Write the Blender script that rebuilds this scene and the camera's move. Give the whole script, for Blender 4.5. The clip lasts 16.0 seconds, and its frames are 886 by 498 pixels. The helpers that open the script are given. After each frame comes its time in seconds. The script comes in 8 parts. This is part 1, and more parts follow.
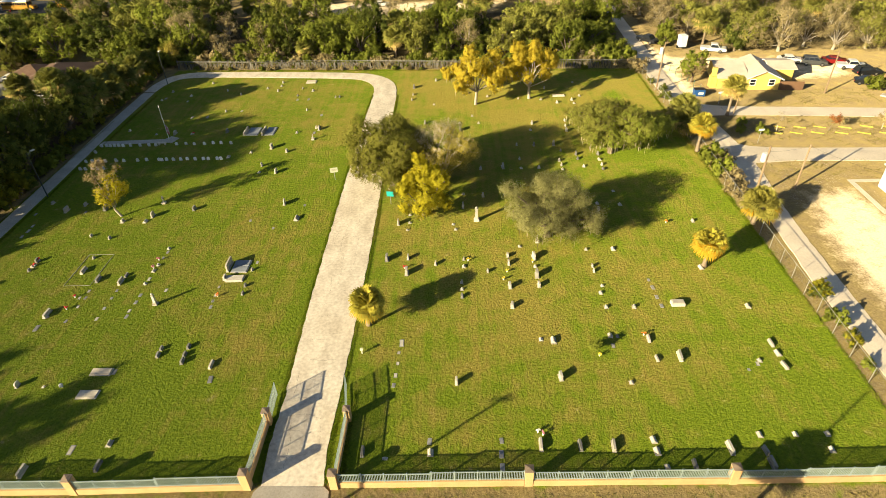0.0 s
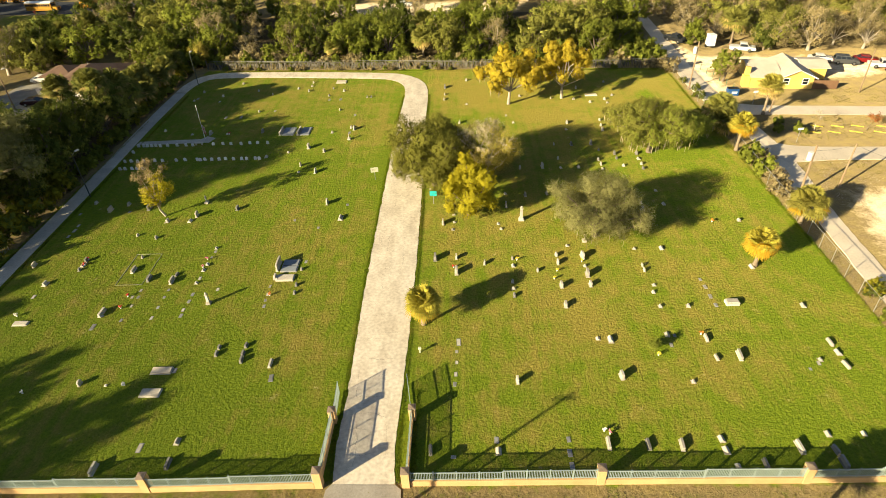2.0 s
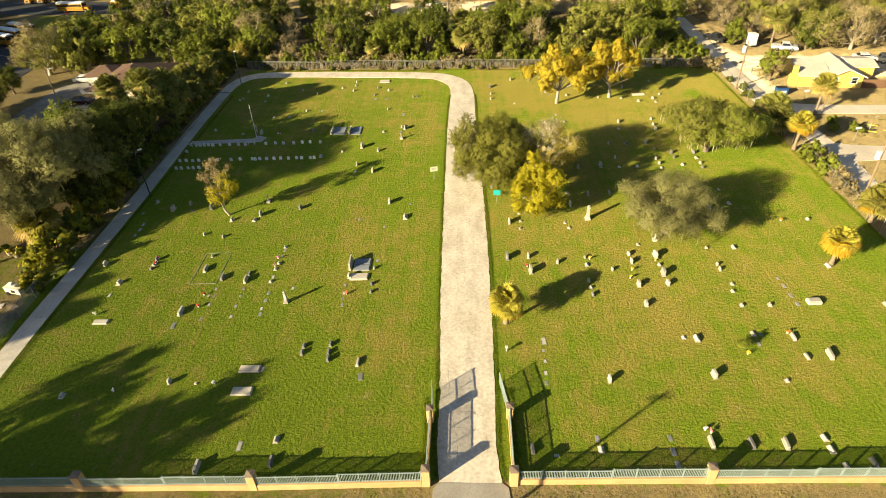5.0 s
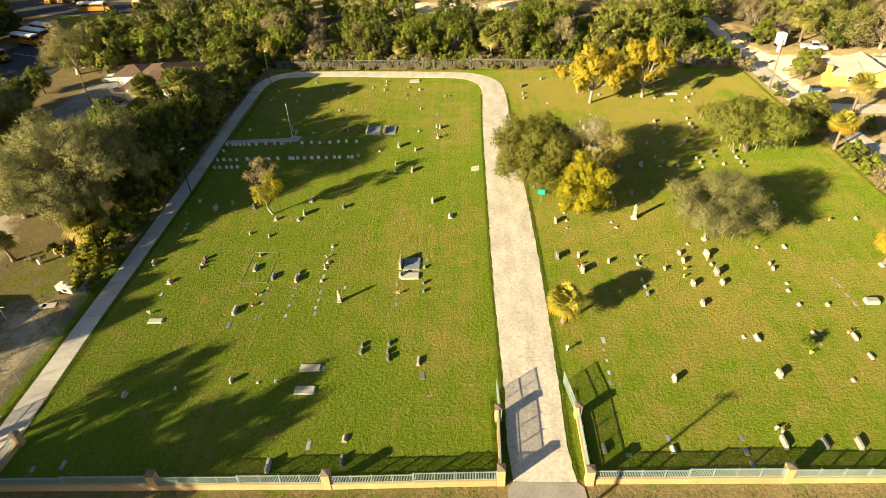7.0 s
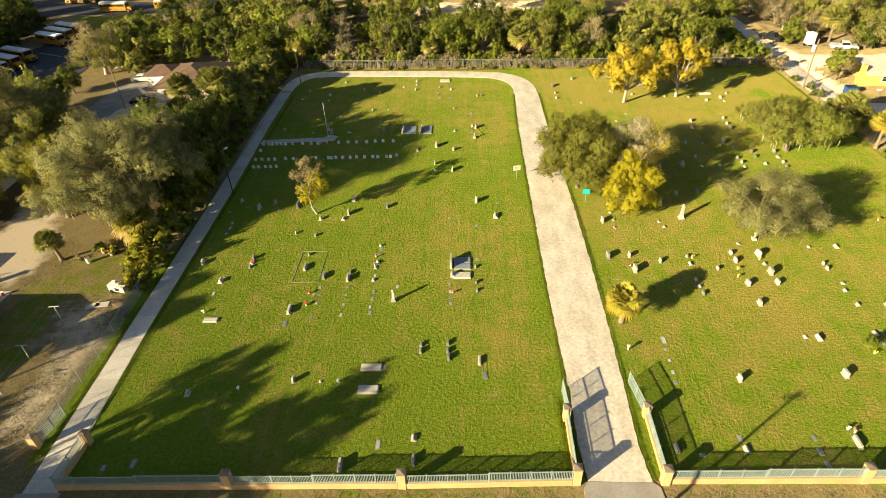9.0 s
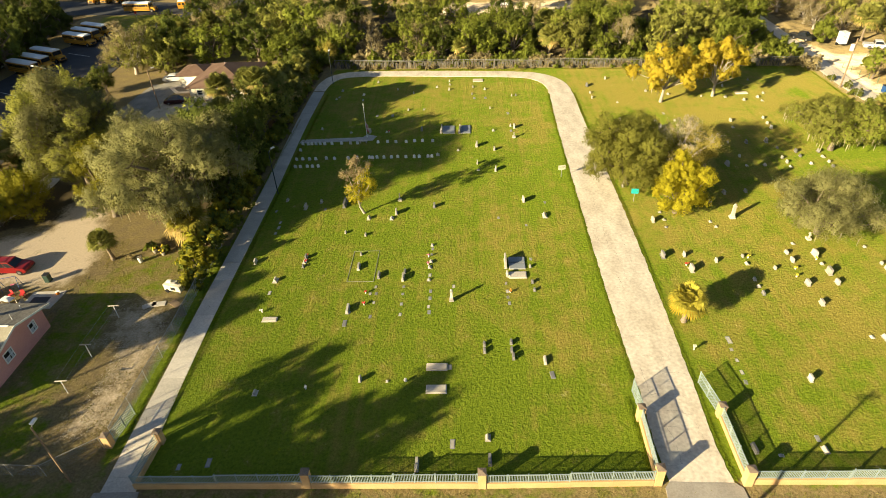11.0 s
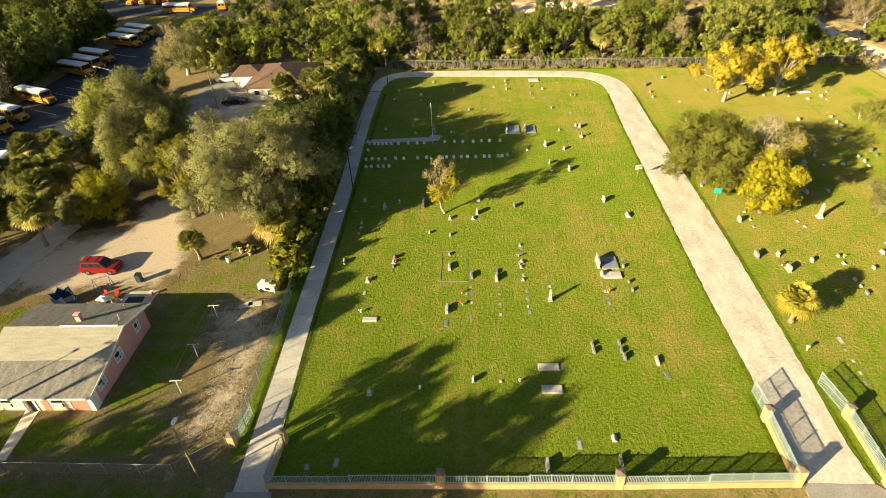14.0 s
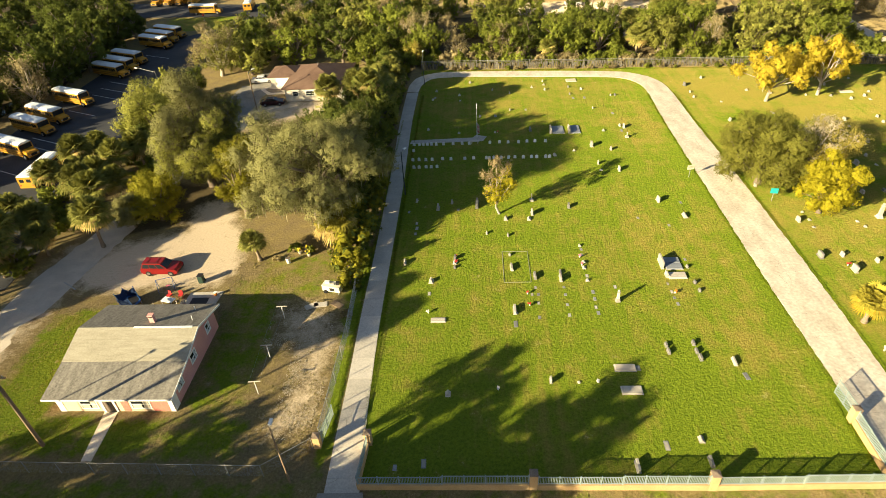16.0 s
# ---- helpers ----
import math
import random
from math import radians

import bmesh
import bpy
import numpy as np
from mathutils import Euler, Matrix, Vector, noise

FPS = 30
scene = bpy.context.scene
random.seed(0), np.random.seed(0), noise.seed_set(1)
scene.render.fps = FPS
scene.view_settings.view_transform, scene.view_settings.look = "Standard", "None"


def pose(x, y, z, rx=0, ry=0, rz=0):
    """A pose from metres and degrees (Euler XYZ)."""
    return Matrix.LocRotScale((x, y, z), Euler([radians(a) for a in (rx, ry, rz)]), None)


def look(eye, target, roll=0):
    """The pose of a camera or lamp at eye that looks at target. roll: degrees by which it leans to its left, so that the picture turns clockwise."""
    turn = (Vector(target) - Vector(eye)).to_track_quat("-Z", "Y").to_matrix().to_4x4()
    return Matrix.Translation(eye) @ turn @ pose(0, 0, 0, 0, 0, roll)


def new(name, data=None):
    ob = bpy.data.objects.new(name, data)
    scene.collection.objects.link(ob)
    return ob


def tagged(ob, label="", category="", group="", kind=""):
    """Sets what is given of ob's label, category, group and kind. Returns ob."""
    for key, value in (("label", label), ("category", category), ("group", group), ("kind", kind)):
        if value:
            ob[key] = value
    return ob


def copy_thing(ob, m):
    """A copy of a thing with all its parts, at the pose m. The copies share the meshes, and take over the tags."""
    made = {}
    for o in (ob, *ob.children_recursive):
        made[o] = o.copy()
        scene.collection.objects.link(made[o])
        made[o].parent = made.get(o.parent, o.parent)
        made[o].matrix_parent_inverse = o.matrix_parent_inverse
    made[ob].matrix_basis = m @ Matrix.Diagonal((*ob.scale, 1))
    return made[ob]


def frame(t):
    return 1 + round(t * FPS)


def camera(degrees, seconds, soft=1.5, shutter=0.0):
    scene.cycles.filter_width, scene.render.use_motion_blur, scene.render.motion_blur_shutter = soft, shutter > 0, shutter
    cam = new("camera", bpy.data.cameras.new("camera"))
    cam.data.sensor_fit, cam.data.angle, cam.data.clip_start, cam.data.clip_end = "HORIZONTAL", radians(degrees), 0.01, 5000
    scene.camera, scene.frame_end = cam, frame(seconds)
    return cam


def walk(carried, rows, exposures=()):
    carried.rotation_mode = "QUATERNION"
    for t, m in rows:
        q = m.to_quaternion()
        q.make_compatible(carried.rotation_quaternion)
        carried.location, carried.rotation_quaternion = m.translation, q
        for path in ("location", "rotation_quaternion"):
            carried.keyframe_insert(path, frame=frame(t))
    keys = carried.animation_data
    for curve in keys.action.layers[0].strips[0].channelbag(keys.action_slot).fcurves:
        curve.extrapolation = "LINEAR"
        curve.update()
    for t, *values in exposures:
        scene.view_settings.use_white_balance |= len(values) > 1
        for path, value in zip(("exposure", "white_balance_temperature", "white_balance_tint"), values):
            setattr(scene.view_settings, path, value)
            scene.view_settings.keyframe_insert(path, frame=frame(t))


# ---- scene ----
cam = camera(74.0, 16.0, 0.6)
PATH = [
    (0.0, 0.181, 0.764, 41.801, 53.990, 1.830, 0.615),
    (0.5, -1.271, 0.705, 41.858, 53.990, 1.909, 0.711),
    (1.0, -2.578, 0.650, 41.910, 53.992, 1.975, 0.792),
    (1.5, -3.828, 0.599, 41.957, 53.994, 2.029, 0.861),
    (2.0, -5.076, 0.551, 42.000, 53.996, 2.072, 0.918),
    (2.5, -6.354, 0.507, 42.039, 53.999, 2.106, 0.967),
    (3.0, -7.673, 0.465, 42.074, 54.003, 2.133, 1.009),
    (3.5, -9.036, 0.426, 42.106, 54.008, 2.154, 1.046),
    (4.0, -10.435, 0.390, 42.135, 54.013, 2.170, 1.079),
    (4.5, -11.861, 0.355, 42.161, 54.018, 2.183, 1.110),
    (5.0, -13.303, 0.322, 42.185, 54.024, 2.194, 1.139),
    (5.5, -14.751, 0.290, 42.207, 54.031, 2.203, 1.169),
    (6.0, -16.199, 0.260, 42.227, 54.038, 2.213, 1.200),
    (6.5, -17.641, 0.230, 42.247, 54.046, 2.222, 1.233),
    (7.0, -19.078, 0.202, 42.266, 54.054, 2.234, 1.268),
    (7.5, -20.509, 0.173, 42.285, 54.063, 2.247, 1.307),
    (8.0, -21.941, 0.145, 42.304, 54.071, 2.262, 1.348),
    (8.5, -23.378, 0.116, 42.325, 54.081, 2.280, 1.394),
    (9.0, -24.830, 0.087, 42.347, 54.090, 2.302, 1.443),
    (9.5, -26.302, 0.058, 42.371, 54.099, 2.327, 1.495),
    (10.0, -27.804, 0.027, 42.398, 54.109, 2.356, 1.551),
    (10.5, -29.342, -0.004, 42.429, 54.118, 2.389, 1.610),
    (11.0, -30.920, -0.037, 42.463, 54.127, 2.425, 1.672),
    (11.5, -32.541, -0.072, 42.503, 54.136, 2.464, 1.735),
    (12.0, -34.204, -0.108, 42.548, 54.145, 2.507, 1.799),
    (12.5, -35.908, -0.147, 42.598, 54.153, 2.553, 1.863),
    (13.0, -37.646, -0.187, 42.656, 54.161, 2.601, 1.926),
    (13.5, -39.412, -0.230, 42.722, 54.168, 2.651, 1.986),
    (14.0, -41.194, -0.276, 42.796, 54.174, 2.703, 2.043),
    (14.5, -42.982, -0.325, 42.879, 54.179, 2.755, 2.094),
    (15.0, -44.764, -0.376, 42.972, 54.184, 2.806, 2.137),
    (15.5, -46.530, -0.431, 43.076, 54.187, 2.857, 2.172),
    (16.0, -48.271, -0.490, 43.192, 54.189, 2.905, 2.196),
]
walk(cam, [(t, pose(*p)) for t, *p in PATH], ((0.0, 1.34), (4.0, 1.38), (8.0, 1.41), (12.0, 1.44), (16.0, 1.57)))

# ---------------------------------------------------------------- light
SUN_EL, SUN_AZ = 18.7, 36.5     # height of the sun; the way its light travels, from +x towards +y
world = bpy.data.worlds.new("sky")
scene.world = world
world.use_nodes = True
wn = world.node_tree
sky = wn.nodes.new("ShaderNodeTexSky")
sky.sky_type, sky.sun_disc = "NISHITA", False
sky.sun_elevation = radians(SUN_EL)
sky.sun_rotation = radians(270 - SUN_AZ)
wn.links.new(sky.outputs[0], wn.nodes["Background"].inputs[0])
wn.nodes["Background"].inputs[1].default_value = 0.040
lamp = bpy.data.lights.new("sun", "SUN")
lamp.energy, lamp.angle, lamp.color = 5.0, radians(0.6), (1.0, 0.835, 0.505)
sun = new("sun", lamp)
ce, se = math.cos(radians(SUN_EL)), math.sin(radians(SUN_EL))
sun_way = Vector((ce * math.cos(radians(SUN_AZ)), ce * math.sin(radians(SUN_AZ)), -se))
sun.matrix_world = look((-60, -40, 60), Vector((-60, -40, 60)) + sun_way)


# ---------------------------------------------------------------- materials
def mat(name, c1, c2, rough=0.8, coarse=0.5, fine=8.0, bump=0.3, reach=0.03, vary=0.12, metal=0.0, spec=0.3, island=False, streak=None):
    """Two colours mixed by noise at two scales, with relief, and a shift of value from object to object."""
    m = bpy.data.materials.new(name)
    m.use_nodes = True
    n, l = m.node_tree.nodes, m.node_tree.links
    b = n["Principled BSDF"]
    geo = n.new("ShaderNodeNewGeometry")
    big, small = n.new("ShaderNodeTexNoise"), n.new("ShaderNodeTexNoise")
    for tex, s, d in ((big, coarse, 4), (small, fine, 5)):
        tex.inputs["Scale"].default_value, tex.inputs["Detail"].default_value = s, d
        l.new(geo.outputs["Position"], tex.inputs["Vector"])
    if streak:
        mp = n.new("ShaderNodeMapping")
        mp.inputs["Scale"].default_value = streak
        l.new(geo.outputs["Position"], mp.inputs[0])
        l.new(mp.outputs[0], big.inputs["Vector"])
    add = n.new("ShaderNodeMath")
    add.operation = "ADD"
    l.new(big.outputs[0], add.inputs[0])
    l.new(small.outputs[0], add.inputs[1])
    ramp = n.new("ShaderNodeMapRange")
    ramp.inputs[1].default_value, ramp.inputs[2].default_value = 0.7, 1.3
    l.new(add.outputs[0], ramp.inputs[0])
    mix = n.new("ShaderNodeMix")
    mix.data_type = "RGBA"
    mix.inputs[6].default_value, mix.inputs[7].default_value = (*c1, 1), (*c2, 1)
    l.new(ramp.outputs[0], mix.inputs[0])
    rnd = n.new("ShaderNodeObjectInfo")
    val = n.new("ShaderNodeMapRange")
    val.inputs[3].default_value, val.inputs[4].default_value = 1 - vary, 1 + vary
    l.new(geo.outputs["Random Per Island"] if island else rnd.outputs["Random"], val.inputs[0])
    hsv = n.new("ShaderNodeHueSaturation")
    l.new(mix.outputs[2], hsv.inputs["Color"])
    l.new(val.outputs[0], hsv.inputs["Value"])
    l.new(hsv.outputs[0], b.inputs["Base Color"])
    b.inputs["Roughness"].default_value, b.inputs["Metallic"].default_value = rough, metal
    b.inputs["Specular IOR Level"].default_value = spec
    if bump:
        bp = n.new("ShaderNodeBump")
        bp.inputs["Strength"].default_value, bp.inputs["Distance"].default_value = bump, reach
        l.new(small.outputs[0], bp.inputs["Height"])
        l.new(bp.outputs[0], b.inputs["Normal"])
    return m


def leafy(name, c1, c2, thin=0.35, vary=0.35):
    """Foliage: leaf to leaf variation, some light coming through."""
    m = bpy.data.materials.new(name)
    m.use_nodes = True
    n, l = m.node_tree.nodes, m.node_tree.links
    b = n["Principled BSDF"]
    geo, rnd = n.new("ShaderNodeNewGeometry"), n.new("ShaderNodeObjectInfo")
    mix = n.new("ShaderNodeMix")
    mix.data_type = "RGBA"
    mix.inputs[6].default_value, mix.inputs[7].default_value = (*c1, 1), (*c2, 1)
    calm = n.new("ShaderNodeMapRange")
    calm.inputs[3].default_value, calm.inputs[4].default_value = 0.2, 0.8
    l.new(geo.outputs["Random Per Island"], calm.inputs[0])
    l.new(calm.outputs[0], mix.inputs[0])
    tex = n.new("ShaderNodeTexNoise")
    tex.inputs["Scale"].default_value = 0.6
    l.new(geo.outputs["Position"], tex.inputs["Vector"])
    tot = n.new("ShaderNodeMath")
    tot.operation = "ADD"
    l.new(rnd.outputs["Random"], tot.inputs[0])
    l.new(tex.outputs[0], tot.inputs[1])
    val = n.new("ShaderNodeMapRange")
    val.inputs[1].default_value, val.inputs[2].default_value = 0.3, 1.6
    val.inputs[3].default_value, val.inputs[4].default_value = 1 - vary, 1 + vary
    l.new(tot.outputs[0], val.inputs[0])
    hsv = n.new("ShaderNodeHueSaturation")
    l.new(mix.outputs[2], hsv.inputs["Color"])
    l.new(val.outputs[0], hsv.inputs["Value"])
    l.new(hsv.outputs[0], b.inputs["Base Color"])
    b.inputs["Roughness"].default_value, b.inputs["Specular IOR Level"].default_value = 0.75, 0.08
    tr = n.new("ShaderNodeBsdfTranslucent")
    l.new(hsv.outputs[0], tr.inputs["Color"])
    ms = n.new("ShaderNodeMixShader")
    ms.inputs[0].default_value = thin
    l.new(b.outputs[0], ms.inputs[1])
    l.new(tr.outputs[0], ms.inputs[2])
    l.new(ms.outputs[0], n["Material Output"].inputs[0])
    return m


def plain(name, c, rough=0.5, metal=0.0, spec=0.5, vary=0.0):
    return mat(name, c, tuple(v * 0.85 for v in c), rough, 1.3, 11.0, 0.05, 0.01, vary, metal, spec)


CONCRETE = mat("worn_concrete", (0.64, 0.545, 0.42), (0.86, 0.76, 0.62), 0.9, 0.35, 5.0, 0.25, 0.02, 0.10)
CONCRETE_GREY = mat("grey_concrete", (0.43, 0.395, 0.335), (0.63, 0.58, 0.50), 0.9, 0.4, 6.0, 0.25, 0.02, 0.10)
ASPHALT = mat("pale_asphalt", (0.58, 0.50, 0.395), (0.78, 0.68, 0.545), 0.92, 0.25, 7.0, 0.3, 0.02)
ASPHALT_DARK = mat("dark_asphalt", (0.035, 0.037, 0.042), (0.06, 0.062, 0.068), 0.85, 0.3, 9.0, 0.3, 0.02)
ROAD_PAINT = mat("white_road_paint", (0.55, 0.55, 0.52), (0.75, 0.75, 0.72), 0.8, 2, 20, 0.1, 0.01)
CRACK = mat("crack_filler", (0.22, 0.185, 0.145), (0.36, 0.31, 0.25), 0.9, 2, 20, 0.2, 0.01)
STUCCO = mat("tan_stucco", (0.50, 0.31, 0.14), (0.62, 0.42, 0.21), 0.9, 0.8, 14.0, 0.35, 0.02, 0.05)
CAPSTONE = mat("brown_cap", (0.16, 0.12, 0.09), (0.26, 0.20, 0.15), 0.85, 1.5, 12.0, 0.3, 0.02)
FENCE_METAL = mat("grey_green_fence_paint", (0.23, 0.295, 0.28), (0.33, 0.395, 0.38), 0.55, 1.0, 12.0, 0.05, 0.01, 0.05, 0.0, 0.4)
GALV = mat("galvanised_steel", (0.34, 0.34, 0.33), (0.46, 0.46, 0.45), 0.5, 2.0, 20.0, 0.1, 0.01, 0.05, 0.5)
GRANITE = mat("grey_granite", (0.36, 0.335, 0.285), (0.56, 0.52, 0.445), 0.75, 1.5, 26.0, 0.25, 0.01, 0.28)
MARBLE = mat("weathered_marble", (0.38, 0.345, 0.285), (0.58, 0.53, 0.45), 0.7, 1.2, 18.0, 0.2, 0.01, 0.15)
DARK_GRANITE = mat("dark_granite", (0.17, 0.165, 0.155), (0.30, 0.285, 0.26), 0.45, 1.5, 30.0, 0.15, 0.01, 0.25)
BRONZE = mat("dark_marker", (0.19, 0.19, 0.195), (0.32, 0.315, 0.31), 0.6, 2.0, 25.0, 0.2, 0.01, 0.3)
BARK = mat("grey_brown_bark", (0.13, 0.10, 0.07), (0.26, 0.21, 0.16), 0.95, 1.5, 14.0, 0.6, 0.04)
PALE_BARK = mat("pale_bark", (0.34, 0.29, 0.23), (0.52, 0.46, 0.38), 0.95, 1.5, 14.0, 0.5, 0.03)
PALM_BARK = mat("palm_bark", (0.20, 0.15, 0.10), (0.34, 0.27, 0.19), 0.95, 2.0, 9.0, 0.8, 0.06)
POLE_WOOD = mat("weathered_pole_wood", (0.22, 0.15, 0.09), (0.34, 0.25, 0.16), 0.9, 0.8, 16.0, 0.4, 0.02)
WHITE = mat("white_paint", (0.70, 0.70, 0.67), (0.82, 0.82, 0.80), 0.6, 1.0, 12.0, 0.06, 0.01)
DARK_GLASS = plain("dark_window_glass", (0.018, 0.022, 0.028), 0.08, 0.0, 0.6)
RUBBER = plain("black_rubber", (0.02, 0.02, 0.02), 0.85, 0.0, 0.2)
CHROME = plain("dull_chrome", (0.55, 0.55, 0.56), 0.3, 0.9)
BLACK = plain("black_paint", (0.02, 0.02, 0.022), 0.5)
LIVE_OAK = leafy("live_oak_leaf", (0.115, 0.118, 0.018), (0.205, 0.20, 0.038), 0.25)
GREY_OAK = leafy("grey_green_leaf", (0.182, 0.178, 0.062), (0.296, 0.284, 0.116), 0.3)
GREEN_LEAF = leafy("green_leaf", (0.145, 0.172, 0.022), (0.262, 0.288, 0.046), 0.36)
DEEP_GREEN = leafy("deep_green_leaf", (0.078, 0.10, 0.018), (0.16, 0.183, 0.036), 0.34)
OLIVE_LEAF = leafy("olive_leaf", (0.19, 0.196, 0.034), (0.322, 0.318, 0.074), 0.3)
YELLOW_LEAF = leafy("yellow_leaf", (0.41, 0.32, 0.026), (0.62, 0.50, 0.06), 0.34, 0.2)
YELLOW_GREEN = leafy("yellow_green_leaf", (0.35, 0.31, 0.014), (0.58, 0.51, 0.035), 0.3, 0.2)
YELLOW_OLIVE = leafy("yellow_olive_leaf", (0.17, 0.165, 0.012), (0.33, 0.30, 0.03), 0.28, 0.25)
MUTED_YELLOW = leafy("muted_yellow_leaf", (0.31, 0.255, 0.045), (0.52, 0.44, 0.10), 0.25, 0.25)
TAN_LEAF = leafy("tan_dry_leaf", (0.30, 0.225, 0.10), (0.50, 0.40, 0.22), 0.25)
MOSS = leafy("hanging_moss", (0.22, 0.19, 0.11), (0.36, 0.32, 0.21), 0.2)
BRUSH = leafy("dry_brush_leaf", (0.225, 0.18, 0.085), (0.40, 0.33, 0.17), 0.25)
PALE_TWIG = leafy("pale_grey_twig", (0.27, 0.225, 0.15), (0.46, 0.40, 0.29), 0.1)
PALM_LEAF = leafy("palm_frond", (0.14, 0.145, 0.03), (0.30, 0.29, 0.07), 0.26)
PALM_OLIVE = leafy("olive_palm_frond", (0.215, 0.20, 0.035), (0.40, 0.36, 0.08), 0.3)
PALM_YELLOW = leafy("yellow_green_palm_frond", (0.22, 0.20, 0.022), (0.44, 0.38, 0.06), 0.25)
PALM_GOLD = leafy("golden_palm_frond", (0.52, 0.31, 0.02), (0.74, 0.47, 0.05), 0.3)
PALM_DRY = leafy("dry_palm_frond", (0.36, 0.26, 0.08), (0.56, 0.42, 0.16), 0.25)


# ---------------------------------------------------------------- building helpers
def box(bm, x, y, z, sx, sy, sz, turn=0.0, bevel=0.0):
    """A box whose foot's middle is at x, y, z."""
    m = Matrix.Translation((x, y, z + sz / 2)) @ Matrix.Rotation(turn, 4, "Z") @ Matrix.Diagonal((sx, sy, sz, 1))
    got = bmesh.ops.create_cube(bm, size=1.0, matrix=m)
    if bevel:
        edges = list({e for v in got["verts"] for e in v.link_edges})
        bmesh.ops.bevel(bm, geom=edges, offset=bevel, segments=2, affect="EDGES", profile=0.6)


def rod(bm, a, b, r0, r1=None, seg=6):
    """A tapered round bar from a to b."""
    a, b = Vector(a), Vector(b)
    r1 = r0 if r1 is None else r1
    d = b - a
    if d.length < 1e-5:
        return
    m = Matrix.Translation((a + b) / 2) @ d.to_track_quat("Z", "Y").to_matrix().to_4x4()
    bmesh.ops.create_cone(bm, cap_ends=True, segments=seg, radius1=r0, radius2=r1, depth=d.length, matrix=m)


def prism(bm, outline, axis, a, b):
    """A closed outline of pairs, pushed along an axis from a to b."""
    def at(p, s):
        return {"x": (s, p[0], p[1]), "y": (p[0], s, p[1]), "z": (p[0], p[1], s)}[axis]
    low, top = [bm.verts.new(at(p, a)) for p in outline], [bm.verts.new(at(p, b)) for p in outline]
    bm.faces.new(low)
    bm.faces.new(top)
    for i in range(len(outline)):
        j = (i + 1) % len(outline)
        bm.faces.new((low[i], low[j], top[j], top[i]))
    bmesh.ops.recalc_face_normals(bm, faces=bm.faces[:])


def ob_from(name, bm, material, smooth=False):
    me = bpy.data.meshes.new(name)
    bm.to_mesh(me)
    bm.free()
    me.materials.append(material)
    if smooth:
        me.polygons.foreach_set("use_smooth", [True] * len(me.polygons))
    return new(name, me)


def part(name, bm, material, parent, label="", smooth=False):
    ob = ob_from(name, bm, material, smooth)
    ob.parent = parent
    if label:
        ob["label"] = label
    return ob


def piece(name, me, parent, m):
    """One more object on a shared mesh, as a part."""
    ob = new(name, me)
    ob.parent = parent
    ob.matrix_basis = m
    return ob


def thing(name, m, label, category, group="", kind=""):
    ob = new(name)
    ob.empty_display_size = 0.2
    ob.matrix_basis = m
    return tagged(ob, label, category, group, kind)


def made(bm_do, *a, **k):
    bm = bmesh.new()
    bm_do(bm, *a, **k)
    return bm


def boxes(*rows):
    bm = bmesh.new()
    for r in rows:
        box(bm, *r)
    return bm


def rods(*rows):
    bm = bmesh.new()
    for r in rows:
        rod(bm, *r)
    return bm


def smooth_line(points, step=1.0):
    """Points along a soft curve through the given ones."""
    p = [np.array(q, float) for q in points]
    p = [2 * p[0] - p[1], *p, 2 * p[-1] - p[-2]]
    out = []
    for i in range(1, len(p) - 2):
        k = max(1, int(np.linalg.norm((p[i + 1] - p[i])[:2]) / step))
        for s in np.arange(k) / k:
            out.append(0.5 * (2 * p[i] + (p[i + 1] - p[i - 1]) * s + (2 * p[i - 1] - 5 * p[i] + 4 * p[i + 1] - p[i + 2]) * s**2
                              + (3 * p[i] - p[i - 1] - 3 * p[i + 1] + p[i + 2]) * s**3))
    return out + [p[-2]]


def ribbon(points, z=0.05, ragged=0.10, step=0.8, seed=0):
    """A paved strip along (x, y, width) points, with a ragged edge and a skirt into the ground."""
    bm = bmesh.new()
    line = smooth_line(points, step)
    rows = []
    for i, q in enumerate(line):
        a, b = line[max(i - 1, 0)], line[min(i + 1, len(line) - 1)]
        d = (b - a)[:2]
        d /= np.linalg.norm(d)
        nx, ny = -d[1], d[0]
        w1 = q[2] / 2 + ragged * (noise.noise((q[0] * 0.9, q[1] * 0.9, seed)) + 0.6 * noise.noise((q[0] * 3.1, q[1] * 3.1, seed + 5)))
        w2 = q[2] / 2 + ragged * (noise.noise((q[0] * 0.9, q[1] * 0.9, seed + 9)) + 0.6 * noise.noise((q[0] * 3.1, q[1] * 3.1, seed + 7)))
        rows.append([bm.verts.new(v) for v in ((q[0] + nx * (w1 + 0.05), q[1] + ny * (w1 + 0.05), -0.1), (q[0] + nx * w1, q[1] + ny * w1, z),
                                               (q[0], q[1], z + 0.02), (q[0] - nx * w2, q[1] - ny * w2, z), (q[0] - nx * (w2 + 0.05), q[1] - ny * (w2 + 0.05), -0.1))])
    for r, s in zip(rows, rows[1:]):
        for i in range(4):
            bm.faces.new((r[i], s[i], s[i + 1], r[i + 1]))
    bmesh.ops.recalc_face_normals(bm, faces=bm.faces[:])
    return bm

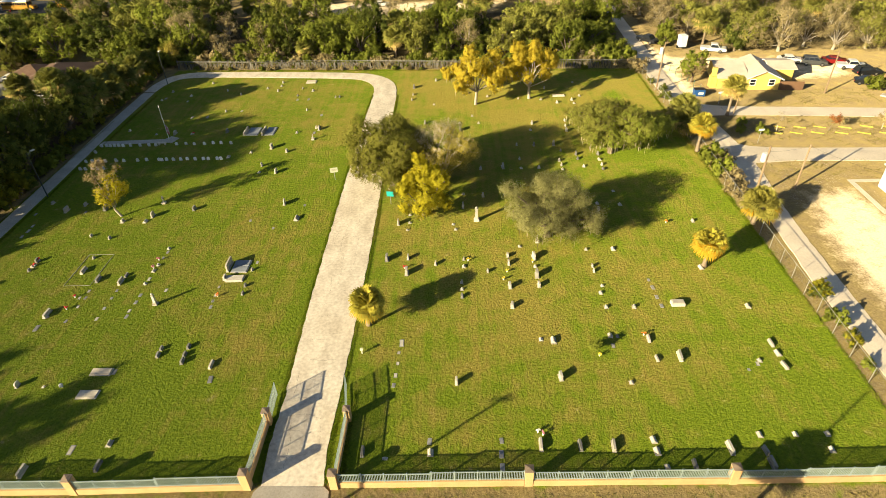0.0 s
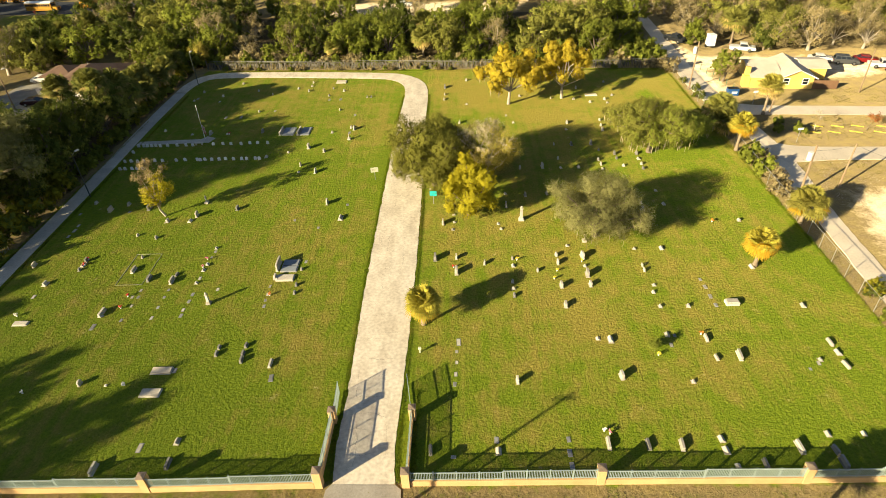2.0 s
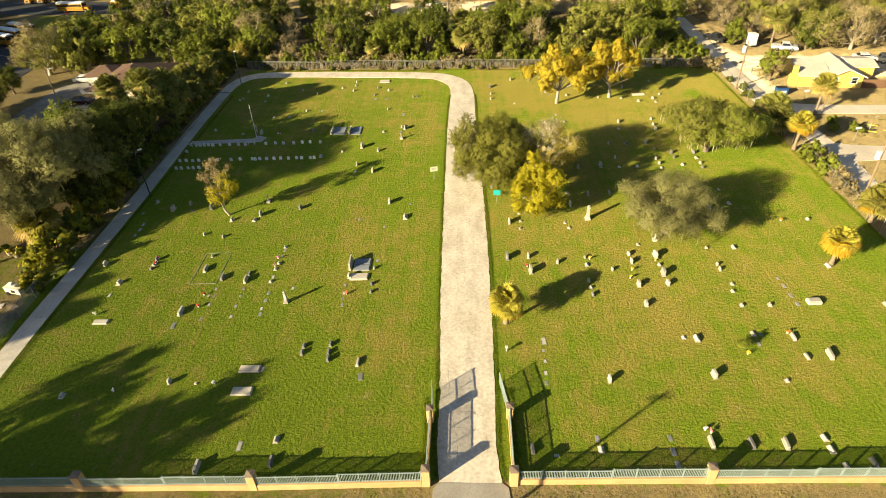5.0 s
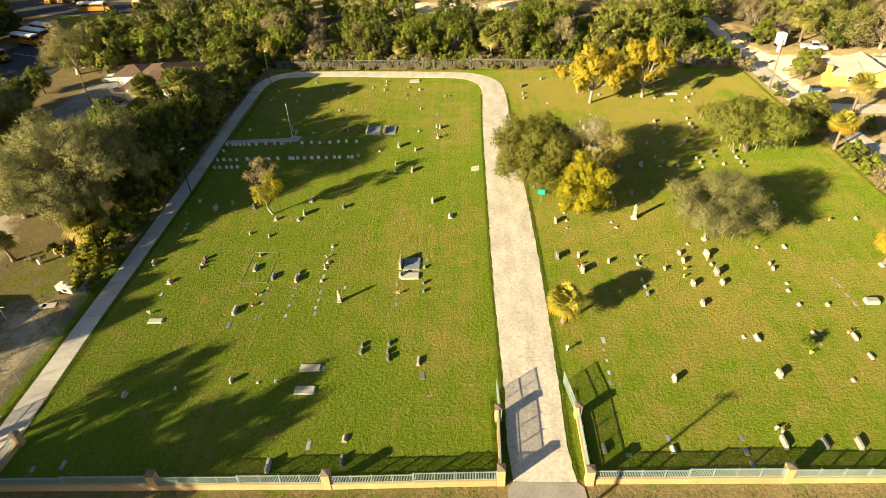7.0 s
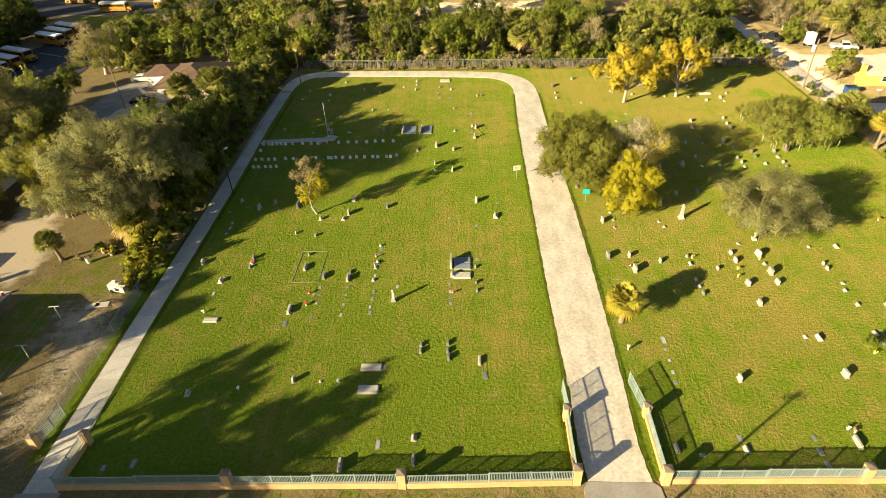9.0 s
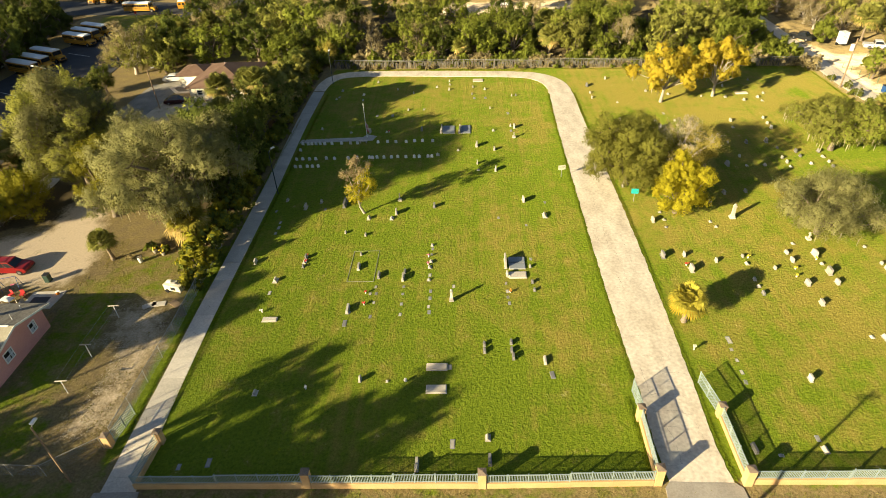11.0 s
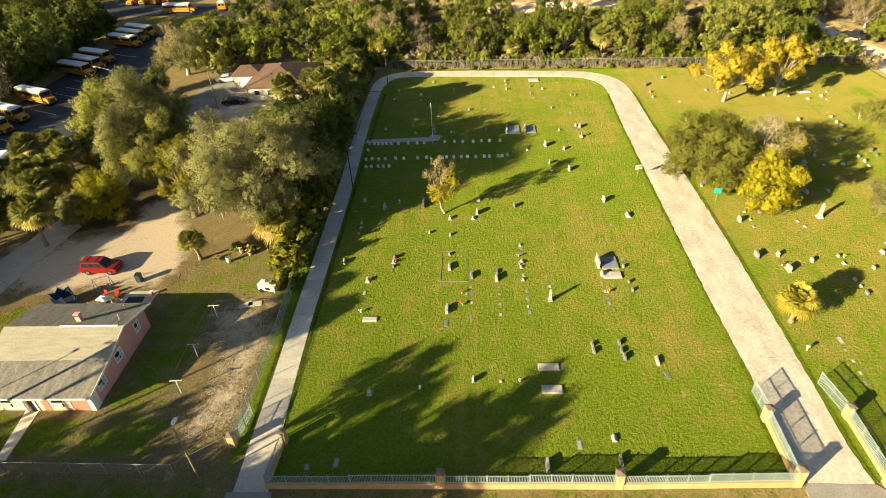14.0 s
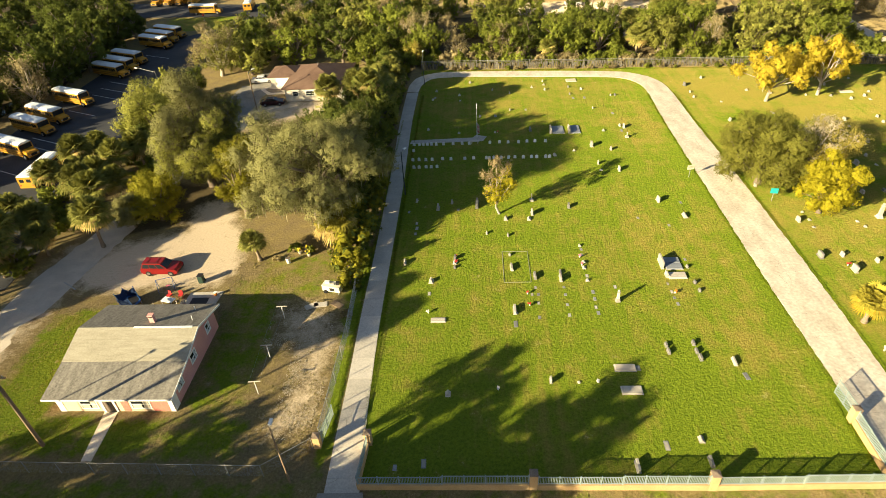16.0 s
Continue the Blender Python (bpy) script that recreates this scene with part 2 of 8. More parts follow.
# ---------------------------------------------------------------- the ground
def polygon_depth(poly, X, Y):
    """Metres from the outline of a polygon, positive inside."""
    inside, near = np.zeros(X.shape, bool), np.full(X.shape, 1e9)
    for (x0, y0), (x1, y1) in zip(poly, poly[1:] + poly[:1]):
        cut = ((y0 > Y) != (y1 > Y)) & (X < (x1 - x0) * (Y - y0) / (y1 - y0 + 1e-9) + x0)
        inside ^= cut
        s = np.clip(((X - x0) * (x1 - x0) + (Y - y0) * (y1 - y0)) / ((x1 - x0) ** 2 + (y1 - y0) ** 2 + 1e-9), 0, 1)
        near = np.minimum(near, np.hypot(X - x0 - s * (x1 - x0), Y - y0 - s * (y1 - y0)))
    return np.where(inside, near, -near)


def zone(poly, X, Y, soft=1.5):
    return np.clip(0.5 + polygon_depth(poly, X, Y) / (2 * soft), 0, 1)


def build_ground():
    xs = np.concatenate([[-900, -500, -320], np.arange(-230, 130.5, 1.5), [220, 420, 900]])
    ys = np.concatenate([[-600, -200, -60], np.arange(-20, 230.5, 1.5), [300, 420, 800, 1500]])
    X, Y = np.meshgrid(xs, ys)
    n = X.shape
    Z = np.array([0.05 * noise.noise((x * 0.12, y * 0.12, 3)) for x, y in zip(X.ravel(), Y.ravel())])
    verts = np.stack([X.ravel(), Y.ravel(), np.minimum(Z, 0.03)], 1)
    idx = np.arange(n[0] * n[1]).reshape(n)
    faces = np.stack([idx[:-1, :-1], idx[:-1, 1:], idx[1:, 1:], idx[1:, :-1]], -1).reshape(-1, 4)
    me = bpy.data.meshes.new("ground")
    me.from_pydata(verts.tolist(), [], faces.tolist())
    cemetery = zone([(-59.2, 27.4), (36.3, 27.4), (36.8, 60), (37, 119.5), (-60, 126)], X, Y, 0.8)
    yard_grass = np.maximum.reduce([0.48 * zone([(-58, 22.5), (-17, 22.5), (-17, 27.3), (-58, 27.3)], X, Y, 1.0), 0.38 * zone([(-10, 22.5), (38, 22.5), (38, 27.3), (-10, 27.3)], X, Y, 1.0), 0.72 * zone([(-97, 29), (-84, 29), (-84, 34), (-89, 34), (-90, 50), (-97, 48)], X, Y, 1.5),
                                    0.56 * zone([(-77, 33), (-70.5, 33), (-69, 42), (-71, 50), (-72, 56), (-78, 54)], X, Y, 1.5),
                                    zone([(-84, 29.5), (-79, 29.5), (-77, 33), (-84, 33)], X, Y, 1.5), 0.56 * zone([(-98, 20), (-61, 20), (-61, 27.6), (-98, 27.6)], X, Y, 1.5),
                                    0.62 * zone([(-80, 28), (-69, 28), (-68.5, 33), (-71, 35), (-77, 33)], X, Y, 2.0), 0.5 * zone([(-76, 47), (-63.5, 50), (-64, 60), (-76, 59)], X, Y, 1.5),
                                    zone([(-62.4, 28), (-61.4, 28), (-61.6, 60), (-64, 60)], X, Y, 0.8),
                                    0.8 * zone([(-137, 165), (-118, 165), (-118, 181), (-140, 181)], X, Y, 3)])
    sand = np.maximum.reduce([zone([(-99.5, 53.5), (-94, 52.4), (-91.5, 51.4), (-87, 52.8), (-80, 52.4), (-78, 55.5), (-78.4, 61), (-81.5, 66), (-84, 72.5), (-89, 72), (-88, 64.5), (-96.5, 61.5)], X, Y, 1.4),
                              0.6 * zone([(-68.5, 31), (-63.6, 31), (-63, 46), (-66, 49), (-71.5, 49), (-69, 43), (-66.5, 38)], X, Y, 1.6),
                              0.62 * zone([(-105, 30), (-98, 40), (-97.5, 52), (-98.5, 62), (-103, 62)], X, Y, 1.2),
                              0.8 * zone([(41.5, 101), (45, 105), (44.2, 118), (44.5, 128), (42.5, 142), (41, 120)], X, Y, 1.0),
                              0.84 * zone([(44.2, 36), (44.2, 60), (47, 69), (53, 70), (55, 60), (62, 48), (62, 36)], X, Y, 2.0),
                              0.75 * zone([(42, 116), (47, 118), (52, 119), (64, 119), (66, 124), (46, 126), (43, 132)], X, Y, 1.4),
                              0.7 * zone([(64, 111), (76, 112), (78, 122), (66, 119)], X, Y, 1.5),
                              0.8 * zone([(-24, 143), (-4, 142), (0, 152), (-22, 154)], X, Y, 1.5),
                              0.8 * zone([(-45, 168), (10, 166), (14, 178), (-48, 182)], X, Y, 2),
                              0.8 * zone([(-96, 96), (-88, 97), (-80, 103), (-72, 105), (-72, 110), (-92, 111)], X, Y, 1.5)])
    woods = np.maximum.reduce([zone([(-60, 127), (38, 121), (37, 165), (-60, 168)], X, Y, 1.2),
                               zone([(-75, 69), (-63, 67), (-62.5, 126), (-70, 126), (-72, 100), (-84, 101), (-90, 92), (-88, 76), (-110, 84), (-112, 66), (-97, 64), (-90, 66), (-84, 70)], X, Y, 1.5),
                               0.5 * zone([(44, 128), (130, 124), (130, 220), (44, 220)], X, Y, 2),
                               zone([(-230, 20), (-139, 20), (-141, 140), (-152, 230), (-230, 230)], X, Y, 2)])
    dry = np.clip(1 - cemetery - yard_grass, 0, 1)
    scorched = 0.75 * zone([(20, 98), (27, 95), (34, 93), (36, 104), (34, 114), (26, 114), (20, 108)], X, Y, 3.0) - 1.8 * np.clip(1.6 - np.hypot((X - 29.5) / 1.3, (Y - 105.6) / 2.2), 0, 1)
    for key, v in (("sand", sand), ("woods", woods), ("dry", dry), ("scorched", scorched)):
        me.attributes.new(key, "FLOAT", "POINT").data.foreach_set("value", v.ravel().astype(np.float32))
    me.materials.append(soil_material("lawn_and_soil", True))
    tagged(new("ground", me), "mown green lawn turning to dry grass, sand and leaf litter outside the fences", "ground", kind="structure")


def soil_material(name, zones):
    """Lawn colour by noise at several scales; with zones, also the dry grass, litter and sand outside the fences."""
    m = bpy.data.materials.new(name)
    m.use_nodes = True
    nd, l = m.node_tree.nodes, m.node_tree.links
    b = nd["Principled BSDF"]
    b.inputs["Roughness"].default_value, b.inputs["Specular IOR Level"].default_value = 0.95, 0.1
    b.inputs["Diffuse Roughness"].default_value = 1.0
    geo = nd.new("ShaderNodeNewGeometry")

    def tex(scale, detail, stretch=None, rough=0.6):
        t = nd.new("ShaderNodeTexNoise")
        t.inputs["Scale"].default_value, t.inputs["Detail"].default_value, t.inputs["Roughness"].default_value = scale, detail, rough
        src = geo.outputs["Position"]
        if stretch:
            mp = nd.new("ShaderNodeMapping")
            mp.inputs["Scale"].default_value = stretch
            l.new(src, mp.inputs[0])
            src = mp.outputs[0]
        l.new(src, t.inputs["Vector"])
        return t.outputs[0]

    def remap(src, a, z, lo=0.0, hi=1.0):
        r = nd.new("ShaderNodeMapRange")
        for i, v in enumerate((a, z, lo, hi)):
            r.inputs[i + 1].default_value = v
        l.new(src, r.inputs[0])
        return r.outputs[0]

    def blend(f, c1, c2):
        x = nd.new("ShaderNodeMix")
        x.data_type = "RGBA"
        l.new(f, x.inputs[0])
        for i, c in ((6, c1), (7, c2)):
            if isinstance(c, tuple):
                x.inputs[i].default_value = (*c, 1)
            else:
                l.new(c, x.inputs[i])
        return x.outputs[2]

    def attr(key):
        a = nd.new("ShaderNodeAttribute")
        a.attribute_name = key
        return a.outputs["Fac"]

    def math2(op, a, z):
        x = nd.new("ShaderNodeMath")
        x.operation = op
        for i, v in enumerate((a, z)):
            if isinstance(v, float):
                x.inputs[i].default_value = v
            else:
                l.new(v, x.inputs[i])
        return x.outputs[0]

    broad, patch, mid, fine = tex(0.06, 4), tex(0.2, 4), tex(0.55, 5, None, 0.65), tex(4.0, 6, None, 0.8)
    mow = tex(1.0, 3, (1.3, 0.035, 1.0))
    tuft = tex(2.6, 4, None, 0.6)
    green = blend(remap(math2("ADD", math2("MULTIPLY", fine, 0.6), math2("MULTIPLY", tuft, 0.4)), 0.36, 0.64), (0.086, 0.135, 0.008), (0.222, 0.282, 0.020))
    worn = blend(remap(fine, 0.33, 0.67), (0.18, 0.157, 0.026), (0.34, 0.287, 0.062))
    tone = math2("ADD", math2("ADD", remap(broad, 0.36, 0.66, -0.2, 0.55), remap(mid, 0.36, 0.70, -0.3, 0.55)), remap(mow, 0.35, 0.68, -0.22, 0.32))
    tone = math2("ADD", tone, remap(patch, 0.38, 0.66, -0.22, 0.3))
    sep = nd.new("ShaderNodeSeparateXYZ")
    l.new(geo.outputs["Position"], sep.inputs[0])
    tone = math2("ADD", tone, math2("ADD", remap(sep.outputs[0], -30.0, 8.0, -0.1, 0.44), math2("ADD", remap(sep.outputs[1], 28.0, 44.0, -0.34, 0.06), math2("ADD", remap(sep.outputs[1], 82.0, 112.0, 0.0, 0.25), remap(sep.outputs[0], 9.0, 27.0, 0.0, -0.52)))))
    if zones:
        tone = math2("ADD", tone, attr("scorched"))
    beside = nd.new("ShaderNodeMath")
    beside.operation = "ABSOLUTE"
    l.new(math2("ADD", sep.outputs[0], 14.0), beside.inputs[0])
    tone = math2("ADD", tone, remap(beside.outputs[0], 2.4, 4.6, -0.55, 0.0))
    c = blend(tone, green, worn)
    if zones:
        litter = blend(remap(fine, 0.3, 0.7), (0.095, 0.07, 0.035), (0.33, 0.252, 0.14))
        drygrass = blend(remap(mid, 0.34, 0.66), litter, blend(remap(fine, 0.35, 0.65), (0.20, 0.158, 0.056), (0.345, 0.27, 0.115)))
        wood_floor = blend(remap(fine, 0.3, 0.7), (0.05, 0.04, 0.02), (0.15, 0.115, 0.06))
        pale = blend(remap(fine, 0.3, 0.7), (0.51, 0.41, 0.285), (0.73, 0.61, 0.45))

        def edge(key, wob=0.9):
            return remap(math2("ADD", attr(key), math2("MULTIPLY", math2("SUBTRACT", mid, 0.5), wob)), 0.4, 0.6)

        c = blend(edge("dry"), c, drygrass)
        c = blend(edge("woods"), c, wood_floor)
        c = blend(remap(math2("ADD", attr("sand"), math2("MULTIPLY", math2("SUBTRACT", math2("ADD", math2("MULTIPLY", fine, 0.45), math2("MULTIPLY", mid, 0.8)), 0.625), 1.9)), 0.25, 0.85), c, pale)
    if not zones:
        hs = nd.new("ShaderNodeHueSaturation")
        hs.inputs["Value"].default_value = 1.25
        l.new(c, hs.inputs["Color"])
        c = hs.outputs[0]
    l.new(c, b.inputs["Base Color"])
    if zones:
        blades, clumps = tex(8.0, 3, None, 0.7), tuft
        bp = nd.new("ShaderNodeBump")
        bp.inputs["Distance"].default_value = 0.20
        l.new(math2("MULTIPLY", remap(attr("dry"), 0.0, 1.0, 1.0, 0.4), remap(attr("sand"), 0.5, 1.0, 1.0, 0.25)), bp.inputs["Strength"])
        l.new(math2("ADD", math2("MULTIPLY", blades, 0.55), clumps), bp.inputs["Height"])
        l.new(bp.outputs[0], b.inputs["Normal"])
    else:
        tr = nd.new("ShaderNodeBsdfTranslucent")
        l.new(c, tr.inputs["Color"])
        ms = nd.new("ShaderNodeMixShader")
        ms.inputs[0].default_value = 0.5
        l.new(b.outputs[0], ms.inputs[1])
        l.new(tr.outputs[0], ms.inputs[2])
        l.new(ms.outputs[0], nd["Material Output"].inputs[0])
    return m


def grass(count, seed):
    """Longer blades that the mower leaves along the drive, the walls, the fences and the side road."""
    rg = np.random.default_rng(seed)
    lines = [[(q[0] + sx * (q[2] / 2 + 0.2), q[1]) for q in smooth_line(DRIVE[2:11], 1.0)] for sx in (-1, 1)]
    lines += [[(x, 27.2 if x > -20 else 26.75) for x in np.arange(-58, -17, 1.0)], [(x, 27.25) for x in np.arange(-9.3, 36, 1.0)], [(36.35, y) for y in np.arange(27.5, 118, 1.0)],
              [(-58.75, y) for y in np.arange(31.5, 112, 1.0)], [(-61.55, y) for y in np.arange(31.5, 100, 1.0)], [(x, 125.6 - (x + 60) * 0.072) for x in np.arange(-56, 36, 1.0)],
              [(-9.45, y) for y in np.arange(27.5, 37.5, 1.0)], [(-17.1, y) for y in np.arange(27.5, 36.5, 1.0)]]
    seg = np.array([(*p, *q) for ln in lines for p, q in zip(ln, ln[1:])])
    k = rg.integers(0, len(seg), count)
    f = rg.random(count)
    away = rg.normal(size=count) * 0.16
    x = seg[k, 0] + (seg[k, 2] - seg[k, 0]) * f
    y = seg[k, 1] + (seg[k, 3] - seg[k, 1]) * f
    across = np.abs(seg[k, 2] - seg[k, 0]) > np.abs(seg[k, 3] - seg[k, 1])
    x, y = np.where(across, x, x + away), np.where(across, y + away, y)
    h = (0.05 + 0.11 * rg.random(count)) * np.exp(-np.abs(away) / 0.5)
    w = 0.03 + 0.03 * rg.random(count)
    a = 6.2832 * rg.random(count)
    lean = rg.normal(size=(count, 2)) * 0.05
    v = np.empty((count, 3, 3), np.float32)
    v[:, 0] = np.stack([x - np.cos(a) * w, y - np.sin(a) * w, np.full(count, -0.01)], 1)
    v[:, 1] = np.stack([x + np.cos(a) * w, y + np.sin(a) * w, np.full(count, -0.01)], 1)
    v[:, 2] = np.stack([x + lean[:, 0], y + lean[:, 1], h], 1)
    me = bpy.data.meshes.new("grass")
    me.vertices.add(3 * count)
    me.vertices.foreach_set("co", v.ravel())
    me.loops.add(3 * count)
    me.loops.foreach_set("vertex_index", np.arange(3 * count, dtype=np.int32))
    me.polygons.add(count)
    me.polygons.foreach_set("loop_start", np.arange(0, 3 * count, 3, dtype=np.int32))
    me.update(calc_edges=True)
    me.materials.append(soil_material("grass_blades", False))
    tagged(new("grass", me), "longer grass left standing along the drive and fences", "grass", kind="stuff")


DRIVE = [(-13.2, 24.6, 5.0), (-13.2, 25.8, 4.9), (-13.3, 27, 4.9), (-13.55, 31, 5.0), (-13.4, 36, 5.0), (-13.4, 50, 5.5), (-13.4, 64, 5.5), (-13.45, 79, 5.3), (-13.55, 92, 4.9), (-13.5, 100, 4.7),
         (-13.4, 108.5, 4.4), (-14.2, 114.2, 4.2), (-17.0, 117.9, 3.8), (-21, 119.5, 3.4), (-33.3, 121.1, 3.3), (-45.5, 122.2, 3.2), (-55, 122.6, 3.2), (-58.9, 121.0, 2.9), (-60.5, 117.3, 2.5), (-60.9, 113.3, 2.3)]
DUSTY = mat("dusty_grey_lane", (0.40, 0.355, 0.29), (0.60, 0.53, 0.43), 0.95, 0.5, 6.0, 0.3, 0.03)


def strewn(name, label, count, patches, material, seed, low, high, flat):
    """Many small leaves or blades over patches of the plan; flat ones lie, others stand."""
    rg = np.random.default_rng(seed)
    area = np.array([(x1 - x0) * (y1 - y0) for x0, x1, y0, y1 in patches])
    k = rg.choice(len(patches), count, p=area / area.sum())
    box_ = np.array(patches)[k]
    x = box_[:, 0] + (box_[:, 1] - box_[:, 0]) * rg.random(count)
    y = box_[:, 2] + (box_[:, 3] - box_[:, 2]) * rg.random(count)
    drift = np.array([noise.noise((a * 0.35, b * 0.35, seed)) + 0.5 * noise.noise((a * 1.3, b * 1.3, seed + 3)) for a, b in zip(x, y)])
    x, y = x[drift > -0.05], y[drift > -0.05]
    n = len(x)
    a, s = 6.2832 * rg.random(n), low + (high - low) * rg.random(n)
    u = np.stack([np.cos(a), np.sin(a), np.zeros(n)], 1)
    w = np.stack([-np.sin(a), np.cos(a), np.zeros(n)], 1)
    p = np.stack([x, y, np.full(n, 0.034 if flat else 0.0)], 1)
    if flat:
        tip = p + u * s[:, None] + [0, 0, 0.006]
        v = np.stack([p - u * s[:, None] * 0.6 + w * s[:, None] * 0.5, p - u * s[:, None] * 0.6 - w * s[:, None] * 0.5, tip], 1)
    else:
        lean = rg.normal(size=(n, 3)) * [0.06, 0.06, 0]
        v = np.stack([p - u * 0.05, p + u * 0.05, p + lean + np.stack([np.zeros(n), np.zeros(n), s], 1)], 1)
    me = bpy.data.meshes.new(name)
    me.from_pydata(v.reshape(-1, 3).tolist(), [], np.arange(3 * n).reshape(-1, 3).tolist())
    me.materials.append(material)
    tagged(new(name, me), label, name.replace("_", " "), kind="stuff")


YARD_PATCHES = [(-76.5, -62.8, 29, 62), (-78, -76, 46.5, 62)]
strewn("leaf_litter", "pale leaves and bark chips scattered over the bare yard", 10000, 3 * [(-71, -66, 42, 48.5), (-67.5, -63.2, 36, 46), (-67.5, -63.4, 31, 37)] + [(-104, -98, 30, 62), (44, 56, 66, 78)], leafy("fallen_leaf", (0.36, 0.30, 0.21), (0.68, 0.60, 0.47), 0.15), 21, 0.04, 0.095, True)
strewn("weeds", "sparse olive weeds on the dry ground", 42000, YARD_PATCHES + [(-58, 37, 20, 26.2), (-97, -84, 29, 33.5), (-97, -89, 33, 51), (43.5, 78, 83, 94), (42.5, 76, 99, 106), (37.3, 38.4, 28, 96), (43, 60, 72, 79)],
       leafy("weed_blade", (0.15, 0.15, 0.03), (0.33, 0.28, 0.09), 0.4), 22, 0.05, 0.15, False)

APRON = mat("grey_apron", (0.26, 0.235, 0.20), (0.38, 0.345, 0.30), 0.92, 0.4, 7.0, 0.3, 0.02)
build_ground()
grass(80000, 9)

DRIVE_TOP = mat("blotched_drive_surface", (0.505, 0.43, 0.335), (0.80, 0.72, 0.595), 0.92, 0.55, 3.0, 0.25, 0.02, 0.0, streak=(1.2, 0.5, 1.0))
drive = tagged(ob_from("road", ribbon(DRIVE, 0.05, 0.13, 0.6, 1), DRIVE_TOP), "sun-bleached worn concrete cemetery drive with ragged edges", "road", kind="structure")



def crack(points, w, parent, z=0.0745):
    bm = bmesh.new()
    line_ = smooth_line([(*p, 0) for p in points], 0.35)
    rows_ = []
    for i, q in enumerate(line_):
        a, b = line_[max(i - 1, 0)], line_[min(i + 1, len(line_) - 1)]
        d_ = (b - a)[:2] / (np.linalg.norm((b - a)[:2]) + 1e-9)
        jx = 0.16 * noise.noise((q[0] * 2.3, q[1] * 2.3, 4))
        g = w * (0.5 + 0.5 * abs(noise.noise((q[0] * 1.7, q[1] * 1.7, 8))))
        rows_.append((bm.verts.new((q[0] - d_[1] * (jx + g), q[1] + d_[0] * (jx + g), z)), bm.verts.new((q[0] - d_[1] * (jx - g), q[1] + d_[0] * (jx - g), z))))
    for r_, s_ in zip(rows_, rows_[1:]):
        bm.faces.new((r_[0], s_[0], s_[1], r_[1]))
    part("crack", bm, CRACK, parent)


bm = bmesh.new()
prism(bm, [(-16.2, 26.5), (-15.8, 27.0), (-10.75, 26.9), (-10.3, 26.5), (-9.6, 18), (-17.0, 18)], "z", -0.1, 0.078)
tagged(ob_from("pavement", bm, APRON), "darker grey asphalt apron outside the gate", "pavement", kind="structure")

rc = random.Random(31)
y = 28.5
while y < 104:
    x0 = rc.uniform(-15.6, -14.0)
    x1 = min(x0 + rc.uniform(1.0, 3.6), -11.2)
    crack([(x0, y), ((x0 + x1) / 2, y + rc.uniform(-0.25, 0.25)), (x1, y + rc.uniform(-0.3, 0.3))], rc.uniform(0.008, 0.018), drive)
    if rc.random() < 0.55:
        x = rc.uniform(-15.2, -11.6)
        crack([(x, y), (x + rc.uniform(-0.15, 0.15), y + 1.2), (x + rc.uniform(-0.3, 0.3), y + rc.uniform(2.0, 5.0))], rc.uniform(0.008, 0.016), drive)
    y += rc.uniform(0.9, 2.6)

# ---- side road of separate slabs
side = tagged(new("pavement"), "narrow grey concrete side road of cracked slabs", "pavement", kind="structure")
SIDE = [(-60.9, 113, 2.3), (-60.95, 99, 2.2), (-60.7, 88, 2.15), (-60.4, 75, 2.2), (-60.25, 60, 2.15), (-60.2, 47, 2.2), (-60.0, 38, 2.3), (-59.85, 31, 2.6), (-59.6, 24, 3.0), (-59.6, 20, 3.2)]


def slab_bm(q0, q1, gap=0.012):
    bm = bmesh.new()
    d = q1 - q0
    d = d / np.linalg.norm(d[:2])
    nx, ny = -d[1], d[0]
    low, top = [], []
    for q, s, g in ((q0, 1, gap), (q1, 1, -gap), (q1, -1, -gap), (q0, -1, gap)):
        p = (q[0] + d[0] * g + nx * s * q[2] / 2, q[1] + d[1] * g + ny * s * q[2] / 2)
        top.append(bm.verts.new((*p, 0.05 + random.uniform(-0.008, 0.008))))
        low.append(bm.verts.new((p[0], p[1], -0.1)))
    bm.faces.new(top)
    for i in range(4):
        bm.faces.new((top[i], low[i], low[(i + 1) % 4], top[(i + 1) % 4]))
    bmesh.ops.recalc_face_normals(bm, faces=bm.faces[:])
    return bm


bm = bmesh.new()
prism(bm, [(-61.6, 25.9), (-57.9, 26.0), (-57.2, 18), (-62.2, 18)], "z", -0.1, 0.092)
tagged(ob_from("pavement", bm, APRON), "grey asphalt apron at the mouth of the side road", "pavement", kind="structure")
line = smooth_line(SIDE, 3.0)
for q0, q1 in zip(line, line[1:]):
    part("slab", slab_bm(q0, q1), CONCRETE_GREY, side)

for i in range(26):
    y = 26 + i * 3.2 + rc.uniform(-1, 1)
    x = -60.3 + rc.uniform(-0.9, 0.2)
    crack([(x, y), (x + rc.uniform(0.2, 0.6), y + rc.uniform(-0.5, 0.5)), (x + rc.uniform(0.5, 1.1), y + rc.uniform(-0.9, 0.9))], rc.uniform(0.010, 0.022), side, 0.0635)

